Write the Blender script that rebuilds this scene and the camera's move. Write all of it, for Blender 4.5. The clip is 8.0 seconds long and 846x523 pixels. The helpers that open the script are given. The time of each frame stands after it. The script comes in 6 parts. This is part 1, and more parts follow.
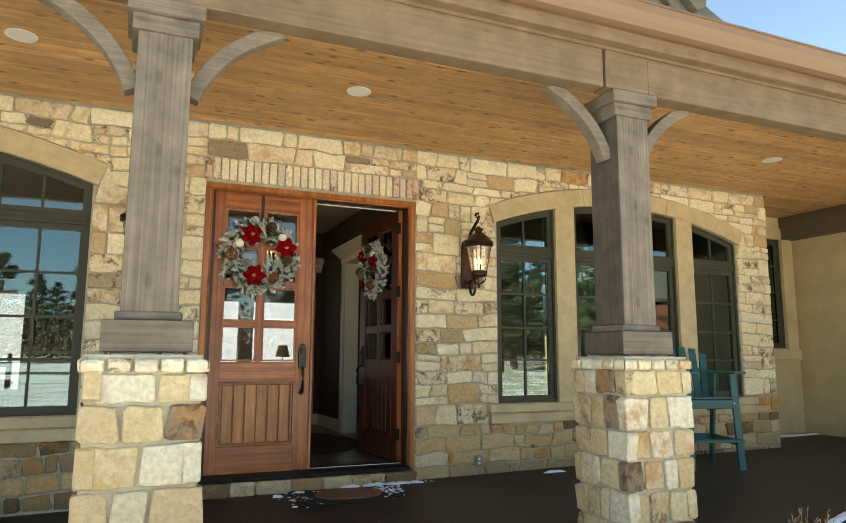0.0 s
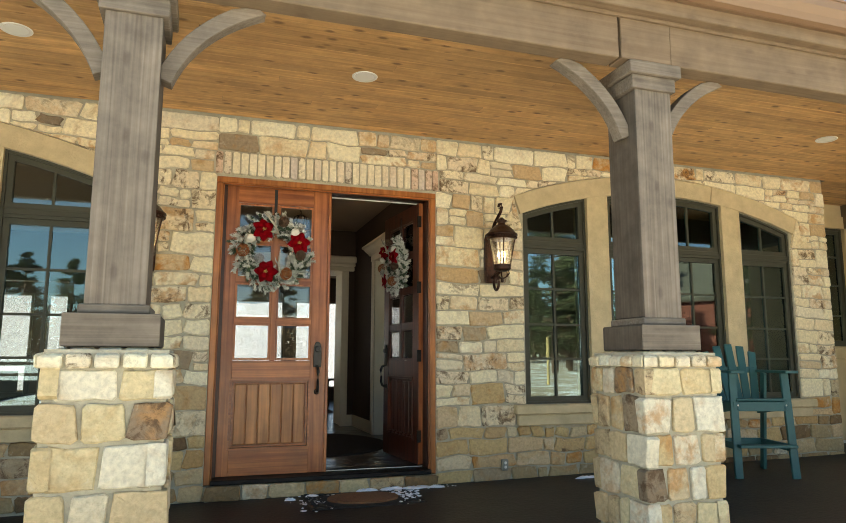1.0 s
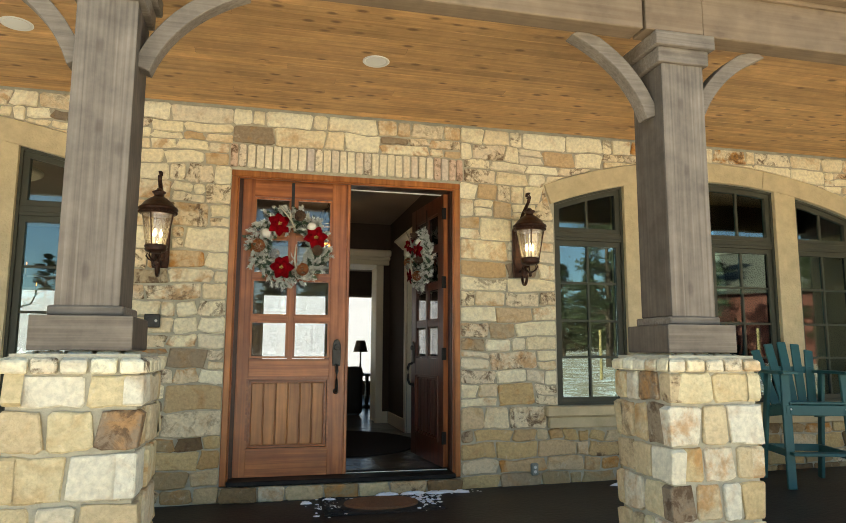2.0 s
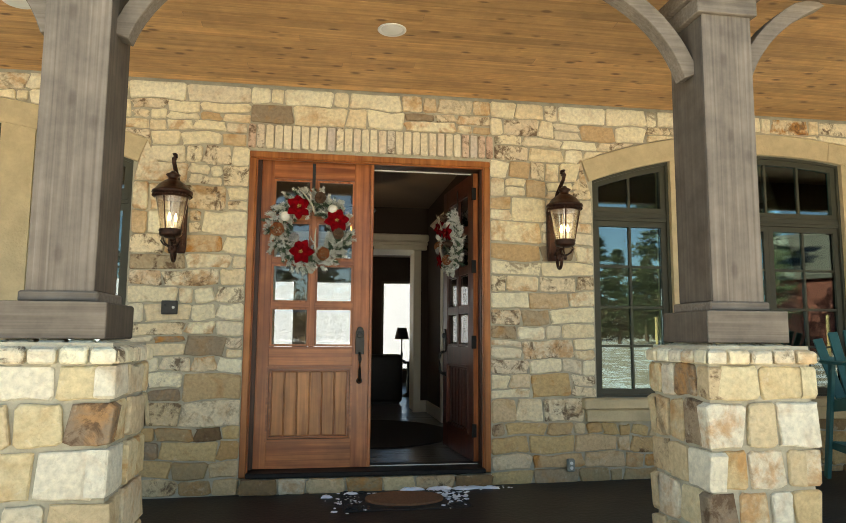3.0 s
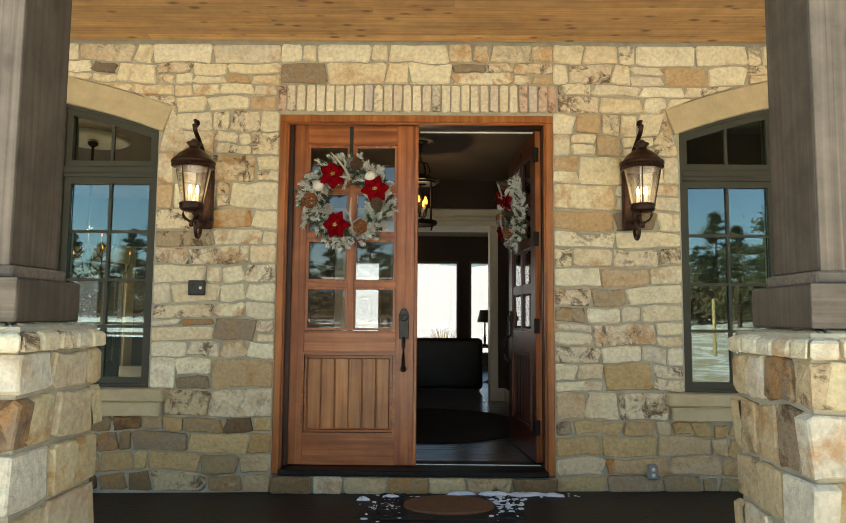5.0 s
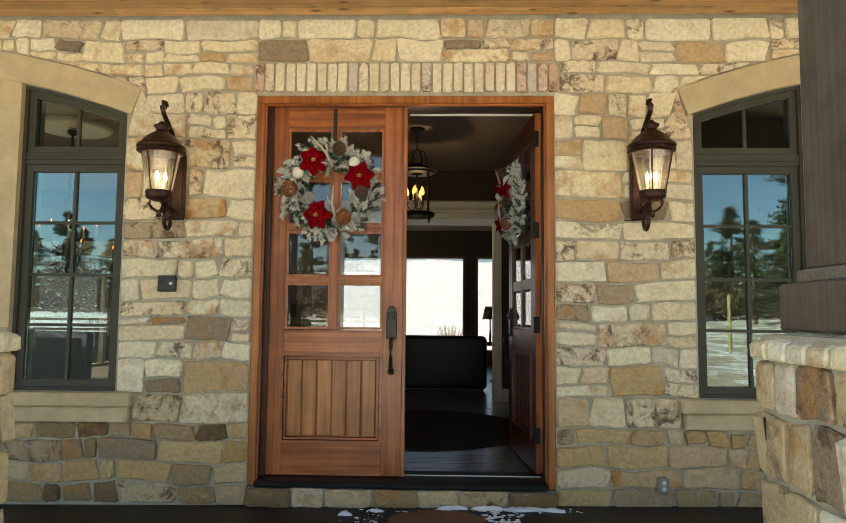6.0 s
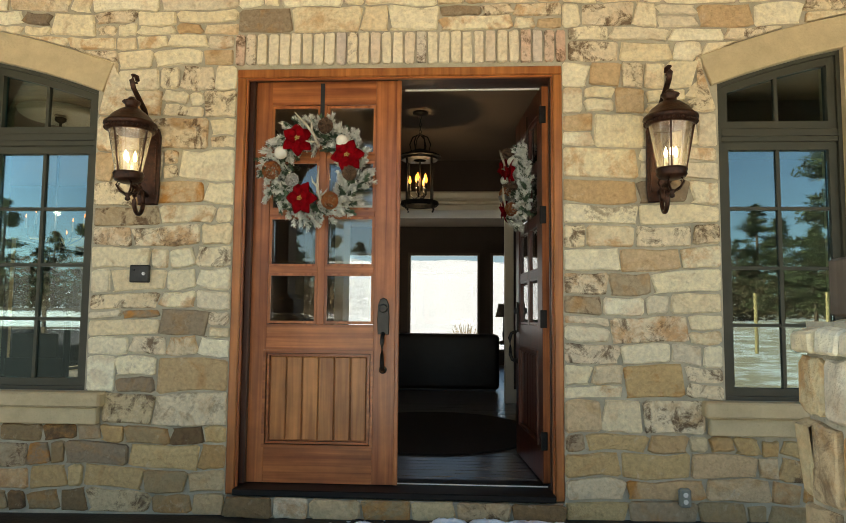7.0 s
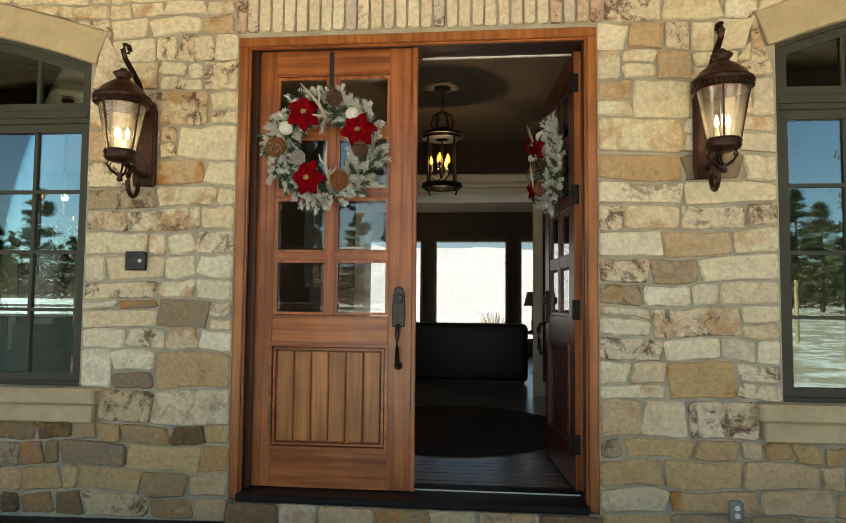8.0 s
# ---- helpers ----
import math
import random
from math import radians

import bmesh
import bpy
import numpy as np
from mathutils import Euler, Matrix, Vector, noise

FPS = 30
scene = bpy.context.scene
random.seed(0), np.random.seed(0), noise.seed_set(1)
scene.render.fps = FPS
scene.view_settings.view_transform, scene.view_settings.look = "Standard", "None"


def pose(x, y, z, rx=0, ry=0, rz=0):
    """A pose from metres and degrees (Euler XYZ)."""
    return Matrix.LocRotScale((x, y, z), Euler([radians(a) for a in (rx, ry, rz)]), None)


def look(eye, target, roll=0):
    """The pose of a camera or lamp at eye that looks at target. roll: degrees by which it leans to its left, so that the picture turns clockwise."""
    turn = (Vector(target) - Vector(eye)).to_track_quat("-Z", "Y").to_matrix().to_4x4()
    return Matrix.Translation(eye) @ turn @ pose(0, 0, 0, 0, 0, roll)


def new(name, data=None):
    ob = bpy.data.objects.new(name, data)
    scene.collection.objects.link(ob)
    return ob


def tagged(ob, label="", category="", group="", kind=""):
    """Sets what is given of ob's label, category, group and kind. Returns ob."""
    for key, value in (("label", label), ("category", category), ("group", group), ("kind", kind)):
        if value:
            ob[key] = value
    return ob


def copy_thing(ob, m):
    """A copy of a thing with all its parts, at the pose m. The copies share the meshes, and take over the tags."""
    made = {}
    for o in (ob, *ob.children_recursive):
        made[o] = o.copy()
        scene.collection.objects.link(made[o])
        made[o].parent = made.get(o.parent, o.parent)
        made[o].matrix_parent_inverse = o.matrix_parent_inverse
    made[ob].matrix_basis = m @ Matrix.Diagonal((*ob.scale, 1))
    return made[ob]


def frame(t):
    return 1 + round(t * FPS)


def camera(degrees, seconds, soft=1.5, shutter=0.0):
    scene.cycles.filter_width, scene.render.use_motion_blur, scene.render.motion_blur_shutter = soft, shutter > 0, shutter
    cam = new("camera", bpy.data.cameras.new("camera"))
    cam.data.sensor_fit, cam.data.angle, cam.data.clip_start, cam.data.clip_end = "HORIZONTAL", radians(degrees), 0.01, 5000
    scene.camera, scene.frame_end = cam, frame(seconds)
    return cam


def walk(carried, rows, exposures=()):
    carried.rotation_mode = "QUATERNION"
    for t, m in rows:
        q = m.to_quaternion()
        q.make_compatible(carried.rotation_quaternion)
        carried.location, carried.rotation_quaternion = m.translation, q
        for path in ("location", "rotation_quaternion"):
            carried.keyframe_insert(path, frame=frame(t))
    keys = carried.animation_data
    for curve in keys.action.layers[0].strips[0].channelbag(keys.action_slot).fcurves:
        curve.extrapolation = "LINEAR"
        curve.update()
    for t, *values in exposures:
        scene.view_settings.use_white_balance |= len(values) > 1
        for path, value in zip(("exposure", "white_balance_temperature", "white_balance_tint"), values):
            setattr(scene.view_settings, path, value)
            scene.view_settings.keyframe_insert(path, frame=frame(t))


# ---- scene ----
cam = camera(64.8, 8.0, 0.85)
PATH = [
    (0, (-1.48, -5.86, 1.187), (-0.699, -4.041, 1.47), 0.2),
    (0.5, (-1.267, -5.788, 1.166), (-0.555, -3.941, 1.452), 0.1),
    (1, (-1.052, -5.721, 1.157), (-0.432, -3.841, 1.445), 0.1),
    (1.5, (-0.868, -5.643, 1.188), (-0.327, -3.738, 1.467), 0.2),
    (3, (-0.413, -5.286, 1.222), (-0.111, -3.322, 1.447), 0.4),
    (3.5, (-0.281, -5.146, 1.204), (-0.054, -3.17, 1.404), 0.5),
    (4, (-0.13, -4.999, 1.214), (0.002, -3.011, 1.392), 0.3),
    (4.5, (-0.011, -4.836, 1.218), (0.03, -2.844, 1.395), 0.4),
    (6, (0.229, -4.273, 1.244), (0.176, -2.281, 1.403), 0.5),
    (6.5, (0.307, -4.072, 1.211), (0.24, -2.08, 1.373), 0.6),
    (7, (0.374, -3.873, 1.2), (0.259, -1.883, 1.36), 0.5),
    (7.5, (0.393, -3.689, 1.221), (0.233, -1.701, 1.36), 0.5),
    (8, (0.406, -3.505, 1.217), (0.205, -1.519, 1.339), 0.5),
]
walk(cam, [(t, look(eye, target, roll)) for t, eye, target, roll in PATH], [(0.0, 2.57, 8600, 1), (8.0, 2.57, 8600, 1)])

# ---- world, sun, exposure ----
SUN_EL, SUN_AZ = 31.0, 284.0   # degrees above the horizon; clockwise from +y
world = bpy.data.worlds.new("sky")
scene.world = world
world.use_nodes = True
wn = world.node_tree
sky = wn.nodes.new("ShaderNodeTexSky")
sky.sky_type = "NISHITA"
sky.sun_disc = False
sky.sun_elevation, sky.sun_rotation = radians(SUN_EL), radians(SUN_AZ)
sky.altitude = 1800
sky.ozone_density, sky.dust_density = 3.0, 0.3
wn.links.new(sky.outputs[0], wn.nodes["Background"].inputs[0])
wn.nodes["Background"].inputs[1].default_value = 0.070

sun_data = bpy.data.lights.new("sun", "SUN")
sun_data.energy, sun_data.angle, sun_data.color = 5.0, radians(0.5), (1.0, 0.95, 0.87)
sun = new("sun", sun_data)
sd = Vector((math.cos(radians(SUN_EL)) * math.sin(radians(SUN_AZ)), math.cos(radians(SUN_EL)) * math.cos(radians(SUN_AZ)), math.sin(radians(SUN_EL))))
sun.matrix_world = look(sd * 50, (0, 0, 0))


# ---- materials ----
def mat(name, color, rough=0.6, metal=0.0, vary=0.15, scale=6.0, bump=0.0, bump_scale=40.0, stretch=(1, 1, 1), color2=None, per_object=0.0, spec=0.5):
    """A painted or natural surface: colour varied at two scales, with fine relief."""
    m = bpy.data.materials.new(name)
    m.use_nodes = True
    nt = m.node_tree
    n, l = nt.nodes, nt.links
    b = n["Principled BSDF"]
    b.inputs["Roughness"].default_value = rough
    b.inputs["Metallic"].default_value = metal
    b.inputs["Specular IOR Level"].default_value = spec
    tc = n.new("ShaderNodeTexCoord")
    mp = n.new("ShaderNodeMapping")
    mp.inputs["Scale"].default_value = stretch
    l.new(tc.outputs["Object"], mp.inputs[0])
    n1 = n.new("ShaderNodeTexNoise")
    n1.inputs["Scale"].default_value = scale
    n1.inputs["Detail"].default_value = 6
    n1.inputs["Roughness"].default_value = 0.65
    l.new(mp.outputs[0], n1.inputs["Vector"])
    ramp = n.new("ShaderNodeValToRGB")
    c = Vector(color)
    c2 = Vector(color2) if color2 else c * (1 + vary)
    c1 = c * (1 - vary)
    ramp.color_ramp.elements[0].position, ramp.color_ramp.elements[1].position = 0.3, 0.7
    ramp.color_ramp.elements[0].color, ramp.color_ramp.elements[1].color = (*c1, 1), (*c2, 1)
    l.new(n1.outputs["Fac"], ramp.inputs[0])
    out = ramp.outputs[0]
    if per_object:
        oi = n.new("ShaderNodeObjectInfo")
        hs = n.new("ShaderNodeHueSaturation")
        mr = n.new("ShaderNodeMapRange")
        mr.inputs["To Min"].default_value, mr.inputs["To Max"].default_value = 1 - per_object, 1 + per_object
        l.new(oi.outputs["Random"], mr.inputs["Value"])
        l.new(mr.outputs[0], hs.inputs["Value"])
        l.new(out, hs.inputs["Color"])
        out = hs.outputs[0]
    l.new(out, b.inputs["Base Color"])
    if bump:
        n2 = n.new("ShaderNodeTexNoise")
        n2.inputs["Scale"].default_value = bump_scale
        n2.inputs["Detail"].default_value = 5
        l.new(mp.outputs[0], n2.inputs["Vector"])
        bp = n.new("ShaderNodeBump")
        bp.inputs["Strength"].default_value = bump
        bp.inputs["Distance"].default_value = 0.01
        l.new(n2.outputs["Fac"], bp.inputs["Height"])
        l.new(bp.outputs[0], b.inputs["Normal"])
    return m


def wood(name, dark, light, axis=0, rough=0.5, grain=14.0, knots=0.0, island=0.0, bump=0.15, streak=22.0, blotch=0.17):
    """Timber with grain along one axis, darker streaks and, if asked, knots; island varies the tone from board to board."""
    m = bpy.data.materials.new(name)
    m.use_nodes = True
    nt = m.node_tree
    n, l = nt.nodes, nt.links
    b = n["Principled BSDF"]
    b.inputs["Roughness"].default_value = rough
    tc = n.new("ShaderNodeTexCoord")
    geo = n.new("ShaderNodeNewGeometry")
    off = n.new("ShaderNodeVectorMath")
    off.operation = "MULTIPLY_ADD"
    off.inputs[1].default_value = (37, 41, 29)
    comb = n.new("ShaderNodeCombineXYZ")
    for k in range(3):
        l.new(geo.outputs["Random Per Island"], comb.inputs[k])
    l.new(comb.outputs[0], off.inputs[0])
    l.new(tc.outputs["Object"], off.inputs[2])
    mp = n.new("ShaderNodeMapping")
    s = [streak, streak, streak]
    s[axis] = 1.1
    mp.inputs["Scale"].default_value = s
    l.new(off.outputs[0], mp.inputs[0])
    n1 = n.new("ShaderNodeTexNoise")
    n1.inputs["Scale"].default_value = 1.0
    n1.inputs["Detail"].default_value = 8
    n1.inputs["Distortion"].default_value = 0.6
    l.new(mp.outputs[0], n1.inputs["Vector"])
    ramp = n.new("ShaderNodeValToRGB")
    ramp.color_ramp.elements[0].position, ramp.color_ramp.elements[1].position = 0.32, 0.68
    ramp.color_ramp.elements[0].color, ramp.color_ramp.elements[1].color = (*dark, 1), (*light, 1)
    l.new(n1.outputs["Fac"], ramp.inputs[0])
    out = ramp.outputs[0]
    # broad tone
    n3 = n.new("ShaderNodeTexNoise")
    n3.inputs["Scale"].default_value, n3.inputs["Detail"].default_value, n3.inputs["Roughness"].default_value = 4.5, 7, 0.65
    l.new(off.outputs[0], n3.inputs["Vector"])
    hs = n.new("ShaderNodeHueSaturation")
    mr = n.new("ShaderNodeMapRange")
    mr.inputs["From Min"].default_value, mr.inputs["From Max"].default_value = 0.3, 0.7
    mr.inputs["To Min"].default_value, mr.inputs["To Max"].default_value = 1 - blotch, 1 + blotch
    l.new(n3.outputs["Fac"], mr.inputs["Value"])
    l.new(mr.outputs[0], hs.inputs["Value"])
    l.new(out, hs.inputs["Color"])
    out = hs.outputs[0]
    if island:
        h2 = n.new("ShaderNodeHueSaturation")
        m2 = n.new("ShaderNodeMapRange")
        m2.inputs["To Min"].default_value, m2.inputs["To Max"].default_value = 1 - island, 1 + island
        l.new(geo.outputs["Random Per Island"], m2.inputs["Value"])
        l.new(m2.outputs[0], h2.inputs["Value"])
        l.new(out, h2.inputs["Color"])
        out = h2.outputs[0]
    if knots:
        kp = n.new("ShaderNodeMapping")
        ks = [13.0, 13.0, 13.0]
        ks[axis] = 6.0
        kp.inputs["Scale"].default_value = ks
        l.new(off.outputs[0], kp.inputs[0])
        vo = n.new("ShaderNodeTexVoronoi")
        vo.inputs["Scale"].default_value = 1.0
        l.new(kp.outputs[0], vo.inputs["Vector"])
        kr = n.new("ShaderNodeMapRange")
        kr.inputs["From Min"].default_value, kr.inputs["From Max"].default_value = 0.13, 0.30
        kr.inputs["To Min"].default_value, kr.inputs["To Max"].default_value = knots, 0.0
        l.new(vo.outputs["Distance"], kr.inputs["Value"])
        # only about a third of the cells hold a knot
        kc = n.new("ShaderNodeSeparateColor")
        l.new(vo.outputs["Color"], kc.inputs[0])
        kt = n.new("ShaderNodeMath")
        kt.operation = "GREATER_THAN"
        kt.inputs[1].default_value = 0.55
        l.new(kc.outputs[0], kt.inputs[0])
        kk = n.new("ShaderNodeMath")
        kk.operation = "MULTIPLY"
        l.new(kr.outputs[0], kk.inputs[0])
        l.new(kt.outputs[0], kk.inputs[1])
        mx = n.new("ShaderNodeMix")
        mx.data_type = "RGBA"
        l.new(kk.outputs[0], mx.inputs[0])
        l.new(out, mx.inputs[6])
        mx.inputs[7].default_value = (dark[0] * 0.35, dark[1] * 0.3, dark[2] * 0.3, 1)
        out = mx.outputs[2]
    l.new(out, b.inputs["Base Color"])
    bp = n.new("ShaderNodeBump")
    bp.inputs["Strength"].default_value = bump
    bp.inputs["Distance"].default_value = 0.004
    l.new(n1.outputs["Fac"], bp.inputs["Height"])
    l.new(bp.outputs[0], b.inputs["Normal"])
    return m


def stone_material(name, stops, stain=0.5):
    """Quarried stone: each piece takes its own tone from the ramp, with rust stains, dark lichen blotches and pitting."""
    m = bpy.data.materials.new(name)
    m.use_nodes = True
    nt = m.node_tree
    n, l = nt.nodes, nt.links
    b = n["Principled BSDF"]
    b.inputs["Roughness"].default_value = 0.85
    b.inputs["Specular IOR Level"].default_value = 0.25
    oi = n.new("ShaderNodeObjectInfo")
    tc = n.new("ShaderNodeTexCoord")
    ramp = n.new("ShaderNodeValToRGB")
    ramp.color_ramp.interpolation = "LINEAR"
    els = ramp.color_ramp.elements
    while len(els) < len(stops):
        els.new(0.5)
    for e, (p, c) in zip(els, stops):
        e.position, e.color = p, (*c, 1)
    l.new(oi.outputs["Random"], ramp.inputs[0])
    # every stone looks up its own piece of the stain patterns
    add = n.new("ShaderNodeVectorMath")
    add.operation = "MULTIPLY_ADD"
    comb = n.new("ShaderNodeCombineXYZ")
    for k in range(3):
        l.new(oi.outputs["Random"], comb.inputs[k])
    add.inputs[1].default_value = (57, 91, 73)
    l.new(comb.outputs[0], add.inputs[0])
    l.new(tc.outputs["Object"], add.inputs[2])

    def noise_node(scale, detail=5, dist=0.0, rough=0.6):
        t = n.new("ShaderNodeTexNoise")
        t.inputs["Scale"].default_value, t.inputs["Detail"].default_value = scale, detail
        t.inputs["Distortion"].default_value, t.inputs["Roughness"].default_value = dist, rough
        l.new(add.outputs[0], t.inputs["Vector"])
        return t

    def blend(fac, a, col):
        x = n.new("ShaderNodeMix")
        x.data_type = "RGBA"
        l.new(fac, x.inputs[0])
        l.new(a, x.inputs[6])
        x.inputs[7].default_value = (*col, 1)
        return x.outputs[2]

    def ranged(sock, lo, hi, a, c):
        r = n.new("ShaderNodeMapRange")
        r.inputs["From Min"].default_value, r.inputs["From Max"].default_value = lo, hi
        r.inputs["To Min"].default_value, r.inputs["To Max"].default_value = a, c
        l.new(sock, r.inputs["Value"])
        return r.outputs[0]

    big = noise_node(5.0, 4, 0.8)
    fine = noise_node(38.0, 6)
    out = blend(ranged(big.outputs["Fac"], 0.55, 0.72, 0.0, 0.7 * stain), ramp.outputs[0], (0.46, 0.25, 0.09))
    # thin rust-brown veins, and orange staining on about a third of the stones
    vein = noise_node(4.5, 5, 1.0, 0.55)
    va = n.new("ShaderNodeMath")
    va.operation = "SUBTRACT"
    va.inputs[1].default_value = 0.5
    l.new(vein.outputs["Fac"], va.inputs[0])
    vb = n.new("ShaderNodeMath")
    vb.operation = "ABSOLUTE"
    l.new(va.outputs[0], vb.inputs[0])
    out = blend(ranged(vb.outputs[0], 0.004, 0.014, 0.16 * stain, 0.0), out, (0.33, 0.17, 0.06))
    hash1 = n.new("ShaderNodeMath")
    hash1.operation = "MULTIPLY"
    hash1.inputs[1].default_value = 53.7
    l.new(oi.outputs["Random"], hash1.inputs[0])
    hash2 = n.new("ShaderNodeMath")
    hash2.operation = "FRACT"
    l.new(hash1.outputs[0], hash2.inputs[0])
    rm = n.new("ShaderNodeMath")
    rm.operation = "MULTIPLY"
    l.new(ranged(noise_node(6.0, 6, 0.4, 0.66).outputs["Fac"], 0.46, 0.60, 0.0, 1.0), rm.inputs[0])
    l.new(ranged(hash2.outputs[0], 0.64, 0.84, 0.0, 1.1 * stain), rm.inputs[1])
    out = blend(rm.outputs[0], out, (0.50, 0.23, 0.065))
    blot = noise_node(9.0, 8, 0.5, 0.75)
    # a few stones carry heavy brown blotches
    heavy = ranged(oi.outputs["Random"], 0.78, 0.84, 0.0, 0.9)
    mul = n.new("ShaderNodeMath")
    mul.operation = "MULTIPLY"
    l.new(ranged(blot.outputs["Fac"], 0.50, 0.60, 0.0, 1.0), mul.inputs[0])
    l.new(heavy, mul.inputs[1])
    out = blend(mul.outputs[0], out, (0.13, 0.075, 0.04))
    pale = noise_node(13.0, 5, 0.4)
    out = blend(ranged(pale.outputs["Fac"], 0.60, 0.75, 0.0, 0.45), out, (0.72, 0.66, 0.52))
    hs = n.new("ShaderNodeHueSaturation")
    l.new(ranged(fine.outputs["Fac"], 0.3, 0.7, 0.80, 1.13), hs.inputs["Value"])
    l.new(out, hs.inputs["Color"])
    l.new(hs.outputs[0], b.inputs["Base Color"])
    bp = n.new("ShaderNodeBump")
    bp.inputs["Strength"].default_value, bp.inputs["Distance"].default_value = 0.85, 0.012
    mixh = n.new("ShaderNodeMath")
    l.new(noise_node(16.0, 6, 0.5).outputs["Fac"], mixh.inputs[0])
    l.new(fine.outputs["Fac"], mixh.inputs[1])
    l.new(mixh.outputs[0], bp.inputs["Height"])
    l.new(bp.outputs[0], b.inputs["Normal"])
    return m


def glass(name, tint=(1, 1, 1), ior=1.5, gain=1.0, rough=0.0, haze=0.0, coat=(1, 1, 1)):
    """Thin pane: clear, with mirror reflections by Fresnel."""
    m = bpy.data.materials.new(name)
    m.use_nodes = True
    nt = m.node_tree
    n, l = nt.nodes, nt.links
    n.remove(n["Principled BSDF"])
    tr = n.new("ShaderNodeBsdfTransparent")
    tr.inputs[0].default_value = (*tint, 1)
    gl = n.new("ShaderNodeBsdfGlossy")
    gl.inputs[0].default_value = (*coat, 1)
    gl.inputs["Roughness"].default_value = rough
    fr = n.new("ShaderNodeFresnel")
    fr.inputs[0].default_value = ior
    mu = n.new("ShaderNodeMath")
    mu.operation = "MULTIPLY"
    mu.use_clamp = True
    mu.inputs[1].default_value = gain
    l.new(fr.outputs[0], mu.inputs[0])
    mx = n.new("ShaderNodeMixShader")
    l.new(mu.outputs[0], mx.inputs[0])
    l.new(tr.outputs[0], mx.inputs[1])
    l.new(gl.outputs[0], mx.inputs[2])
    last = mx.outputs[0]
    if haze:
        df = n.new("ShaderNodeBsdfDiffuse")
        df.inputs[0].default_value = (0.85, 0.80, 0.70, 1)
        tl = n.new("ShaderNodeBsdfTranslucent")
        tl.inputs[0].default_value = (0.85, 0.80, 0.70, 1)
        m1, m2 = n.new("ShaderNodeMixShader"), n.new("ShaderNodeMixShader")
        m1.inputs[0].default_value, m2.inputs[0].default_value = 0.5, haze
        l.new(df.outputs[0], m1.inputs[1])
        l.new(tl.outputs[0], m1.inputs[2])
        l.new(last, m2.inputs[1])
        l.new(m1.outputs[0], m2.inputs[2])
        last = m2.outputs[0]
    l.new(last, n["Material Output"].inputs[0])
    return m


def glow(name, color, strength):
    m = bpy.data.materials.new(name)
    m.use_nodes = True
    b = m.node_tree.nodes["Principled BSDF"]
    b.inputs["Base Color"].default_value = (*color, 1)
    b.inputs["Emission Color"].default_value = (*color, 1)
    b.inputs["Emission Strength"].default_value = strength
    return m


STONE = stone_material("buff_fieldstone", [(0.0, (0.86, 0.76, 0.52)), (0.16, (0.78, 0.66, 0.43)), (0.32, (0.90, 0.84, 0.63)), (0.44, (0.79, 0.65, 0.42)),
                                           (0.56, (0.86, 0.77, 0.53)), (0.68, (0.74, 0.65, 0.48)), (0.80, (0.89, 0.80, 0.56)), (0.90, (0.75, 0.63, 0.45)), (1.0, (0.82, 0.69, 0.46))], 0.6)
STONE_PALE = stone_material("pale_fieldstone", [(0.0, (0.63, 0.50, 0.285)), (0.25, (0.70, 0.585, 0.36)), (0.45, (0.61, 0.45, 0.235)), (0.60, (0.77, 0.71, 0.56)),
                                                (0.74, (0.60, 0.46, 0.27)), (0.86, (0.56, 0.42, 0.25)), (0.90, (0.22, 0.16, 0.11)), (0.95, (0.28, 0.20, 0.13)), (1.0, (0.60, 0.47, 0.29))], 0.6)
STONE_LOW = stone_material("low_course_buff_stone", [(0.0, (0.55, 0.395, 0.19)), (0.3, (0.62, 0.46, 0.235)), (0.55, (0.48, 0.30, 0.13)), (0.8, (0.64, 0.53, 0.34)), (1.0, (0.55, 0.36, 0.16))], 0.9)
STONE_BROWN = stone_material("brown_lichened_stone", [(0.0, (0.34, 0.26, 0.17)), (0.35, (0.22, 0.17, 0.12)), (0.7, (0.42, 0.31, 0.19)), (0.85, (0.46, 0.36, 0.23)), (1.0, (0.40, 0.30, 0.19))], 1.0)
STONE_MOTTLED = stone_material("rust_mottled_stone", [(0.0, (0.62, 0.46, 0.28)), (0.5, (0.56, 0.38, 0.20)), (0.86, (0.78, 0.68, 0.48)), (1.0, (0.66, 0.50, 0.31))], 1.0)
STONE_DIRTY = stone_material("mud_stained_stone", [(0.0, (0.36, 0.26, 0.14)), (0.4, (0.44, 0.33, 0.18)), (0.7, (0.25, 0.16, 0.08)), (1.0, (0.16, 0.10, 0.052))], 0.7)
BRICK = stone_material("pale_lintel_brick", [(0.0, (0.80, 0.70, 0.50)), (0.5, (0.85, 0.76, 0.57)), (0.72, (0.76, 0.64, 0.48)), (0.80, (0.62, 0.55, 0.49)), (0.88, (0.84, 0.74, 0.54)), (0.95, (0.66, 0.45, 0.33)), (1.0, (0.76, 0.62, 0.46))], 0.12)
MORTAR = mat("grey_mortar", (0.43, 0.385, 0.285), 0.95, vary=0.2, scale=9, bump=0.5, bump_scale=120)
STUCCO = mat("tan_stucco", (0.55, 0.43, 0.245), 0.95, vary=0.14, scale=2.2, bump=0.35, bump_scale=90)
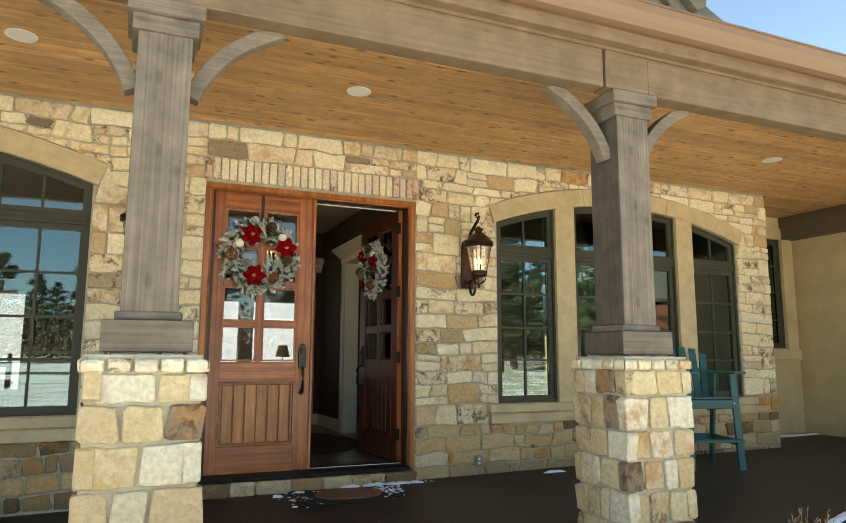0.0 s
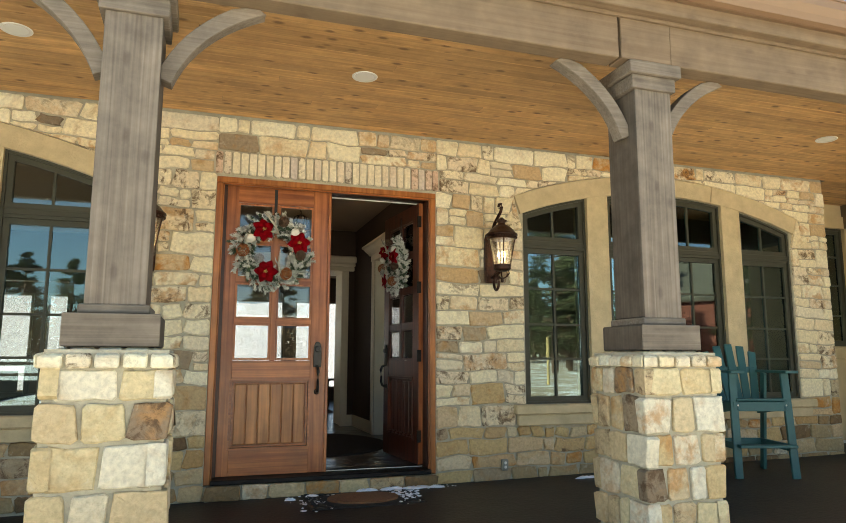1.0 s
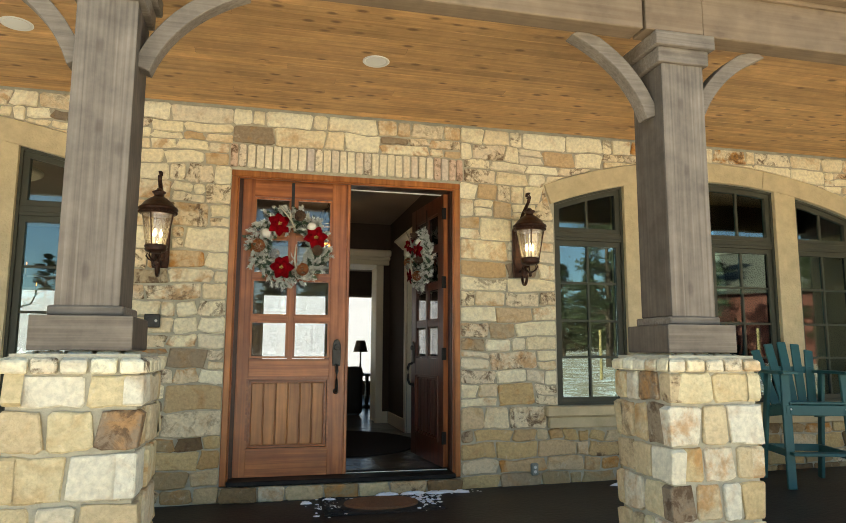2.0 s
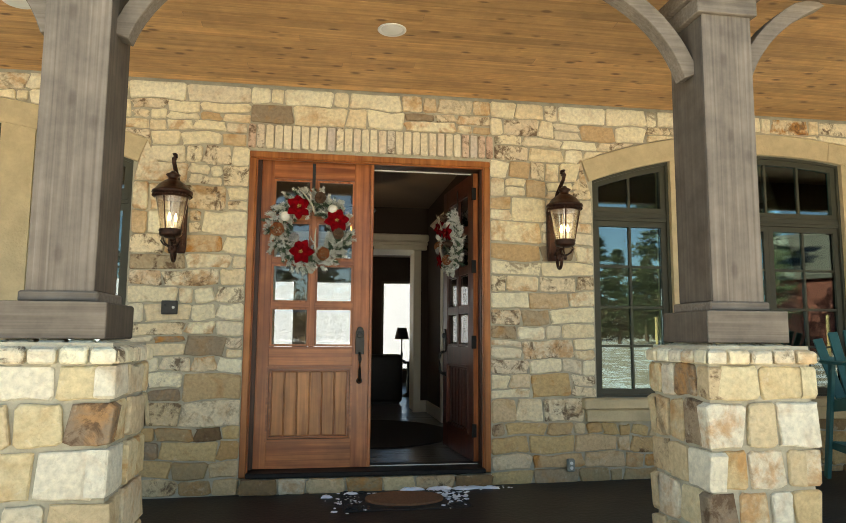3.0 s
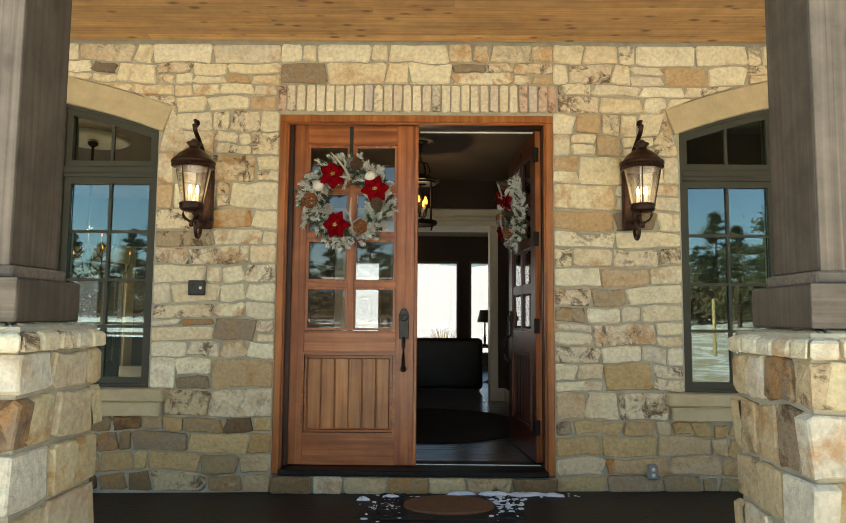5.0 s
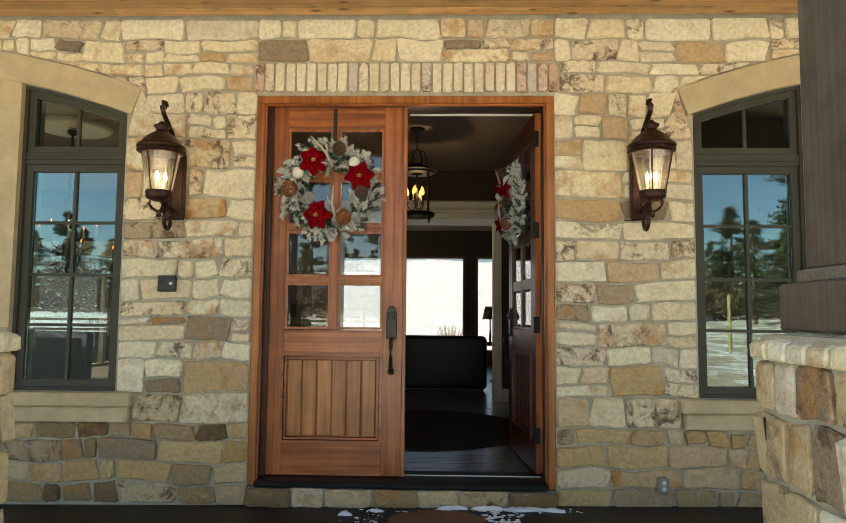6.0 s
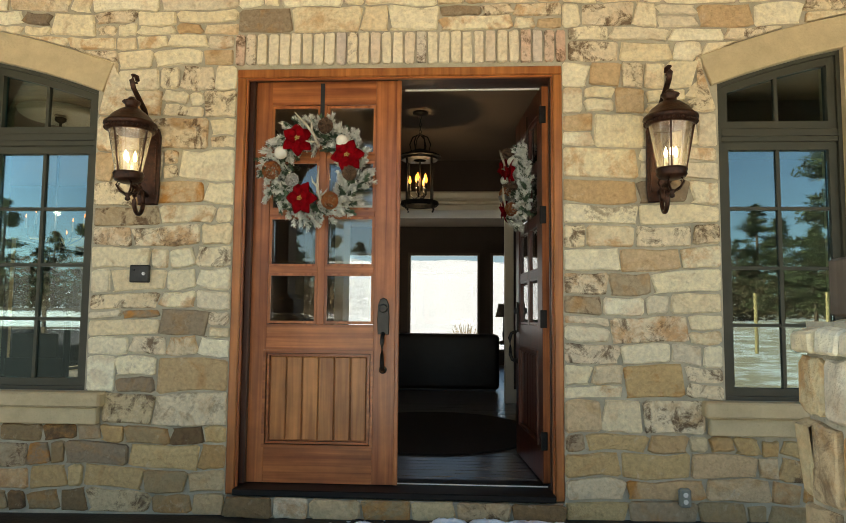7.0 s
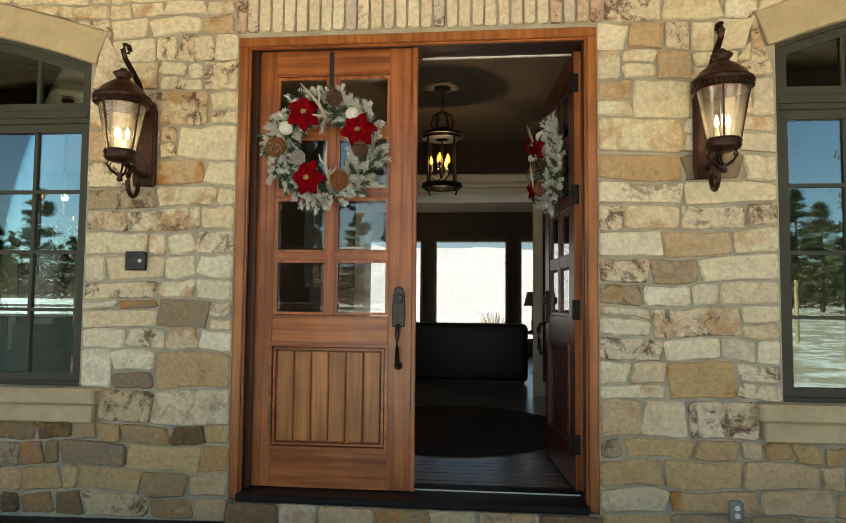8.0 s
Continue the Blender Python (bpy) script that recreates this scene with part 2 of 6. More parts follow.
CASTSTONE = mat("tan_cast_stone", (0.55, 0.445, 0.272), 0.9, vary=0.16, scale=7, bump=0.5, bump_scale=60)
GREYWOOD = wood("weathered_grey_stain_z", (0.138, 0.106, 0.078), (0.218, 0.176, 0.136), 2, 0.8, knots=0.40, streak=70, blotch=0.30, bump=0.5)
# browner side timber, with the shade on the column sides put into its colour
SHADED_BROWN = wood("shaded_brown_timber", (0.080, 0.061, 0.044), (0.115, 0.090, 0.068), 2, 0.75, knots=0.4, streak=45, blotch=0.40)
GREYWOOD_X = wood("weathered_grey_stain_x", (0.142, 0.110, 0.080), (0.214, 0.172, 0.132), 0, 0.8, knots=0.35, streak=70, blotch=0.32, bump=0.5)
BEAMWOOD = wood("brown_grey_beam_stain", (0.158, 0.102, 0.058), (0.200, 0.137, 0.082), 0, 0.75, knots=0.3, streak=50, blotch=0.22)
CEDAR = wood("knotty_cedar_boards", (0.43, 0.225, 0.092), (0.62, 0.36, 0.155), 0, 0.5, knots=0.9, island=0.20, streak=34, blotch=0.22)
DOORWOOD = wood("red_brown_door_wood_z", (0.22, 0.057, 0.018), (0.49, 0.164, 0.054), 2, 0.30, streak=34, island=0.08, blotch=0.25)
DOORWOOD_X = wood("red_brown_door_wood_x", (0.22, 0.057, 0.018), (0.49, 0.164, 0.054), 0, 0.30, streak=34, island=0.08, blotch=0.25)
DOORPANEL = wood("door_plank_wood", (0.27, 0.092, 0.026), (0.50, 0.205, 0.066), 2, 0.34, streak=30, island=0.16, blotch=0.25)
# door wood for the open leaf, darkened to hold the shade on it
SHADED_LEAF = wood("shaded_open_leaf_wood", (0.050, 0.011, 0.004), (0.130, 0.027, 0.009), 2, 0.32, streak=30)
# jamb wood darkened with the shade inside the door opening
SHADED_JAMB = wood("shaded_jamb_wood", (0.030, 0.009, 0.004), (0.070, 0.020, 0.008), 2, 0.4, streak=30)
FRAMEWOOD = wood("orange_brown_casing", (0.25, 0.076, 0.022), (0.46, 0.168, 0.050), 2, 0.30, streak=30, blotch=0.2)
WINFRAME = mat("olive_bronze_window_paint", (0.056, 0.055, 0.038), 0.55, vary=0.14, scale=3, bump=0.05, spec=0.3)
GLASS = glass("window_glass", (0.86, 0.90, 0.88), 1.6, 1.9, coat=(0.64, 0.86, 0.92))
DOORGLASS = glass("door_glass", (0.92, 0.95, 0.95), 1.5, 1.7)
FARGLASS = glass("tinted_picture_window_glass", (0.50, 0.51, 0.535), 1.5, 1.0)
PATIOGLASS = glass("patio_window_glass", (0.74, 0.76, 0.77), 1.5, 1.5)
LAMPGLASS = glass("lantern_glass", (1.0, 0.95, 0.86), 1.5, 2.6, 0.08, 0.12)
BRONZE = mat("aged_bronze", (0.022, 0.012, 0.008), 0.40, 0.6, vary=0.4, scale=30, bump=0.2, bump_scale=80, color2=(0.085, 0.032, 0.018))
SILLMETAL = mat("dark_bronze_sill", (0.010, 0.009, 0.009), 0.5, 0.5, vary=0.3, scale=12)
DARKMETAL = mat("dark_bronze_hardware", (0.045, 0.042, 0.038), 0.42, 0.8, vary=0.25, scale=25, bump=0.1)
BLACKMETAL = mat("black_iron", (0.02, 0.019, 0.018), 0.5, 0.6, vary=0.3, scale=30)
FLAME = glow("candle_bulb", (1.0, 0.82, 0.56), 4.5)
CANDLE = glow("amber_candle_bulb", (1.0, 0.27, 0.05), 0.7)
CANLENS = mat("white_downlight_lens", (0.78, 0.76, 0.70), 0.4, vary=0.03)
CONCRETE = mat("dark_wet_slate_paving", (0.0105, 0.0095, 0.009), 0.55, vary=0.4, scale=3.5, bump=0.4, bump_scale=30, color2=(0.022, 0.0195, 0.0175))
SNOW = mat("melting_snow", (0.82, 0.84, 0.88), 0.7, vary=0.05, scale=20, bump=0.6, bump_scale=60)
TEAL = mat("teal_painted_lumber", (0.018, 0.105, 0.105), 0.5, vary=0.15, scale=8, bump=0.08)
GUTTER = mat("tan_metal_gutter", (0.20, 0.118, 0.068), 0.4, 0.0, vary=0.06, scale=1.5)
SHINGLE = mat("grey_shingles", (0.16, 0.15, 0.12), 0.9, vary=0.3, scale=14, bump=0.5, bump_scale=40)
RUBBER = mat("black_rubber_mat", (0.016, 0.016, 0.016), 0.7, vary=0.3, scale=30, bump=0.4)
COIR = mat("brown_coir", (0.20, 0.095, 0.045), 0.95, vary=0.25, scale=60, bump=0.8, bump_scale=220)
DARKWALL = mat("dark_brown_wall_paint", (0.06, 0.04, 0.03), 0.8, vary=0.08, scale=2, bump=0.05)
INCEIL = mat("taupe_ceiling_paint", (0.30, 0.24, 0.20), 0.9, vary=0.05, scale=2, bump=0.05)
CREAM = mat("cream_trim_paint", (0.80, 0.74, 0.60), 0.5, vary=0.05, scale=3)
DARKFLOOR = wood("dark_plank_floor", (0.035, 0.028, 0.022), (0.085, 0.070, 0.058), 0, 0.30, island=0.3, streak=20, bump=0.1)
DARKFLOOR.node_tree.nodes["Principled BSDF"].inputs["Coat Weight"].default_value = 1.0
DARKFLOOR.node_tree.nodes["Principled BSDF"].inputs["Coat Roughness"].default_value = 0.22
DARKFLOOR.node_tree.nodes["Principled BSDF"].inputs["Coat IOR"].default_value = 3.2
RUGMAT = mat("dark_rug_pile", (0.018, 0.013, 0.011), 0.95, vary=0.4, scale=25, bump=0.6, bump_scale=200)
LEATHER = mat("black_leather", (0.012, 0.010, 0.010), 0.45, vary=0.3, scale=12, bump=0.2, bump_scale=90)
DARKWOOD = mat("espresso_furniture_wood", (0.022, 0.014, 0.010), 0.35, vary=0.3, scale=10, stretch=(1, 1, 0.2))
LINEN = mat("dark_lamp_shade", (0.06, 0.045, 0.035), 0.9, vary=0.1)
WINTRIM = mat("dark_stained_window_trim", (0.10, 0.075, 0.05), 0.5, vary=0.15, scale=6)
FLOCK = mat("snow_flocked_needles", (0.90, 0.89, 0.77), 0.95, vary=0.40, scale=30, color2=(0.95, 0.95, 0.88), spec=0.2)
PINE = mat("green_needles", (0.075, 0.12, 0.065), 0.85, vary=0.4, scale=25)
VELVET = mat("red_velvet_petal", (0.20, 0.0012, 0.005), 1.0, vary=0.4, scale=25, bump=0.4, bump_scale=90, spec=0.08)
GOLD = mat("gold_stamen", (0.42, 0.30, 0.08), 0.5, vary=0.2)
WHITEBALL = mat("cream_ball_ornament", (0.78, 0.74, 0.63), 0.6, vary=0.08, scale=20, bump=0.2)
CONE = mat("pine_cone_scale", (0.050, 0.022, 0.012), 0.8, vary=0.5, scale=90, color2=(0.20, 0.11, 0.06))
CONEFROST = mat("frosted_cone_scale", (0.28, 0.24, 0.20), 0.85, vary=0.5, scale=80, color2=(0.6, 0.58, 0.54))
TWIG = mat("rust_willow_twig", (0.32, 0.105, 0.03), 0.8, vary=0.3, scale=50)
ANTLER = mat("bone_antler", (0.50, 0.44, 0.34), 0.6, vary=0.2, scale=30)
RIBBON = mat("black_ribbon", (0.012, 0.012, 0.012), 0.6, vary=0.2)
STRAW = mat("dry_grass_stalk", (0.36, 0.24, 0.13), 0.9, vary=0.3, scale=40)
BARK = mat("pine_bark", (0.10, 0.06, 0.04), 0.95, vary=0.4, scale=6, bump=0.8, bump_scale=20, stretch=(1, 1, 0.25))
FOLIAGE = mat("pine_foliage", (0.045, 0.062, 0.026), 0.9, vary=0.5, scale=1.3, color2=(0.10, 0.11, 0.045))
BOUNCE_CUT = mat("bounce_cut_brown", (0.050, 0.040, 0.030), 0.7, vary=0.3, scale=2.5, bump=0.4, bump_scale=50)
ASPHALT = mat("dark_asphalt", (0.024, 0.023, 0.022), 0.95, vary=0.3, scale=4, bump=0.4, bump_scale=90, spec=0.05)
SCRUB = mat("oak_scrub_foliage", (0.07, 0.05, 0.026), 0.9, vary=0.4, scale=1.5, color2=(0.15, 0.10, 0.05))
POSTWOOD = mat("yellow_fence_post_wood", (0.42, 0.30, 0.14), 0.9, vary=0.2, scale=6)
FENCEWOOD = mat("grey_fence_rail_wood", (0.16, 0.12, 0.09), 0.9, vary=0.3, scale=6)
REDHOUSE = mat("red_barn_siding", (0.22, 0.07, 0.05), 0.9, vary=0.15, scale=4)
PLASTIC = mat("grey_outlet_plastic", (0.24, 0.25, 0.21), 0.5, vary=0.06)


def ground_material():
    """Snow field with patches of dry grass that show more and more towards the drive."""
    m = mat("patchy_snow_ground", (0.80, 0.82, 0.86), 0.8, vary=0.04, scale=3)
    n, l = m.node_tree.nodes, m.node_tree.links
    b = n["Principled BSDF"]
    src = b.inputs["Base Color"].links[0].from_socket
    tc = n.new("ShaderNodeTexCoord")
    t = n.new("ShaderNodeTexNoise")
    t.inputs["Scale"].default_value, t.inputs["Detail"].default_value, t.inputs["Roughness"].default_value = 0.8, 11, 0.85
    l.new(tc.outputs["Object"], t.inputs["Vector"])
    r = n.new("ShaderNodeMapRange")
    r.inputs["From Min"].default_value, r.inputs["From Max"].default_value = 0.535, 0.58
    l.new(t.outputs["Fac"], r.inputs["Value"])
    mx = n.new("ShaderNodeMix")
    mx.data_type = "RGBA"
    # behind the house the snow lies unbroken
    sep = n.new("ShaderNodeSeparateXYZ")
    l.new(tc.outputs["Object"], sep.inputs[0])
    fr = n.new("ShaderNodeMapRange")
    fr.inputs["From Min"].default_value, fr.inputs["From Max"].default_value = -2.0, 2.0
    fr.inputs["To Min"].default_value, fr.inputs["To Max"].default_value = 0.9, 0.0
    l.new(sep.outputs[1], fr.inputs["Value"])
    # and is most broken in the yard to the east
    ex = n.new("ShaderNodeMapRange")
    ex.inputs["From Min"].default_value, ex.inputs["From Max"].default_value = 0.0, 6.0
    ex.inputs["To Min"].default_value, ex.inputs["To Max"].default_value = 0.0, 0.075
    l.new(sep.outputs[0], ex.inputs["Value"])
    thin = n.new("ShaderNodeMath")
    l.new(t.outputs["Fac"], thin.inputs[0])
    l.new(ex.outputs[0], thin.inputs[1])
    l.new(thin.outputs[0], r.inputs["Value"])
    gm = n.new("ShaderNodeMath")
    gm.operation = "MULTIPLY"
    l.new(r.outputs[0], gm.inputs[0])
    l.new(fr.outputs[0], gm.inputs[1])
    l.new(gm.outputs[0], mx.inputs[0])
    l.new(src, mx.inputs[6])
    mx.inputs[7].default_value = (0.30, 0.21, 0.11, 1)
    l.new(mx.outputs[2], b.inputs["Base Color"])
    return m


GROUND = ground_material()


# ---- mesh helpers ----
def part(name, bm, material, parent=None, label="", smooth=False):
    """Link a bmesh as one mesh object, under a thing or a part."""
    me = bpy.data.meshes.new(name)
    bmesh.ops.recalc_face_normals(bm, faces=bm.faces[:])
    if smooth:
        for f in bm.faces:
            f.smooth = True
    bm.to_mesh(me)
    bm.free()
    for mm in (material if isinstance(material, (list, tuple)) else [material]):
        me.materials.append(mm)
    ob = new(name, me)
    if parent:
        ob.parent = parent
    if label:
        tagged(ob, label)
    return ob


def thing(name, label, category, group="", kind="", at=None):
    e = new(name)
    e.empty_display_size = 0.1
    if at is not None:
        e.matrix_world = at
    return tagged(e, label, category, group, kind)


def box(x0, x1, y0, y1, z0, z1, bevel=0.0, bm=None):
    own = bm is None
    b = bmesh.new() if own or bevel else bm
    r = bmesh.ops.create_cube(b, size=1)["verts"]
    bmesh.ops.scale(b, vec=(x1 - x0, y1 - y0, z1 - z0), verts=r)
    bmesh.ops.translate(b, vec=((x0 + x1) / 2, (y0 + y1) / 2, (z0 + z1) / 2), verts=r)
    if bevel:
        bmesh.ops.bevel(b, geom=b.edges[:], offset=bevel, segments=1, affect="EDGES")
        if not own:
            join(bm, b)
    return b if own else bm


def join(bm, other):
    me = bpy.data.meshes.new("tmp")
    other.to_mesh(me)
    other.free()
    bm.from_mesh(me)
    bpy.data.meshes.remove(me)
    return bm


def moved(bm, m):
    bmesh.ops.transform(bm, matrix=m, verts=bm.verts[:])
    return bm


def prism(points, y0, y1, bevel=0.0):
    """A flat outline of (x, z) points, extruded from y0 to y1."""
    bm = bmesh.new()
    a = [bm.verts.new((x, y0, z)) for x, z in points]
    c = [bm.verts.new((x, y1, z)) for x, z in points]
    bm.faces.new(a)
    bm.faces.new(c[::-1])
    k = len(points)
    for i in range(k):
        bm.faces.new((a[i], c[i], c[(i + 1) % k], a[(i + 1) % k]))
    if bevel:
        bmesh.ops.recalc_face_normals(bm, faces=bm.faces[:])
        bmesh.ops.bevel(bm, geom=[e for e in bm.edges if abs(e.verts[0].co.y - e.verts[1].co.y) < 1e-6], offset=bevel, segments=1, affect="EDGES")
    return bm


def lathe(profile, seg=24, bm=None, center=(0, 0)):
    """Turn (radius, z) points round a vertical axis."""
    bm = bm or bmesh.new()
    rings = []
    for r, z in profile:
        if r < 1e-5:
            rings.append([bm.verts.new((center[0], center[1], z))])
        else:
            rings.append([bm.verts.new((center[0] + r * math.cos(2 * math.pi * i / seg), center[1] + r * math.sin(2 * math.pi * i / seg), z)) for i in range(seg)])
    for p, q in zip(rings, rings[1:]):
        for i in range(seg):
            j = (i + 1) % seg
            if len(p) == 1 and len(q) == 1:
                continue
            if len(p) == 1:
                bm.faces.new((p[0], q[i], q[j]))
            elif len(q) == 1:
                bm.faces.new((p[i], p[j], q[0]))
            else:
                bm.faces.new((p[i], p[j], q[j], q[i]))
    return bm


def tube(points, radius, seg=8, bm=None, flat=1.0):
    """A round bar along points; radius may be one number or one for each point."""
    bm = bm or bmesh.new()
    pts = [Vector(p) for p in points]
    rs = radius if isinstance(radius, (list, tuple)) else [radius] * len(pts)
    up = Vector((0, 0, 1))
    rings = []
    for i, p in enumerate(pts):
        d = (pts[min(i + 1, len(pts) - 1)] - pts[max(i - 1, 0)]).normalized()
        s = d.cross(up)
        if s.length < 0.05:
            s = d.cross(Vector((0, 1, 0)))
        s.normalize()
        t = s.cross(d)
        rings.append([bm.verts.new(p + rs[i] * (math.cos(2 * math.pi * k / seg) * s + flat * math.sin(2 * math.pi * k / seg) * t)) for k in range(seg)])
    for p, q in zip(rings, rings[1:]):
        for k in range(seg):
            bm.faces.new((p[k], p[(k + 1) % seg], q[(k + 1) % seg], q[k]))
    bm.faces.new(rings[0][::-1])
    bm.faces.new(rings[-1])
    return bm


def ball(r, at=(0, 0, 0), seg=12, bm=None):
    bm = bm or bmesh.new()
    v = bmesh.ops.create_uvsphere(bm, u_segments=seg, v_segments=max(6, seg * 2 // 3), radius=r)["verts"]
    bmesh.ops.translate(bm, vec=at, verts=v)
    return bm


def structure(ob, label, category):
    return tagged(ob, label, category, kind="structure")


def piece(outline, depth, rng, chamfer=0.012, bulge=0.008):
    """A rough stone: outline in local (x, z), front towards -y, worn edges and a hummocky face."""
    k = len(outline)
    cx, cz = sum(p[0] for p in outline) / k, sum(p[1] for p in outline) / k
    verts, faces = [], []
    for x, z in outline:
        verts.append((x, depth, z))
    for x, z in outline:
        verts.append((x, chamfer * 0.9 + rng.uniform(-0.002, 0.002), z))
    for x, z in outline:
        d = max(math.hypot(x - cx, z - cz), 1e-4)
        f = max(0.4, 1 - chamfer / d)
        verts.append((cx + (x - cx) * f, rng.uniform(-0.5, 0.5) * bulge, cz + (z - cz) * f))
    verts.append((cx + rng.uniform(-0.2, 0.2) * 0.1, -bulge * rng.uniform(0.2, 1.2), cz))
    for i in range(k):
        j = (i + 1) % k
        faces += [(i, j, k + j, k + i), (k + i, k + j, 2 * k + j, 2 * k + i), (2 * k + i, 2 * k + j, 3 * k)]
    return verts, faces


def stone_object(name, outline, depth, m, parent, material, rng, chamfer=0.012, bulge=0.008):
    cx, cz = sum(p[0] for p in outline) / len(outline), sum(p[1] for p in outline) / len(outline)
    v, f = piece([(x - cx, z - cz) for x, z in outline], depth, rng, chamfer, bulge)
    me = bpy.data.meshes.new(name)
    me.from_pydata(v, [], f)
    me.update()
    me.materials.append(material)
    ob = new(name, me)
    ob.parent = parent
    ob.matrix_basis = m @ Matrix.Translation((cx, rng.uniform(-0.008, 0.008), cz))
    return ob


def rough_outline(x0, x1, z0, z1, rng, wav, cut=0.012, n_side=2, lean=0.02, square=(False, False)):
    """Corner-cut, wavering outline of a stone that fills a cell; wav(x, z) moves a joint up or down."""
    la, lb = rng.uniform(-lean, lean), rng.uniform(-lean, lean)
    if (x1 - x0) < 0.12:
        la, lb = la * 0.3, lb * 0.3
    la, lb = (0.0 if square[0] else la), (0.0 if square[1] else lb)
    pts = []
    c = min(cut * rng.uniform(0.7, 2.2), (x1 - x0) * 0.2, (z1 - z0) * 0.25)
    xs = [x0 + c + (x1 - x0 - 2 * c) * i / (n_side + 1) for i in range(n_side + 2)]
    for x in xs:
        pts.append((x + la * 0.3, z0 + wav(x, z0) + rng.uniform(-0.004, 0.004)))
    pts.append((x1 + lb * -0.5, z0 + c + wav(x1, z0)))
    pts.append((x1 + lb * 0.5 + rng.uniform(-0.004, 0.004), z1 - c + wav(x1, z1)))
    for x in xs[::-1]:
        pts.append((x, z1 + wav(x, z1) + rng.uniform(-0.004, 0.004)))
    pts.append((x0 + la * 0.5, z1 - c + wav(x0, z1)))
    pts.append((x0 - la * 0.5 + rng.uniform(-0.004, 0.004), z0 + c + wav(x0, z0)))
    return pts


def area(o):
    return 0.5 * abs(sum(o[i][0] * o[(i + 1) % len(o)][1] - o[(i + 1) % len(o)][0] * o[i][1] for i in range(len(o))))


# ---- the plan ----
CEIL, IN_Z, IN_CEIL = 3.20, 0.19, 3.05
FACE, BACK = 0.016, 0.30          # mortar face and inner face of the front wall
XL, XR = -6.4, 5.73               # ends of the stone front
DOOR_L, DOOR_R, DOOR_T = -0.990, 0.962, 2.682
GROUP_X, GROUP_H, SILL_Z = 3.52, 1.66, 0.735
ARC_R, ARC_TOP = 4.83, 2.855
ARC_C = ARC_TOP - ARC_R
BAND_R = 5.015
COL_A, COL_B, COL_Y = -1.425, 1.495, -2.352


def porch_z(x):
    return 0.05 + 0.0135 * x


def arc_z(d, r=ARC_R):
    return ARC_C + math.sqrt(max(r * r - d * d, 0.0))


# ---- ground and porch floor ----
def ground_z(x, y):
    """Level round the house; the front field climbs gently to the trees, the back falls away and then climbs to hills."""
    r = math.hypot(x, y)
    z = -0.12
    if r > 14:
        k = min((r - 14) / 45, 1.6)
        z += k * (0.4 * noise.noise((x * 0.03, y * 0.03, 0)) + (1.5 if y < 0 else -0.4))
        if y > 40:
            z += (y - 40) * 0.11 * (0.8 + 0.35 * noise.noise((x * 0.006, y * 0.006, 3)))
        elif r > 120:
            z += (r - 120) * 0.03
    return z


def build_ground():
    bm = bmesh.new()
    n = 60
    size = 900.0
    grid = {}
    for i in range(n + 1):
        for j in range(n + 1):
            u, v = (i / n) * 2 - 1, (j / n) * 2 - 1
            x, y = size * u * abs(u) ** 1.6, size * v * abs(v) ** 1.6
            grid[i, j] = bm.verts.new((x, y, ground_z(x, y)))
    for i in range(n):
        for j in range(n):
            bm.faces.new((grid[i, j], grid[i + 1, j], grid[i + 1, j + 1], grid[i, j + 1]))
    structure(part("ground", bm, GROUND, smooth=True), "snowy field with patches of dry grass", "ground")


build_ground()

bm = bmesh.new()
top = [(-7.5, -2.64), (9.0, -2.64), (9.0, 1.2), (-7.5, 1.2)]
va = [bm.verts.new((x, y, porch_z(x))) for x, y in top]
vb = [bm.verts.new((x, y, -0.4)) for x, y in top]
bm.faces.new(va)
for i in range(4):
    bm.faces.new((va[i], vb[i], vb[(i + 1) % 4], va[(i + 1) % 4]))
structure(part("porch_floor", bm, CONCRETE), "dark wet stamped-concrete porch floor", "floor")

bm = bmesh.new()
dg = {}
for i in range(13):
    for j in range(13):
        x, y = -22.0 + 16.2 * i / 12 + 0.5 * math.sin(j * 0.8), -24.0 + 17.4 * j / 12
        dg[i, j] = bm.verts.new((x, y, ground_z(x, y) + 0.05))
for i in range(12):
    for j in range(12):
        bm.faces.new((dg[i, j], dg[i + 1, j], dg[i + 1, j + 1], dg[i, j + 1]))
structure(part("driveway", bm, ASPHALT, smooth=True), "dark asphalt driveway in front of the house", "driveway")

# unseen dark strip added to cut the blue snow bounce onto the wall
bm = bmesh.new()
ag = {}
for i in range(25):
    for j in range(5):
        x, y = -5.6 + 14.6 * i / 24, -4.25 + 1.605 * j / 4 + (0.12 * math.sin(i * 1.3) if j == 0 else 0.0)
        ag[i, j] = bm.verts.new((x, y, -0.095 + 0.004 * noise.noise((x, y, 2))))
for i in range(24):
    for j in range(4):
        bm.faces.new((ag[i, j], ag[i + 1, j], ag[i + 1, j + 1], ag[i, j + 1]))
structure(part("front_walk", bm, BOUNCE_CUT, smooth=True), "unseen brown ground strip added to cut snow bounce", "paving")


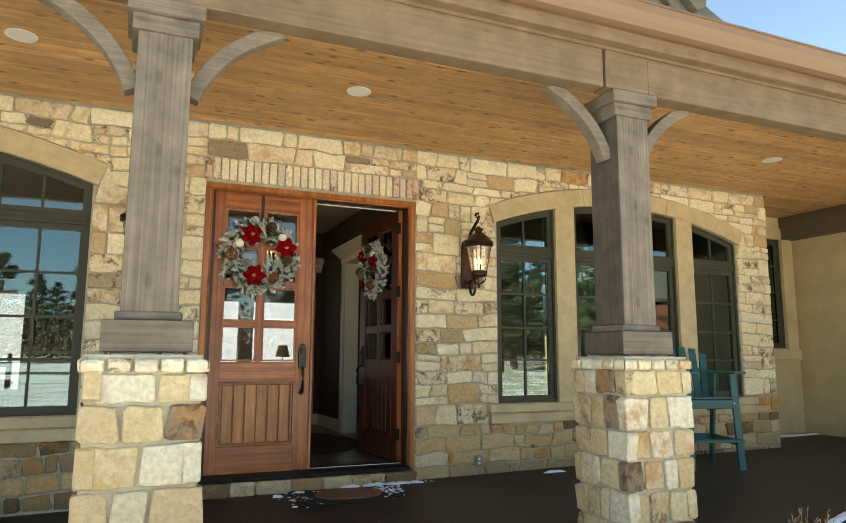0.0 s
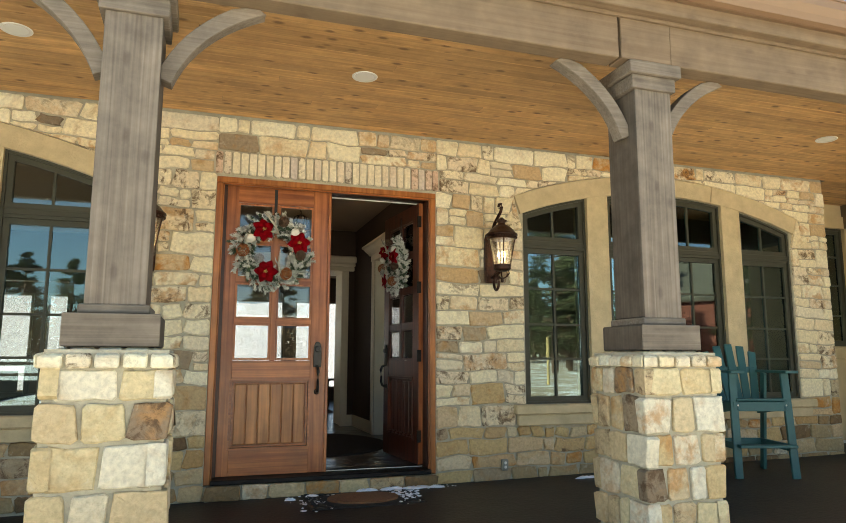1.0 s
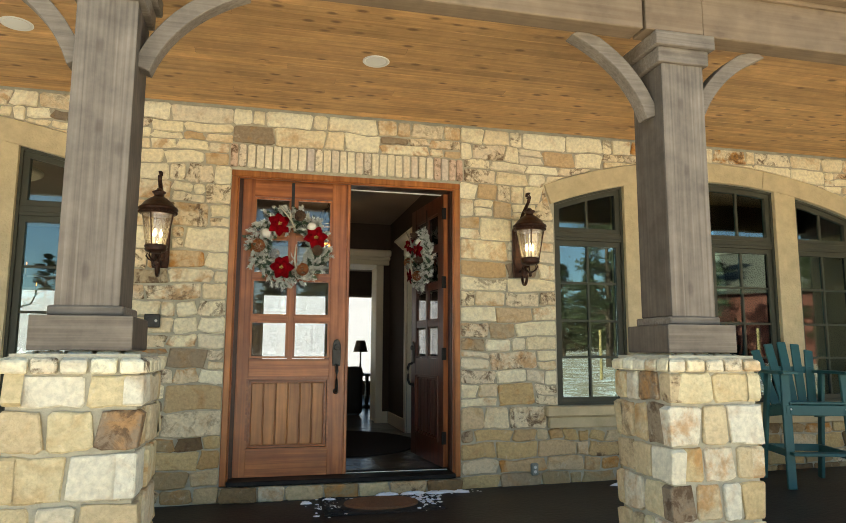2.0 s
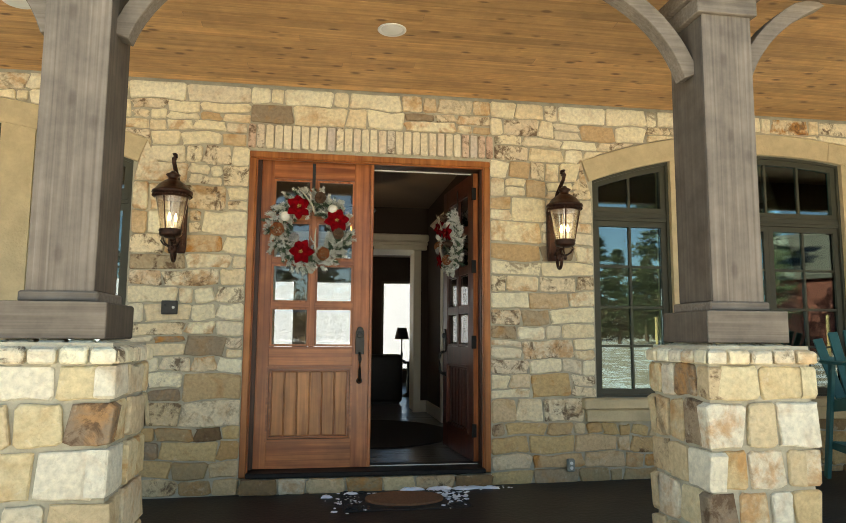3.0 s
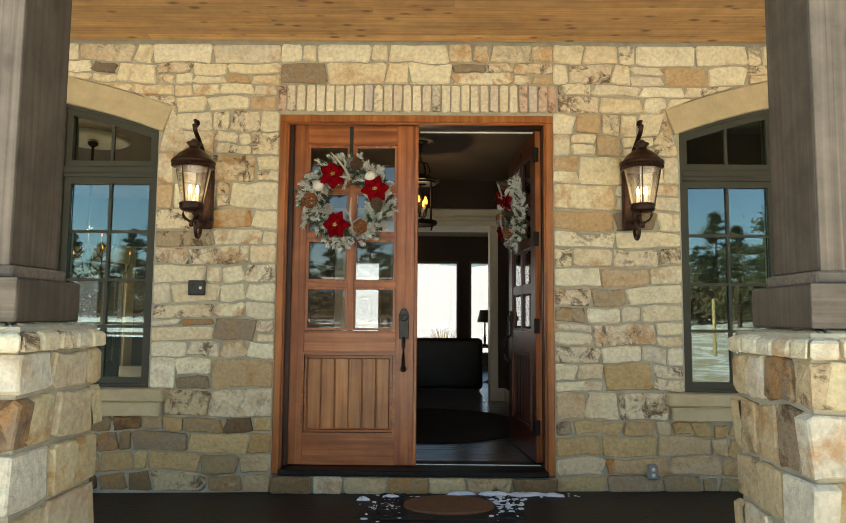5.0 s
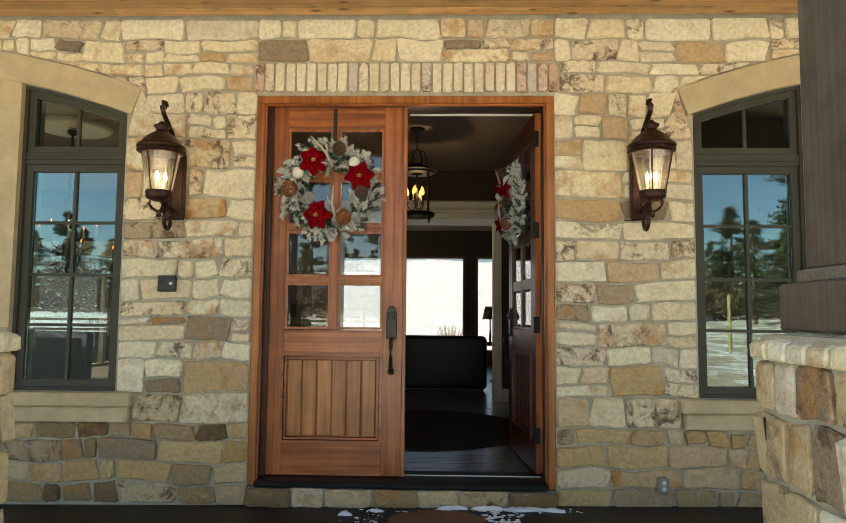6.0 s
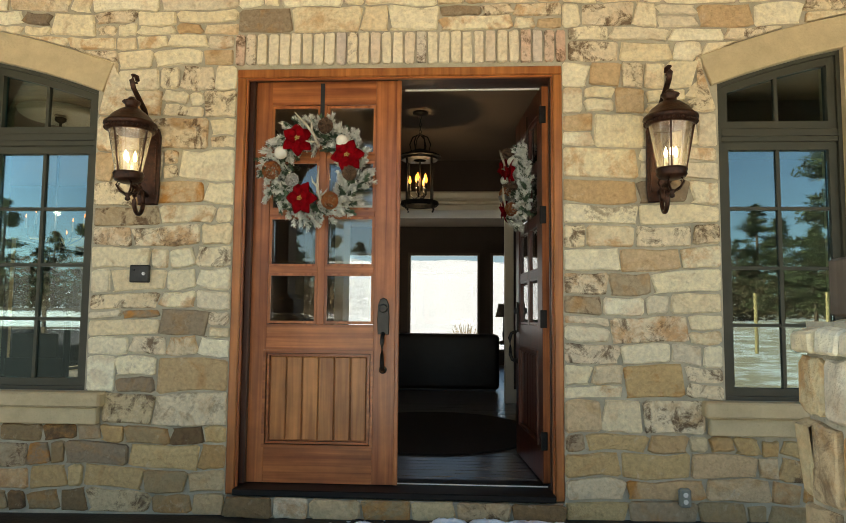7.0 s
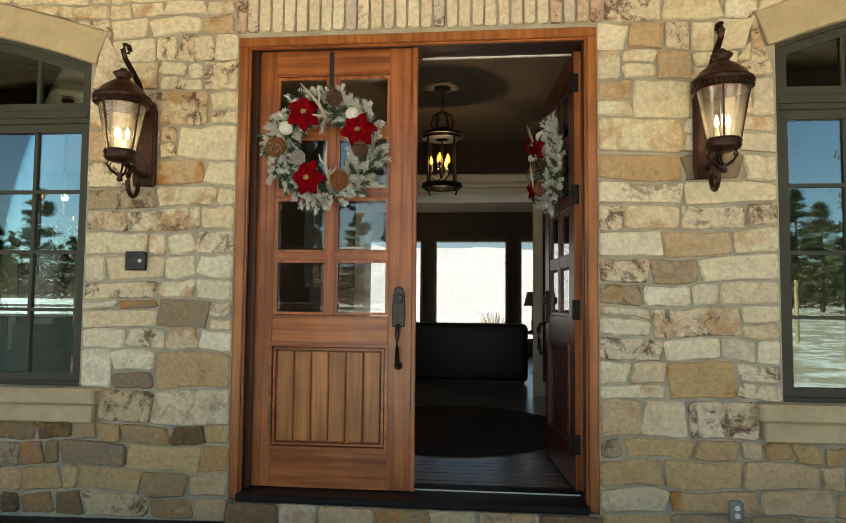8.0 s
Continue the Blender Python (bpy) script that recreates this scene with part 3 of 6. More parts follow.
# ---- front wall ----
def wall_sheet(quads, y0, y1):
    """Upright quads of (x, z) corners, merged and given thickness."""
    bm = bmesh.new()
    for q in quads:
        bm.faces.new([bm.verts.new((x, y0, z)) for x, z in q])
    bmesh.ops.remove_doubles(bm, verts=bm.verts[:], dist=0.0005)
    bmesh.ops.recalc_face_normals(bm, faces=bm.faces[:])
    r = bmesh.ops.extrude_face_region(bm, geom=bm.faces[:])
    bmesh.ops.translate(bm, vec=(0, y1 - y0, 0), verts=[v for v in r["geom"] if isinstance(v, bmesh.types.BMVert)])
    return bm


def front_quads(xa, xb):
    xs = {xa, xb}
    for s in (-1, 1):
        for i in range(25):
            xs.add(round(s * GROUP_X - GROUP_H + 2 * GROUP_H * i / 24, 4))
    xs |= {DOOR_L, DOOR_R}
    xs = sorted(x for x in xs if xa <= x <= xb)
    out = []
    for a, b in zip(xs, xs[1:]):
        m = (a + b) / 2
        cx = GROUP_X if m > 0 else -GROUP_X
        if abs(m - cx) < GROUP_H:
            out.append([(a, -0.3), (b, -0.3), (b, SILL_Z), (a, SILL_Z)])
            out.append([(a, arc_z(a - cx)), (b, arc_z(b - cx)), (b, CEIL + 0.12), (a, CEIL + 0.12)])
        elif DOOR_L < m < DOOR_R:
            out.append([(a, -0.3), (b, -0.3), (b, 0.15), (a, 0.15)])
            out.append([(a, DOOR_T), (b, DOOR_T), (b, CEIL + 0.12), (a, CEIL + 0.12)])
        else:
            out.append([(a, -0.3), (b, -0.3), (b, CEIL + 0.12), (a, CEIL + 0.12)])
    return out


wall_left = structure(part("wall_front_left", wall_sheet(front_quads(XL, DOOR_L), FACE, BACK), MORTAR), "buff fieldstone wall with grey mortar joints", "stone wall")
wall_mid = structure(part("wall_front_lintel", wall_sheet(front_quads(DOOR_L, DOOR_R), FACE, BACK), MORTAR), "buff fieldstone wall over the front door", "stone wall")
wall_right = structure(part("wall_front_right", wall_sheet(front_quads(DOOR_R, XR), FACE, BACK), MORTAR), "buff fieldstone wall with grey mortar joints", "stone wall")
# return of the stone front and the stucco recess
wall_return = structure(part("wall_return", box(XR - 0.3, XR - 0.022, BACK, 0.85, -0.3, CEIL + 0.12), MORTAR), "short stone return wall at the corner", "stone wall")
PATIO = (5.85, 9.6, 0.19, 2.35)    # glazed patio opening in the end wall: y0, y1, z0, z1
# unseen end wall; its stretch across the porch only blocks the low sun
end_wall = wall_sheet([[(-2.6, -0.3), (PATIO[0], -0.3), (PATIO[0], CEIL + 0.12), (-2.6, CEIL + 0.12)], [(PATIO[1], -0.3), (10.3, -0.3), (10.3, CEIL + 0.12), (PATIO[1], CEIL + 0.12)],
                       [(PATIO[0], -0.3), (PATIO[1], -0.3), (PATIO[1], PATIO[2]), (PATIO[0], PATIO[2])], [(PATIO[0], PATIO[3]), (PATIO[1], PATIO[3]), (PATIO[1], CEIL + 0.12), (PATIO[0], CEIL + 0.12)]], -XL, -XL + 0.3)
structure(part("wall_end_left", moved(end_wall, pose(0, 0, 0, 0, 0, 90)), STUCCO), "unseen tan stucco end wall with a patio opening, run forward to block sun", "wall")
RX0, RX1, RZ0, RZ1 = 6.35, 7.02, 1.32, 2.88     # window in the recess
structure(part("wall_recess", wall_sheet([[(5.43, -0.3), (RX0, -0.3), (RX0, 3.32), (5.43, 3.32)], [(RX1, -0.3), (7.27, -0.3), (7.27, 3.32), (RX1, 3.32)],
                                          [(RX0, -0.3), (RX1, -0.3), (RX1, RZ0), (RX0, RZ0)], [(RX0, RZ1), (RX1, RZ1), (RX1, 3.32), (RX0, 3.32)]], 0.85, 1.1), STUCCO), "tan stucco wall in the recess", "wall")
structure(part("wall_wing", box(7.27, 7.55, -2.6, 1.1, -0.3, 3.34), STUCCO), "tan stucco wall of the projecting wing", "wall")
structure(part("beam_wing", box(7.02, 7.27, -2.5, 0.85, 2.88, CEIL, 0.006), WINTRIM), "dark stained timber beam under the soffit", "beam")


# ---- windows ----
def ring(outer, inner, y0, y1):
    bm = bmesh.new()
    k = len(outer)
    vs = [[bm.verts.new((x, y, z)) for x, z in o] for o, y in ((outer, y0), (inner, y0), (inner, y1), (outer, y1))]
    for i in range(k):
        j = (i + 1) % k
        for a in range(4):
            p, q = vs[a], vs[(a + 1) % 4]
            bm.faces.new((p[i], p[j], q[j], q[i]))
    return bm


def arched(x0, x1, z0, cx, inset, drop=0.0, n=8):
    """Outline with a flat foot and the group's arch for a head."""
    pts = [(x0 + inset, z0 + inset), (x1 - inset, z0 + inset)]
    for i in range(n + 1):
        x = (x1 - inset) + (x0 - x1 + 2 * inset) * i / n
        pts.append((x, arc_z(x - cx) - inset - drop))
    return pts


def rect(x0, x1, z0, z1, inset=0.0):
    return [(x0 + inset, z0 + inset), (x1 - inset, z0 + inset), (x1 - inset, z1 - inset), (x0 + inset, z1 - inset)]


def pane(x0, x1, z0, z1, y, parent, material, tilt=0.0):
    ob = part("pane", box(-(x1 - x0) / 2, (x1 - x0) / 2, -0.002, 0.002, -(z1 - z0) / 2, (z1 - z0) / 2), material, parent)
    ob.matrix_basis = pose((x0 + x1) / 2, y, (z0 + z1) / 2, tilt, 0, 0)
    ob.visible_shadow = False
    return ob


def sash(win, x0, x1, z0, z1, cols, bars, y=0.075):
    """A casement with glazing bars: frame, muntins and its panes."""
    part("sash_frame", ring(rect(x0, x1, z0, z1), rect(x0, x1, z0, z1, 0.045), y - 0.022, y + 0.03), WINFRAME, win)
    ix0, ix1, iz0, iz1 = x0 + 0.045, x1 - 0.045, z0 + 0.045, z1 - 0.045
    xs = [ix0 + (ix1 - ix0) * i / cols for i in range(cols + 1)]
    zs = [iz0, *bars, iz1]
    for x in xs[1:-1]:
        part("muntin", box(x - 0.010, x + 0.010, y - 0.012, y + 0.014, iz0, iz1), WINFRAME, win)
    for z in zs[1:-1]:
        part("muntin", box(ix0, ix1, y - 0.010, y + 0.012, z - 0.010, z + 0.010), WINFRAME, win)
    for a, b in zip(xs, xs[1:]):
        for c, d in zip(zs, zs[1:]):
            pane(a + 0.002, b - 0.002, c + 0.002, d - 0.002, y + 0.004, win, GLASS)


BARS = (1.157, 1.486, 1.833)


def window(name, x0, x1, cx, halves=1):
    w = structure(thing(name, "arched casement window with dark olive frame", "window"), "olive-bronze casement window with arched transom and glazing bars", "window")
    o = arched(x0, x1, SILL_Z, cx, 0.0)
    part("window_frame", ring(o, arched(x0, x1, SILL_Z, cx, 0.022), 0.03, 0.14), WINFRAME, w)
    part("transom_bar", box(x0 + 0.022, x1 - 0.022, 0.035, 0.13, 2.222, 2.30, 0.004), WINFRAME, w)
    part("drip_strip", box(x0 + 0.022, x1 - 0.022, 0.022, 0.034, 2.252, 2.262), WINFRAME, w)
    # transom light
    a, b = x0 + 0.022, x1 - 0.022
    part("transom_frame", ring(arched(a, b, 2.30, cx, 0.0, 0.022), arched(a, b, 2.30, cx, 0.045, 0.022), 0.05, 0.105), WINFRAME, w)
    n = 2 * halves
    for i in range(1, n):
        x = a + 0.045 + (b - a - 0.09) * i / n
        part("muntin", box(x - 0.010, x + 0.010, 0.063, 0.089, 2.345, arc_z(x - cx) - 0.066), WINFRAME, w)
    g = part("pane", prism(arched(a, b, 2.30, cx, 0.042, 0.022), 0.077, 0.081), GLASS, w)
    g.visible_shadow = False
    step = (b - a) / halves
    for h in range(halves):
        sash(w, a + h * step + 0.001, a + (h + 1) * step - 0.001, SILL_Z + 0.022, 2.222, 2, BARS)
    return w


def window_group(cx, first):
    s = 1 if cx > 0 else -1
    e = [(-GROUP_H, -0.955), (-0.715, 0.715), (0.955, GROUP_H)]
    for k, (a, b) in enumerate(e):
        window("window_%d" % (first + k), cx + a, cx + b, cx, 2 if k == 1 else 1)
    trim = structure(thing("trim", "x", "x"), "tan cast-stone arch and mullions round the windows", "window surround")
    # arch in three voussoir blocks, ends cut square to the curve
    end = math.asin(1.70 / ARC_R)
    cuts = [-end, -end / 3, end / 3, end]
    for a, b in zip(cuts, cuts[1:]):
        a, b = a + 0.0004, b - 0.0004
        outer = [(cx + BAND_R * math.sin(a + (b - a) * i / 12), ARC_C + BAND_R * math.cos(a + (b - a) * i / 12)) for i in range(13)]
        inner = [(cx + ARC_R * math.sin(a + (b - a) * i / 12), ARC_C + ARC_R * math.cos(a + (b - a) * i / 12)) for i in range(13)]
        part("arch_block", prism(inner + outer[::-1], -0.018, FACE - 0.001, 0.004), CASTSTONE, trim)
    for a, b in ((-0.955, -0.715), (0.715, 0.955)):
        pts = [(cx + a, SILL_Z), (cx + b, SILL_Z)] + [(cx + b + (a - b) * i / 4, arc_z(b + (a - b) * i / 4)) for i in range(5)]
        part("mullion", prism(pts, -0.012, 0.26), CASTSTONE, trim)
    sill = structure(thing("sill", "x", "x"), "two-step tan cast-stone window sill", "window sill")
    part("sill_top", box(cx - 1.80, cx + 1.80, -0.075, 0.10, 0.645, SILL_Z - 0.002, 0.012), CASTSTONE, sill)
    part("sill_apron", box(cx - 1.765, cx + 1.765, -0.035, FACE - 0.001, 0.545, 0.644, 0.006), CASTSTONE, sill)


window_group(GROUP_X, 1)
window_group(-GROUP_X, 4)

w = structure(thing("window_7", "x", "x"), "narrow olive-bronze casement window in the stucco recess", "window")
part("window_frame", ring(rect(RX0, RX1, RZ0, RZ1), rect(RX0, RX1, RZ0, RZ1, 0.03), 0.87, 0.97), WINFRAME, w)
sash(w, RX0 + 0.03, RX1 - 0.03, RZ0 + 0.03, RZ1 - 0.03, 1, (1.72, 2.12, 2.5), 0.91)
st = structure(thing("trim", "x", "x"), "raised stucco band and sill round the recess window", "window surround")
part("band", box(RX1, RX1 + 0.16, 0.82, 0.85, RZ0 - 0.02, RZ1 + 0.16), STUCCO, st)
part("band", box(RX0 - 0.2, RX1, 0.82, 0.85, RZ1, RZ1 + 0.16), STUCCO, st)
part("sill", box(RX0 - 0.2, RX1 + 0.2, 0.77, 0.85, RZ0 - 0.16, RZ0 - 0.02, 0.008), STUCCO, st)


# ---- porch ceiling, beam, eave, roof ----
RISE = 0.034                     # the porch ceiling climbs a little towards the front


def build_ceiling():
    rng = random.Random(5)
    bm = bmesh.new()
    w0 = 0.098
    y = -2.40
    while y < 0.85:
        x = -7.0 + rng.uniform(-2, 0)
        while x < 7.27:
            ln = rng.uniform(2.2, 4.6)
            a, b = x, min(x + ln, 7.27)
            if y + w0 > 0.0:
                a = max(a, XR + 0.002)
            if b - a > 0.05:
                z = CEIL - RISE * min(y, 0) + rng.uniform(0, 0.0015)
                z2 = z - RISE * w0 if y < 0 else z
                v = [bm.verts.new(p) for p in ((a, y, z + 0.01), (a, y + 0.002, z), (a, y + w0 - 0.003, z2), (a, y + w0 - 0.001, z2 + 0.012),
                                               (b - 0.001, y, z + 0.01), (b - 0.001, y + 0.002, z), (b - 0.001, y + w0 - 0.003, z2), (b - 0.001, y + w0 - 0.001, z2 + 0.012))]
                for i in range(3):
                    bm.faces.new((v[i], v[i + 1], v[i + 5], v[i + 4]))
            x += ln
        y += w0
    return bm


structure(part("ceiling", build_ceiling(), CEDAR), "knotty golden cedar tongue-and-groove porch ceiling", "ceiling")
structure(part("ceiling_deck", box(-7.2, 7.27, -2.40, BACK, CEIL + 0.125, CEIL + 0.16), DARKWOOD), "plain boarding over the porch ceiling", "ceiling")
structure(part("ceiling_deck_recess", box(XR, 7.27, BACK, 1.1, CEIL + 0.125, CEIL + 0.16), DARKWOOD), "plain boarding over the recess", "ceiling")

beam = structure(thing("beam", "x", "x"), "long grey-stained timber beam along the porch front", "beam")
part("beam_face", box(-7.2, 1.235, -2.52, -2.385, 2.935, 3.27, 0.006), BEAMWOOD, beam)
part("beam_face", box(1.249, 1.60, -2.525, -2.385, 2.935, 3.27, 0.004), BEAMWOOD, beam)
part("beam_face", box(1.602, 7.2, -2.52, -2.385, 2.935, 3.27, 0.006), BEAMWOOD, beam)
eave = structure(thing("fascia", "x", "x"), "grey-stained fascia board under the gutter", "fascia")
part("fascia_board", box(-7.4, 7.4, -2.61, -2.521, 3.212, 3.40, 0.005), BEAMWOOD, eave)
part("frieze_cove", box(-7.4, 7.4, -2.545, -2.5215, 3.188, 3.2115, 0.003), BEAMWOOD, eave)
GUT = [(-2.611, 3.30), (-2.66, 3.29), (-2.70, 3.30), (-2.715, 3.34), (-2.745, 3.385), (-2.755, 3.43), (-2.765, 3.432), (-2.765, 3.445), (-2.745, 3.445), (-2.735, 3.40), (-2.70, 3.35), (-2.69, 3.315), (-2.62, 3.315), (-2.611, 3.445)]
bm = bmesh.new()
ga = [bm.verts.new((-7.4, y, z)) for y, z in GUT]
gb = [bm.verts.new((7.4, y, z)) for y, z in GUT]
for i in range(len(GUT) - 1):
    bm.faces.new((ga[i], ga[i + 1], gb[i + 1], gb[i]))
structure(part("gutter", bm, GUTTER), "tan metal gutter along the eave", "gutter")


def slab_x(prof, x0, x1):
    """A (y, z) outline drawn out along x."""
    bm = prism([(y, z) for y, z in prof], 0, 1)
    for v in bm.verts:
        y, t, z = v.co
        v.co = (x0 + (x1 - x0) * t, y, z)
    return bm


structure(part("roof", slab_x([(-2.60, 3.41), (-2.60, 3.455), (4.0, 5.0), (12.0, 3.9), (12.0, 3.34), (0.3, 3.34)], -7.4, 7.4), SHINGLE), "low grey shingled roof", "roof")

up = structure(thing("upper_roof", "x", "x"), "grey shingled upper roof slope with a timber rake", "roof")
part("slope", prism([(-2.0, 3.9), (5.3, 3.9), (5.45, 4.035), (4.206, 4.666), (0.5, 6.5), (-2.0, 6.5)], -1.0, 1.5), SHINGLE, up)
part("rake_board", prism([(3.32, 4.96), (3.62, 4.705), (3.735, 4.775), (3.76, 4.96)], -1.10, -1.002, 0.006), GREYWOOD, up)
part("rake_board", prism([(3.05, 4.86), (3.30, 4.72), (3.33, 4.745), (3.12, 4.88)], -1.06, -1.002, 0.004), GREYWOOD, up)


# ---- interior shell ----
structure(part("floor", box(-6.4, 5.7, BACK - 0.02, 10.0, 0.0, IN_Z - 0.004), DARKFLOOR), "dark polished plank floor", "floor")
INNER_FLOOR = bpy.data.objects["floor"]
structure(part("inner_ceiling", box(-6.4, 5.7, BACK, 10.0, IN_CEIL, IN_CEIL + 0.1), INCEIL), "taupe painted ceiling", "ceiling")
structure(part("wall_foyer_west", box(-1.62, -1.5, BACK, 4.0, IN_Z, IN_CEIL), DARKWALL), "dark brown foyer wall", "wall")
EAST0, EAST1, EDOOR0, EDOOR1 = 1.09, 1.28, 1.45, 2.80     # faces of the east foyer wall, and its cased opening along y
east = wall_sheet([[(BACK, IN_Z), (EDOOR0, IN_Z), (EDOOR0, IN_CEIL), (BACK, IN_CEIL)], [(EDOOR1, IN_Z), (4.0, IN_Z), (4.0, IN_CEIL), (EDOOR1, IN_CEIL)],
                   [(EDOOR0, 2.47), (EDOOR1, 2.47), (EDOOR1, IN_CEIL), (EDOOR0, IN_CEIL)]], -EAST1, -EAST0)
structure(part("wall_foyer_east", moved(east, pose(0, 0, 0, 0, 0, 90)), DARKWALL), "dark brown foyer wall with a cased opening", "wall")
side_casing = structure(thing("casing", "x", "x"), "cream painted casing with a cornice round the side opening", "door casing")
for y0, y1 in ((EDOOR0 - 0.11, EDOOR0), (EDOOR1, EDOOR1 + 0.11)):
    part("jamb_casing", box(EAST0 - 0.022, EAST0 - 0.001, y0, y1, IN_Z, 2.44, 0.005), CREAM, side_casing)
for y0, y1 in ((EDOOR0, EDOOR0 + 0.022), (EDOOR1 - 0.022, EDOOR1)):
    part("jamb_lining", box(EAST0, EAST1, y0, y1, IN_Z, 2.44, 0.002), CREAM, side_casing)
part("head_lining", box(EAST0, EAST1, EDOOR0, EDOOR1, 2.44, 2.469), CREAM, side_casing)
part("header", box(EAST0 - 0.024, EAST0 - 0.001, EDOOR0 - 0.14, EDOOR1 + 0.14, 2.44, 2.53, 0.005), CREAM, side_casing)
part("header_cornice", prism([(EAST0 - 0.001, 2.53), (EAST0 - 0.03, 2.53), (EAST0 - 0.045, 2.555), (EAST0 - 0.075, 2.575), (EAST0 - 0.115, 2.615), (EAST0 - 0.135, 2.62), (EAST0 - 0.135, 2.645), (EAST0 - 0.001, 2.645)], EDOOR0 - 0.22, EDOOR1 + 0.22), CREAM, side_casing)
structure(part("wall_opening", wall_sheet([[(-1.62, IN_Z), (-1.1, IN_Z), (-1.1, IN_CEIL), (-1.62, IN_CEIL)], [(0.955, IN_Z), (1.62, IN_Z), (1.62, IN_CEIL), (0.955, IN_CEIL)],
                                           [(-1.1, 2.47), (0.955, 2.47), (0.955, IN_CEIL), (-1.1, IN_CEIL)]], 4.0, 4.6), DARKWALL), "dark brown wall with a cased opening", "wall")
structure(part("wall_dining_back", wall_sheet([[(-6.4, IN_Z), (-6.36, IN_Z), (-6.36, IN_CEIL), (-6.4, IN_CEIL)], [(-3.0, IN_Z), (-1.62, IN_Z), (-1.62, IN_CEIL), (-3.0, IN_CEIL)],
                                               [(-6.36, 2.3), (-3.0, 2.3), (-3.0, IN_CEIL), (-6.36, IN_CEIL)]], 5.5, 5.7), DARKWALL), "dark brown dining room wall with a wide opening", "wall")
structure(part("wall_study_back", box(1.62, 5.7, 4.0, 4.2, IN_Z, IN_CEIL), DARKWALL), "dark brown study wall", "wall")
structure(part("wall_end_right", box(5.43, 5.7, BACK, 10.3, -0.3, IN_CEIL), DARKWALL), "dark brown end wall", "wall")
# far wall: a row of big windows
FAR = [(-5.9, -4.4), (-4.18, -2.68), (-2.46, -0.96), (-0.74, 0.76), (0.98, 2.48), (2.7, 4.2)]
fq, last = [], -6.4
for a, b in FAR:
    fq.append([(last, -0.3), (a, -0.3), (a, IN_CEIL), (last, IN_CEIL)])
    fq.append([(a, -0.3), (b, -0.3), (b, 0.45), (a, 0.45)])
    fq.append([(a, 2.50), (b, 2.50), (b, IN_CEIL), (a, IN_CEIL)])
    last = b
fq.append([(last, -0.3), (5.7, -0.3), (5.7, IN_CEIL), (last, IN_CEIL)])
structure(part("wall_far", wall_sheet(fq, 10.0, 10.25), DARKWALL), "dark wall with a row of picture windows", "wall")
for k, (a, b) in enumerate(FAR):
    w = structure(thing("window_%d" % (8 + k), "x", "x"), "large picture window looking onto snow", "window")
    part("window_frame", ring(rect(a, b, 0.45, 2.50), rect(a, b, 0.45, 2.50, 0.05), 9.97, 10.2), WINTRIM, w)
    pane(a + 0.05, b - 0.05, 0.50, 2.45, 10.1, w, FARGLASS)
w = structure(thing("window_14", "x", "x"), "tall patio window looking onto snow", "window")
for ya, yb in ((PATIO[0], 8.9), (8.9, PATIO[1])):
    part("window_frame", moved(ring(rect(ya, yb, PATIO[2], PATIO[3]), rect(ya, yb, PATIO[2], PATIO[3], 0.05), 6.45, 6.6), pose(0, 0, 0, 0, 0, 90)), WINTRIM, w)
    gp = part("pane", box(-6.53, -6.526, ya + 0.05, yb - 0.05, PATIO[2] + 0.05, PATIO[3] - 0.05), PATIOGLASS, w)
    gp.visible_shadow = False
cas = structure(thing("casing", "x", "x"), "cream painted casing with a moulded header", "door casing")
part("jamb_casing", box(0.88, 0.985, 3.96, 3.999, IN_Z, 2.44, 0.008), CREAM, cas)
part("jamb_casing", box(-1.13, -1.02, 3.96, 3.999, IN_Z, 2.44, 0.008), CREAM, cas)
part("jamb_lining", box(0.915, 0.954, 4.00, 4.61, IN_Z, 2.439), CREAM, cas)
part("jamb_lining", box(-1.099, -1.06, 4.00, 4.61, IN_Z, 2.439), CREAM, cas)
part("head_lining", box(-1.099, 0.954, 4.00, 4.61, 2.44, 2.469), CREAM, cas)
part("header", box(-1.17, 1.065, 3.95, 3.999, 2.44, 2.505, 0.008), CREAM, cas)
part("header_cornice", box(-1.22, 1.085, 3.88, 3.999, 2.55, 2.655, 0.02), CREAM, cas)
part("header_bed_mould", box(-1.20, 1.075, 3.92, 3.999, 2.505, 2.55, 0.010), CREAM, cas)
for x0, x1 in ((-1.5, -1.13), (0.985, 1.068)):
    structure(part("baseboard", box(x0, x1, 3.98, 3.999, IN_Z, IN_Z + 0.16, 0.004), CREAM), "cream painted baseboard", "baseboard")
structure(part("baseboard", box(EAST0 - 0.021, EAST0 - 0.001, EDOOR1 + 0.111, 3.98, IN_Z, IN_Z + 0.16, 0.004), CREAM), "cream painted baseboard", "baseboard")
structure(part("baseboard", box(EAST0 - 0.021, EAST0 - 0.001, BACK, EDOOR0 - 0.111, IN_Z, IN_Z + 0.16, 0.004), CREAM), "cream painted baseboard", "baseboard")
structure(part("baseboard", box(-1.499, -1.478, BACK, 3.98, IN_Z, IN_Z + 0.16, 0.004), CREAM), "cream painted baseboard", "baseboard")


# ---- front door ----
frame_d = structure(thing("door_frame", "x", "x"), "orange-brown wooden door casing and jambs", "door frame")
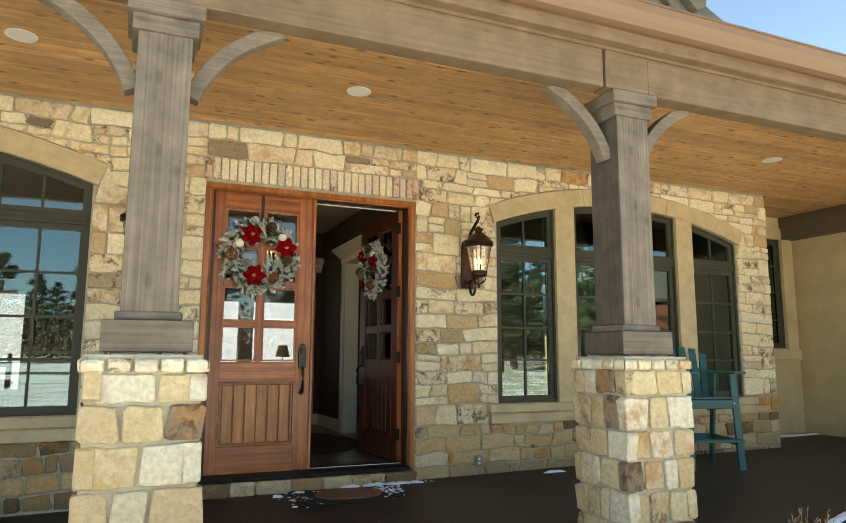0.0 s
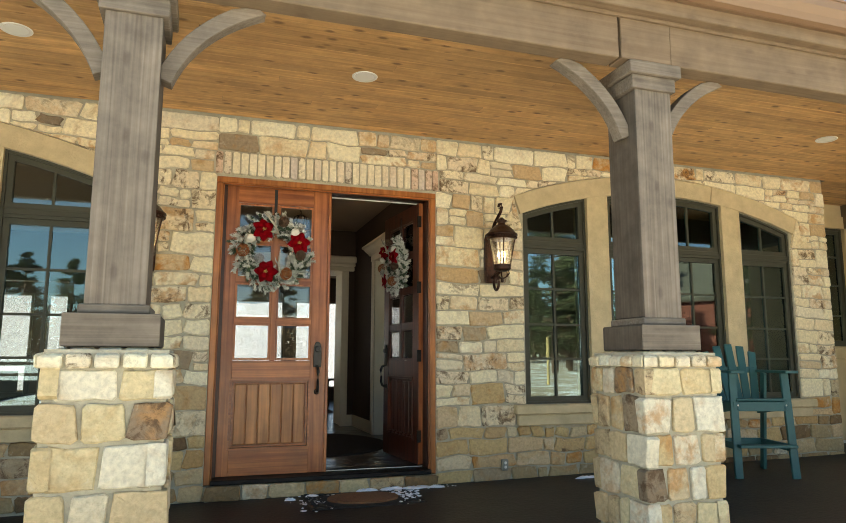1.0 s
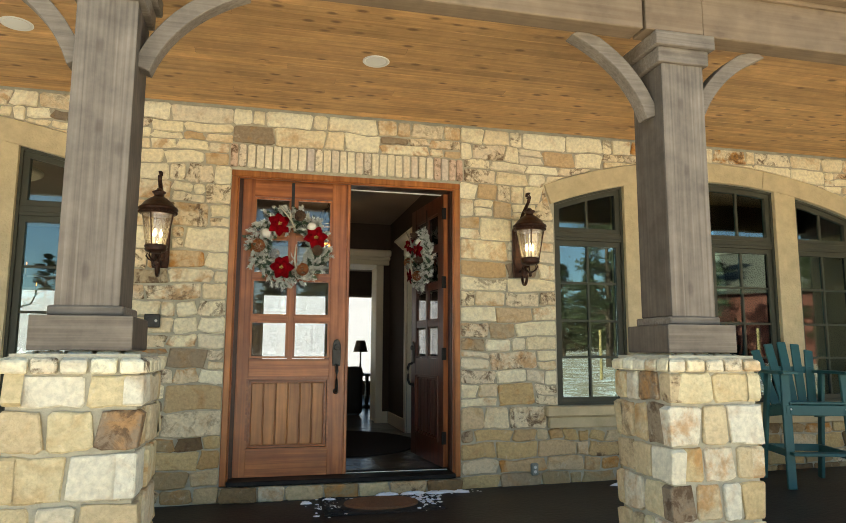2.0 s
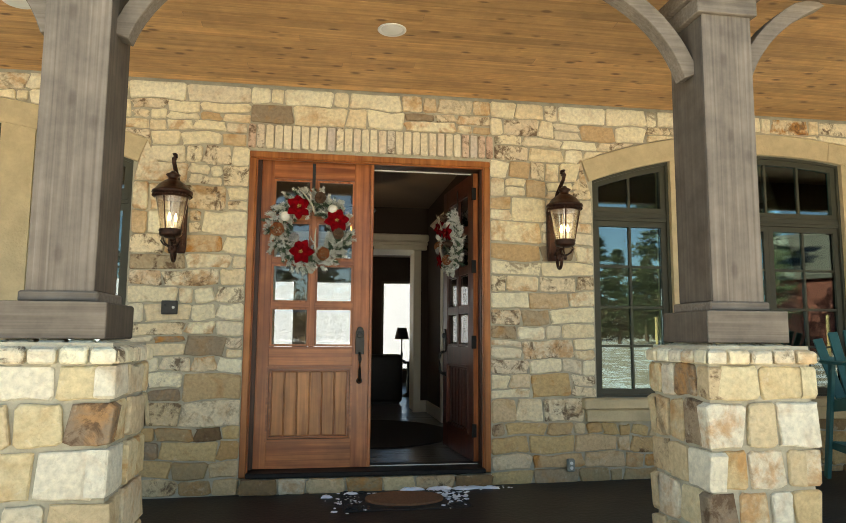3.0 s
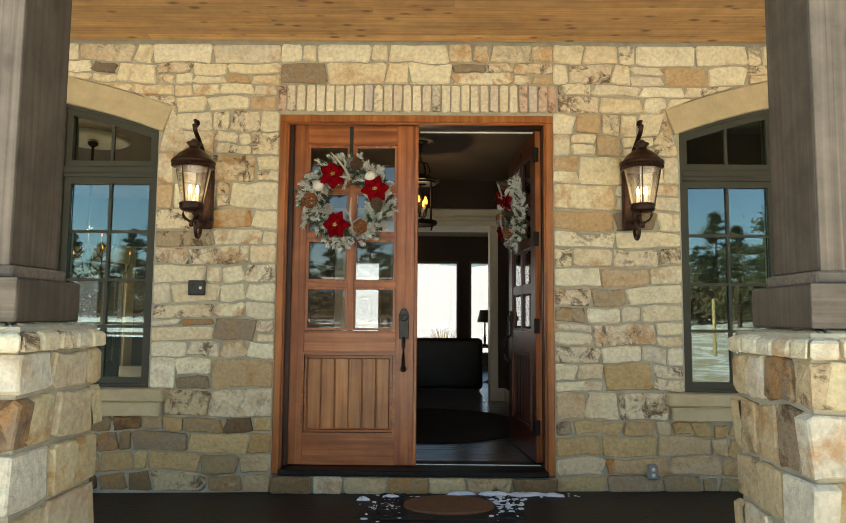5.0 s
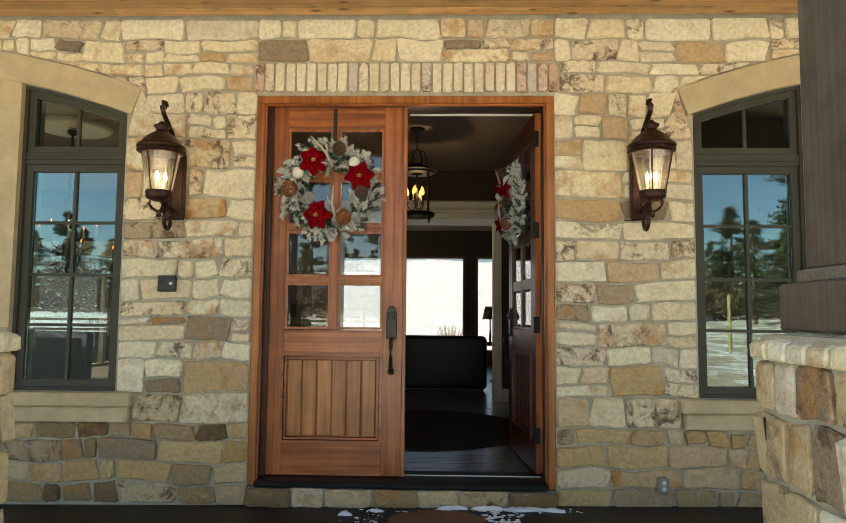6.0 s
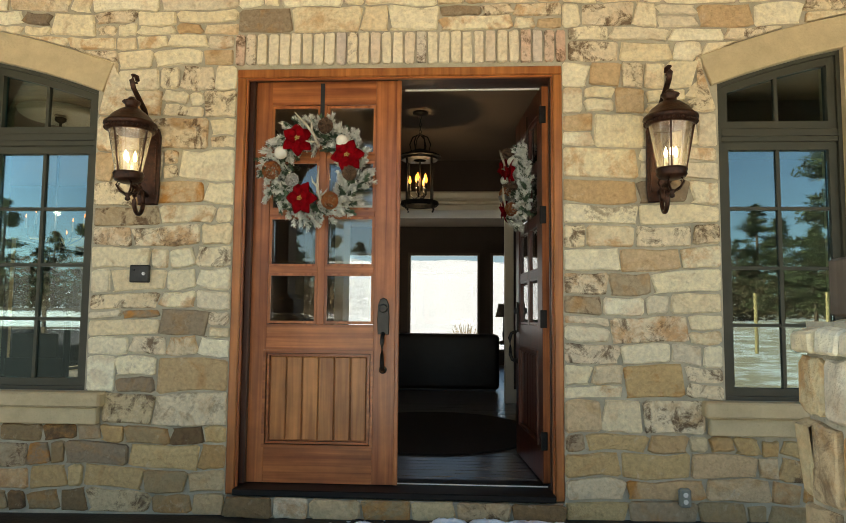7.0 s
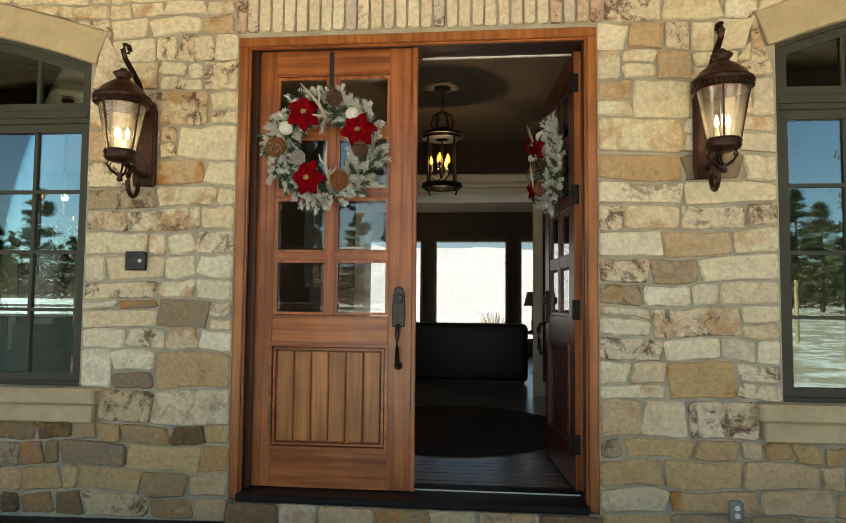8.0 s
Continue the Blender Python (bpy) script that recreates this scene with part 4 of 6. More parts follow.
for x0, x1 in ((DOOR_L, DOOR_L + 0.052), (DOOR_R - 0.052, DOOR_R)):
    part("casing_jamb", box(x0, x1, 0.012, 0.050, 0.158, DOOR_T - 0.052, 0.006), FRAMEWOOD, frame_d)
    inner = x1 if x0 < 0 else x0
    part("casing_bead", box(min(inner, inner + (0.012 if x0 < 0 else -0.012)), max(inner, inner + (0.012 if x0 < 0 else -0.012)), 0.022, 0.050, 0.158, DOOR_T - 0.064, 0.004), DOORWOOD, frame_d)
part("casing_head", box(DOOR_L, DOOR_R, 0.010, 0.050, DOOR_T - 0.052, DOOR_T, 0.006), FRAMEWOOD, frame_d)
part("casing_bead", box(DOOR_L + 0.052, DOOR_R - 0.052, 0.022, 0.050, DOOR_T - 0.064, DOOR_T - 0.0525, 0.003), DOORWOOD_X, frame_d)
part("jamb", box(DOOR_L, DOOR_L + 0.043, 0.051, 0.30, 0.158, DOOR_T - 0.042, 0.003), SHADED_JAMB, frame_d)
part("jamb", box(DOOR_R - 0.048, DOOR_R, 0.051, 0.30, 0.158, DOOR_T - 0.042, 0.003), SHADED_JAMB, frame_d)
# left stop widened over the leaf to stand for the casing's shadow
part("door_stop", box(DOOR_L + 0.0435, DOOR_L + 0.092, 0.075, 0.114, 0.202, DOOR_T - 0.042, 0.003), SHADED_JAMB, frame_d)
part("door_stop", box(DOOR_R - 0.068, DOOR_R - 0.0485, 0.060, 0.112, 0.202, DOOR_T - 0.042, 0.003), SHADED_JAMB, frame_d)
part("head_jamb", box(DOOR_L, DOOR_R, 0.051, 0.30, DOOR_T - 0.042, DOOR_T - 0.002, 0.003), SHADED_JAMB, frame_d)
part("weather_strip", box(0.01, DOOR_R - 0.05, 0.285, 0.299, DOOR_T - 0.052, DOOR_T - 0.0425), CANLENS, frame_d, "pale weather strip")
structure(part("threshold", box(DOOR_L + 0.054, DOOR_R - 0.054, -0.030, 0.32, 0.160, 0.196, 0.005), SILLMETAL), "dark bronze metal door sill", "door sill")
structure(part("sill_track", box(DOOR_L + 0.075, DOOR_R - 0.075, 0.166, 0.178, 0.1965, 0.203, 0.002), CANLENS), "thin pale metal track on the door sill", "door sill")

LEAF_W, LEAF_H = 0.94, 2.436
OPEN_LEAF = pose(DOOR_R - 0.050, 0.235, 0.202, 0, 0, -85) @ pose(0, -0.045, 0)


def door_leaf(name, label, at, side, stain=None):
    """A tall leaf: stiles and rails, eight bevelled lights, a planked lower panel. Hinge edge at x=0, outer face at y=0."""
    d = structure(thing(name, label, "door", at=at), label, "door")
    # stain replaces the wood colours; the open leaf's set has shade in it
    face, face_x, planks = stain or (DOORWOOD, DOORWOOD_X, DOORPANEL)
    s = side            # +1 opens from the left jamb, -1 mirrored
    W, H, T = LEAF_W, LEAF_H, 0.045

    def bx(x0, x1, y0, y1, z0, z1, bev=0.0):
        return box(min(s * x0, s * x1), max(s * x0, s * x1), y0, y1, z0, z1, bev)
    st0, st1 = 0.145, 0.147
    zs = [0.956, 1.302, 1.648, 1.994]
    ph = 0.274
    part("stile", bx(0, st0, 0, T, 0, H, 0.003), face, d)
    part("stile", bx(W - st1, W, 0, T, 0, H, 0.003), face, d)
    # strip added so the hinge edge keeps the lit wood colour
    if stain:
        part("edge_strip", bx(-0.0035, -0.0005, 0.002, T - 0.002, 0.008, H - 0.008), DOORWOOD, d, "hinge edge of the leaf in the lit wood colour")
    part("rail", bx(st0, W - st1, 0.0015, T - 0.001, 0, 0.215), face_x, d)
    part("rail", bx(st0, W - st1, 0.0015, T - 0.001, 0.777, zs[0] - 0.02), face_x, d)
    part("rail", bx(st0, W - st1, 0.0015, T - 0.001, zs[3] + ph + 0.02, H), face_x, d)
    mid = (st0 + W - st1) / 2
    part("glazing_bar", bx(mid - 0.022, mid + 0.022, 0.004, T - 0.004, zs[0] - 0.02, zs[3] + ph + 0.02, 0.003), face, d)
    for k in range(3):
        for a, b in ((st0, mid - 0.022), (mid + 0.022, W - st1)):
            part("glazing_bar", bx(a, b, 0.004, T - 0.004, zs[k] + ph + 0.014, zs[k + 1] - 0.014, 0.003), face_x, d)
    for k in range(4):
        for a, b in ((st0, mid - 0.022), (mid + 0.022, W - st1)):
            x0, x1 = min(s * a, s * b), max(s * a, s * b)
            z0, z1 = zs[k] - 0.016, zs[k] + ph + 0.016
            part("bead", ring(rect(x0, x1, z0, z1), rect(x0, x1, z0, z1, 0.016), 0.006, 0.020), face, d)
            # bevelled light: a raised pane with sloping margins
            bm = bmesh.new()
            o = [bm.verts.new((x, 0.021, z)) for x, z in rect(x0, x1, z0, z1, 0.012)]
            i = [bm.verts.new((x, 0.0165, z)) for x, z in rect(x0, x1, z0, z1, 0.034)]
            q = [bm.verts.new((x, 0.024, z)) for x, z in rect(x0, x1, z0, z1, 0.012)]
            bm.faces.new(i)
            bm.faces.new(q[::-1])
            for e in range(4):
                bm.faces.new((o[e], o[(e + 1) % 4], i[(e + 1) % 4], i[e]))
                bm.faces.new((o[e], q[e], q[(e + 1) % 4], o[(e + 1) % 4]))
            g = part("light", bm, DOORGLASS, d)
            g.visible_shadow = False
    # planked panel with a stepped moulding
    px0, px1, pz0, pz1 = 0.132, W - 0.142, 0.206, 0.782
    X0, X1 = min(s * px0, s * px1), max(s * px0, s * px1)
    part("panel_moulding", ring(rect(X0, X1, pz0, pz1, 0.0), rect(X0, X1, pz0, pz1, 0.017), -0.010, 0.03), face_x, d)
    part("panel_moulding", ring(rect(X0, X1, pz0, pz1, 0.0225), rect(X0, X1, pz0, pz1, 0.035), 0.002, 0.03), face_x, d)
    n = 6
    a, b = X0 + 0.041, X1 - 0.041
    for k in range(n):
        u, v = a + (b - a) * k / n, a + (b - a) * (k + 1) / n
        part("plank", box(u + 0.0025, v - 0.0025, 0.012, 0.03, pz0 + 0.041, pz1 - 0.041, 0.005), planks, d)
    part("panel_backing", box(X0, X1, 0.0305, 0.04, pz0, pz1), face, d)
    # handle set: long plate, thumb latch, grip
    hx = s * (W - 0.085)
    plate = part("handle_plate", prism([(hx - 0.033, 0.985), (hx + 0.033, 0.985), (hx + 0.036, 1.07), (hx + 0.033, 1.16), (hx + 0.02, 1.195), (hx, 1.205), (hx - 0.02, 1.195), (hx - 0.033, 1.16), (hx - 0.036, 1.07)], -0.014, 0, 0.004), DARKMETAL, d, "dark bronze handle set")
    plate.matrix_basis = pose(0, 0, -0.105)
    part("deadbolt", moved(lathe([(0, 0.018), (0.022, 0.016), (0.026, 0.0)], 16), pose(hx, -0.014, 1.14, 90)), DARKMETAL, plate)
    grip = [(hx, -0.012, 0.99), (hx, -0.05, 0.975), (hx, -0.062, 0.94), (hx, -0.058, 0.87), (hx, -0.058, 0.82), (hx, -0.045, 0.785), (hx, -0.010, 0.775)]
    part("grip", tube(grip, [0.012, 0.012, 0.014, 0.010, 0.013, 0.012, 0.018], 10), DARKMETAL, plate, smooth=True)
    part("rosette", moved(lathe([(0, 0.012), (0.018, 0.010), (0.024, 0.0)], 14), pose(hx, 0.0, 0.775, 90)), DARKMETAL, plate)
    for z in (0.25, 0.98, 1.62, 2.25):
        part("hinge", box(-0.006 if s > 0 else -0.012, 0.012 if s > 0 else 0.006, -0.012, 0.028, z - 0.055, z + 0.055, 0.003), BLACKMETAL, d)
    return d


door_leaf("door_1", "closed red-brown wooden door leaf with eight glass lights", pose(-0.946, 0.118, 0.202), 1)
# same door wood as door_1, with the foyer shade put into its colour
door_leaf("door_2", "red-brown wooden door leaf standing open inwards, darkened for shade", OPEN_LEAF, -1, (SHADED_LEAF, SHADED_LEAF, SHADED_LEAF))
structure(part("astragal", box(-0.022, 0.004, 0.102, 0.1175, 0.204, 2.636, 0.004), DOORWOOD), "wooden strip covering the edge of the closed door leaf", "door trim")


# ---- columns and pedestals ----
def brace(s):
    p0, p1, p2 = Vector((0.137, 2.492)), Vector((0.240, 2.795)), Vector((0.595, 2.950))
    mid = []
    for i in range(11):
        t = i / 10
        mid.append(((1 - t) ** 2 * p0 + 2 * t * (1 - t) * p1 + t * t * p2, (2 * (1 - t) * (p1 - p0) + 2 * t * (p2 - p1)).normalized()))
    w = 0.039
    a = [(s * (p.x - d.y * w), min(p.y + d.x * w, 2.934)) for p, d in mid]
    b = [(s * (p.x + d.y * w), p.y - d.x * w) for p, d in mid]
    return prism(a + b[::-1], -0.055, 0.035, 0.004)


def column(at):
    c = thing("porch_column", "square grey-stained timber porch column with curved braces", "column", "porch columns", at=at)
    # sides carry their shade in the colour; thin grey boards face the front
    part("shaft", box(-0.127, 0.127, -0.128, 0.160, 1.392, 2.77, 0.007), SHADED_BROWN, c, "brown side timber darkened for shade")
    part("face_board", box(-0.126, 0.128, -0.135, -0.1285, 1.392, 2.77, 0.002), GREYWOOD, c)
    part("base_block", box(-0.196, 0.196, -0.190, 0.196, 1.205, 1.348, 0.007), SHADED_BROWN, c, "brown side timber darkened for shade")
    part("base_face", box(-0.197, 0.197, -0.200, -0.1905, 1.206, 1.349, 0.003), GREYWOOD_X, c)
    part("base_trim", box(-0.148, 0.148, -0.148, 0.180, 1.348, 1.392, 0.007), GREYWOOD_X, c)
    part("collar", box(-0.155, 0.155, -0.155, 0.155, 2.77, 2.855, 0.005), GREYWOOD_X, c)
    part("collar", box(-0.182, 0.182, -0.182, 0.182, 2.855, 2.934, 0.005), GREYWOOD_X, c)
    part("brace", brace(1), GREYWOOD_X, c)
    part("brace", brace(-1), GREYWOOD_X, c)
    return c


column(pose(COL_A, COL_Y, 0))
column(pose(COL_B - 0.012, COL_Y, 0))


# ---- wall lanterns ----
def lantern(at, name_label):
    L = thing("wall_lantern", name_label, "wall lantern", "wall lanterns", at=at)
    c = (0, -0.30)
    plate = prism([(-0.068, -0.30), (0.068, -0.30), (0.076, -0.24), (0.076, 0.18), (0.062, 0.235), (0.025, 0.262), (-0.025, 0.262), (-0.062, 0.235), (-0.076, 0.18), (-0.076, -0.24)], -0.035, 0.0, 0.008)
    part("back_plate", plate, BRONZE, L)
    for sx in (-0.056, 0.056):
        part("bead_strip", tube([(sx, -0.038, -0.235 + k * 0.00925) for k in range(44)], [0.0085 if k % 2 else 0.0045 for k in range(44)], 6), BRONZE, L, smooth=True)
    # roof: dome, stepped neck, finial
    part("roof", lathe([(0.0, 0.375), (0.018, 0.372), (0.030, 0.355), (0.052, 0.345), (0.055, 0.33), (0.040, 0.318), (0.040, 0.30), (0.072, 0.282), (0.118, 0.245), (0.148, 0.205), (0.165, 0.195), (0.168, 0.178), (0.155, 0.170), (0.150, 0.140), (0.138, 0.135), (0.0, 0.135)], 28, None, c), BRONZE, L, smooth=True)
    beads = bmesh.new()
    for k in range(36):
        a = 2 * math.pi * k / 36
        ball(0.009, (c[0] + 0.156 * math.cos(a), c[1] + 0.156 * math.sin(a), 0.155), 6, beads)
    part("bead_rim", beads, BRONZE, L)
    beads = bmesh.new()
    for k in range(18):
        a = 2 * math.pi * k / 18
        ball(0.006, (c[0] + 0.053 * math.cos(a), c[1] + 0.053 * math.sin(a), 0.338), 6, beads)
    part("bead_neck", beads, BRONZE, L)
    # glass cone with ribs
    g = part("glass", lathe([(0.134, 0.136), (0.083, -0.135)], 24, None, c), LAMPGLASS, L, smooth=True)
    g.visible_shadow = False
    for k in range(4):
        a = math.pi / 4 + math.pi / 2 * k + 0.5
        part("rib", tube([(c[0] + 0.139 * math.cos(a), c[1] + 0.139 * math.sin(a), 0.14), (c[0] + 0.088 * math.cos(a), c[1] + 0.088 * math.sin(a), -0.14)], 0.006, 6), BRONZE, L)
    part("cup", lathe([(0.0, -0.132), (0.092, -0.132), (0.098, -0.145), (0.090, -0.16), (0.095, -0.172), (0.082, -0.19), (0.04, -0.205), (0.0, -0.205)], 24, None, c), BRONZE, L, smooth=True)
    fin = bmesh.new()
    for k in range(5):
        a = 2 * math.pi * k / 5 + 0.4
        ca, sa = math.cos(a), math.sin(a)
        tube([(c[0] + 0.07 * ca, c[1] + 0.07 * sa, -0.20), (c[0] + 0.082 * ca, c[1] + 0.082 * sa, -0.225), (c[0] + 0.06 * ca, c[1] + 0.06 * sa, -0.255), (c[0] + 0.02 * ca, c[1] + 0.02 * sa, -0.275)], 0.007, 6, fin)
    lathe([(0, -0.265), (0.02, -0.268), (0.026, -0.28), (0.012, -0.292), (0.018, -0.302), (0.016, -0.315), (0.0, -0.322)], 12, fin, c)
    part("finial", fin, BRONZE, L, smooth=True)
    # upper scroll from plate over the roof, ending in a curl
    sc = [(0, -0.03, 0.16), (0, -0.06, 0.25), (0, -0.125, 0.34), (0, -0.22, 0.40), (0, -0.285, 0.44), (0, -0.313, 0.485), (0, -0.293, 0.525), (0, -0.253, 0.53), (0, -0.235, 0.505), (0, -0.253, 0.485)]
    part("scroll", tube(sc, [0.02, 0.02, 0.021, 0.02, 0.018, 0.018, 0.018, 0.018, 0.016, 0.013], 10, None, 0.6), BRONZE, L, smooth=True)
    # lower arm and ring
    lo = [(0, -0.02, -0.24), (0, -0.06, -0.235), (0, -0.15, -0.215), (0, -0.25, -0.20)]
    part("arm", tube(lo, 0.017, 8), BRONZE, L, smooth=True)
    rg = [(0, -0.15 + 0.062 * math.cos(2 * math.pi * k / 20), -0.30 + 0.085 * math.sin(2 * math.pi * k / 20)) for k in range(21)]
    part("scroll", tube(rg, 0.015, 8), BRONZE, L, smooth=True)
    # candles
    for k in range(3):
        a = 2 * math.pi * k / 3 + 0.3
        x, y = c[0] + 0.035 * math.cos(a), c[1] + 0.035 * math.sin(a)
        cd = part("candle", lathe([(0.0, -0.13), (0.012, -0.13), (0.012, -0.06), (0.0, -0.06)], 10, None, (x, y)), CREAM, L)
        part("bulb", lathe([(0.0, -0.06), (0.008, -0.055), (0.013, -0.035), (0.008, -0.01), (0.0, 0.012)], 10, None, (x, y)), FLAME, cd, smooth=True)
    return L


lantern(pose(-1.50, -0.012, 2.100) @ Matrix.Scale(0.86, 4), "lit bronze wall lantern with glass cone on the stone wall")
lantern(pose(1.50, -0.012, 2.112) @ Matrix.Scale(0.86, 4), "lit bronze wall lantern with glass cone on the stone wall")


# ---- recessed ceiling lights ----
def downlight(x, y):
    d = thing("ceiling_light", "round white recessed downlight in the cedar ceiling", "ceiling light", "porch downlights", at=pose(x, y, CEIL - RISE * y))
    part("trim_ring", lathe([(0.072, -0.001), (0.09, -0.008), (0.095, -0.004), (0.095, 0.0)], 28), CANLENS, d, smooth=True)
    part("lens", lathe([(0.0, -0.006), (0.05, -0.005), (0.072, -0.002)], 28), CANLENS, d, smooth=True)


for x in (-2.27, 0.013, 2.27, 4.53):
    downlight(x, -1.10)


# ---- small wall fittings ----
kp = thing("doorbell_panel", "small black metal doorbell panel on the stone wall", "doorbell", at=pose(-1.535, -0.012, 1.43))
part("plate", box(-0.058, 0.058, -0.022, 0.012, -0.052, 0.052, 0.006), DARKMETAL, kp)
part("button", moved(lathe([(0, 0.008), (0.009, 0.007), (0.011, 0)], 12), pose(0.03, -0.022, 0.0, 90)), CANLENS, kp)
part("lens", moved(lathe([(0, 0.006), (0.006, 0.005), (0.008, 0)], 10), pose(-0.03, -0.022, 0.02, 90)), BLACKMETAL, kp)
oc = thing("outdoor_outlet", "grey weatherproof outlet box on the stone wall", "outlet", at=pose(1.612, -0.01, 0.205) @ Matrix.Scale(0.85, 4))
part("cover", box(-0.038, 0.038, -0.035, 0.01, -0.06, 0.06, 0.012), PLASTIC, oc)
part("socket", moved(lathe([(0, 0.006), (0.014, 0.005), (0.016, 0)], 12), pose(0, -0.035, 0.022, 90)), CANLENS, oc)
part("socket", moved(lathe([(0, 0.006), (0.014, 0.005), (0.016, 0)], 12), pose(0, -0.035, -0.022, 90)), CANLENS, oc)


# ---- doormat and snow ----
MZ = porch_z(0.2)
dm = thing("doormat", "black rubber doormat with brown oval coir centre", "doormat", at=pose(0.22, -0.36, MZ))


def oval(rx, ry, z0, z1, seg=40, bm=None):
    bm = bm or bmesh.new()
    a = [bm.verts.new((rx * math.cos(2 * math.pi * k / seg), ry * math.sin(2 * math.pi * k / seg), z0)) for k in range(seg)]
    b = [bm.verts.new((0.99 * rx * math.cos(2 * math.pi * k / seg), 0.99 * ry * math.sin(2 * math.pi * k / seg), z1)) for k in range(seg)]
    bm.faces.new(b)
    bm.faces.new(a[::-1])
    for k in range(seg):
        bm.faces.new((a[k], a[(k + 1) % seg], b[(k + 1) % seg], b[k]))
    return bm


part("rubber_base", box(-0.45, 0.45, -0.28, 0.28, 0.0, 0.008, 0.003), RUBBER, dm)
part("coir_oval", oval(0.285, 0.20, 0.008, 0.022), COIR, dm)
for sx in (-1, 1):
    for sy in (-1, 1):
        scr = bmesh.new()
        for k, (u, v, r) in enumerate(((0.36, 0.20, 0.055), (0.29, 0.225, 0.03), (0.395, 0.11, 0.035), (0.41, 0.245, 0.02))):
            tube([(sx * u + r * math.cos(t * 0.7), sy * v + r * math.sin(t * 0.7), 0.010) for t in range(8)], 0.006, 5, scr)
        part("corner_scroll", scr, RUBBER, dm)


def snow_patch(x, y, rx, ry, z, seed, lab="patch of melting snow on the porch floor"):
    rng = random.Random(seed)
    bm = bmesh.new()
    seg = 22
    rings = []
    ph = [rng.uniform(0, 6.28) for _ in range(4)]
    for f, h in ((1.0, 0.0), (0.82, 0.012), (0.45, 0.020)):
        rg = []
        for k in range(seg):
            a = 2 * math.pi * k / seg
            w = 1 + 0.28 * math.sin(2 * a + ph[0]) + 0.2 * math.sin(3 * a + ph[1]) + 0.14 * math.sin(7 * a + ph[2]) + rng.uniform(-0.08, 0.08)
            rg.append(bm.verts.new((rx * f * w * math.cos(a), ry * f * w * math.sin(a), h * rng.uniform(0.6, 1.3) - 0.004 * (h == 0))))
        rings.append(rg)
    c = bm.verts.new((0, 0, 0.02))
    for p, q in zip(rings, rings[1:]):
        for k in range(seg):
            bm.faces.new((p[k], p[(k + 1) % seg], q[(k + 1) % seg], q[k]))
    for k in range(seg):
        bm.faces.new((rings[-1][k], rings[-1][(k + 1) % seg], c))
    ob = part("snow_patch", bm, SNOW, smooth=True)
    ob.matrix_world = pose(x, y, z, 0, 0, rng.uniform(-15, 15))
    tagged(ob, lab, "snow", "snow patches")


for k, (x, y, rx, ry) in enumerate(((0.74, -0.10, 0.15, 0.026), (0.52, -0.105, 0.09, 0.018), (0.30, -0.10, 0.08, 0.016), (0.92, -0.12, 0.07, 0.014), (-0.16, -0.17, 0.05, 0.014), (-0.33, -0.20, 0.04, 0.008))):
    snow_patch(x, y, rx, ry, porch_z(x) + (0.009 if abs(x - 0.22) < 0.5 and -0.64 < y < -0.08 else 0.0), 30 + k, "small patch of melting snow beside the doormat")


def snow_flecks():
    """Crumbs of snow on and round the mat."""
    rng = random.Random(77)
    bm = bmesh.new()
    for k in range(230):
        side = rng.random()
        if side < 0.45:
            x, y = rng.gauss(-0.17, 0.06), rng.gauss(-0.34, 0.12)
        elif side < 0.8:
            x, y = rng.gauss(0.58, 0.06), rng.gauss(-0.30, 0.13)
        else:
            x, y = rng.uniform(-0.4, 1.1), rng.gauss(-0.14, 0.03)
        if ((x - 0.22) / 0.30) ** 2 + ((y + 0.36) / 0.215) ** 2 < 1 or y > -0.085:
            continue
        r = rng.uniform(0.004, 0.016)
        v = bmesh.ops.create_icosphere(bm, subdivisions=1, radius=r)["verts"]
        bmesh.ops.scale(bm, vec=(rng.uniform(0.8, 1.8), rng.uniform(0.6, 1.1), 0.45), verts=v)
        bmesh.ops.translate(bm, vec=(x, y, porch_z(x) + 0.009), verts=v)
    tagged(part("snow_crumbs", bm, SNOW), "crumbs of melting snow on and round the doormat", "snow", kind="stuff")


snow_flecks()
for k, (x, y, rx, ry) in enumerate(((6.9, 0.68, 0.6, 0.05), (2.35, -0.22, 0.10, 0.02), (3.2, -2.55, 0.35, 0.05), (4.6, -2.52, 0.7, 0.07), (2.1, -2.58, 0.2, 0.04))):
    snow_patch(x, y, rx, ry, porch_z(x), 70 + k)


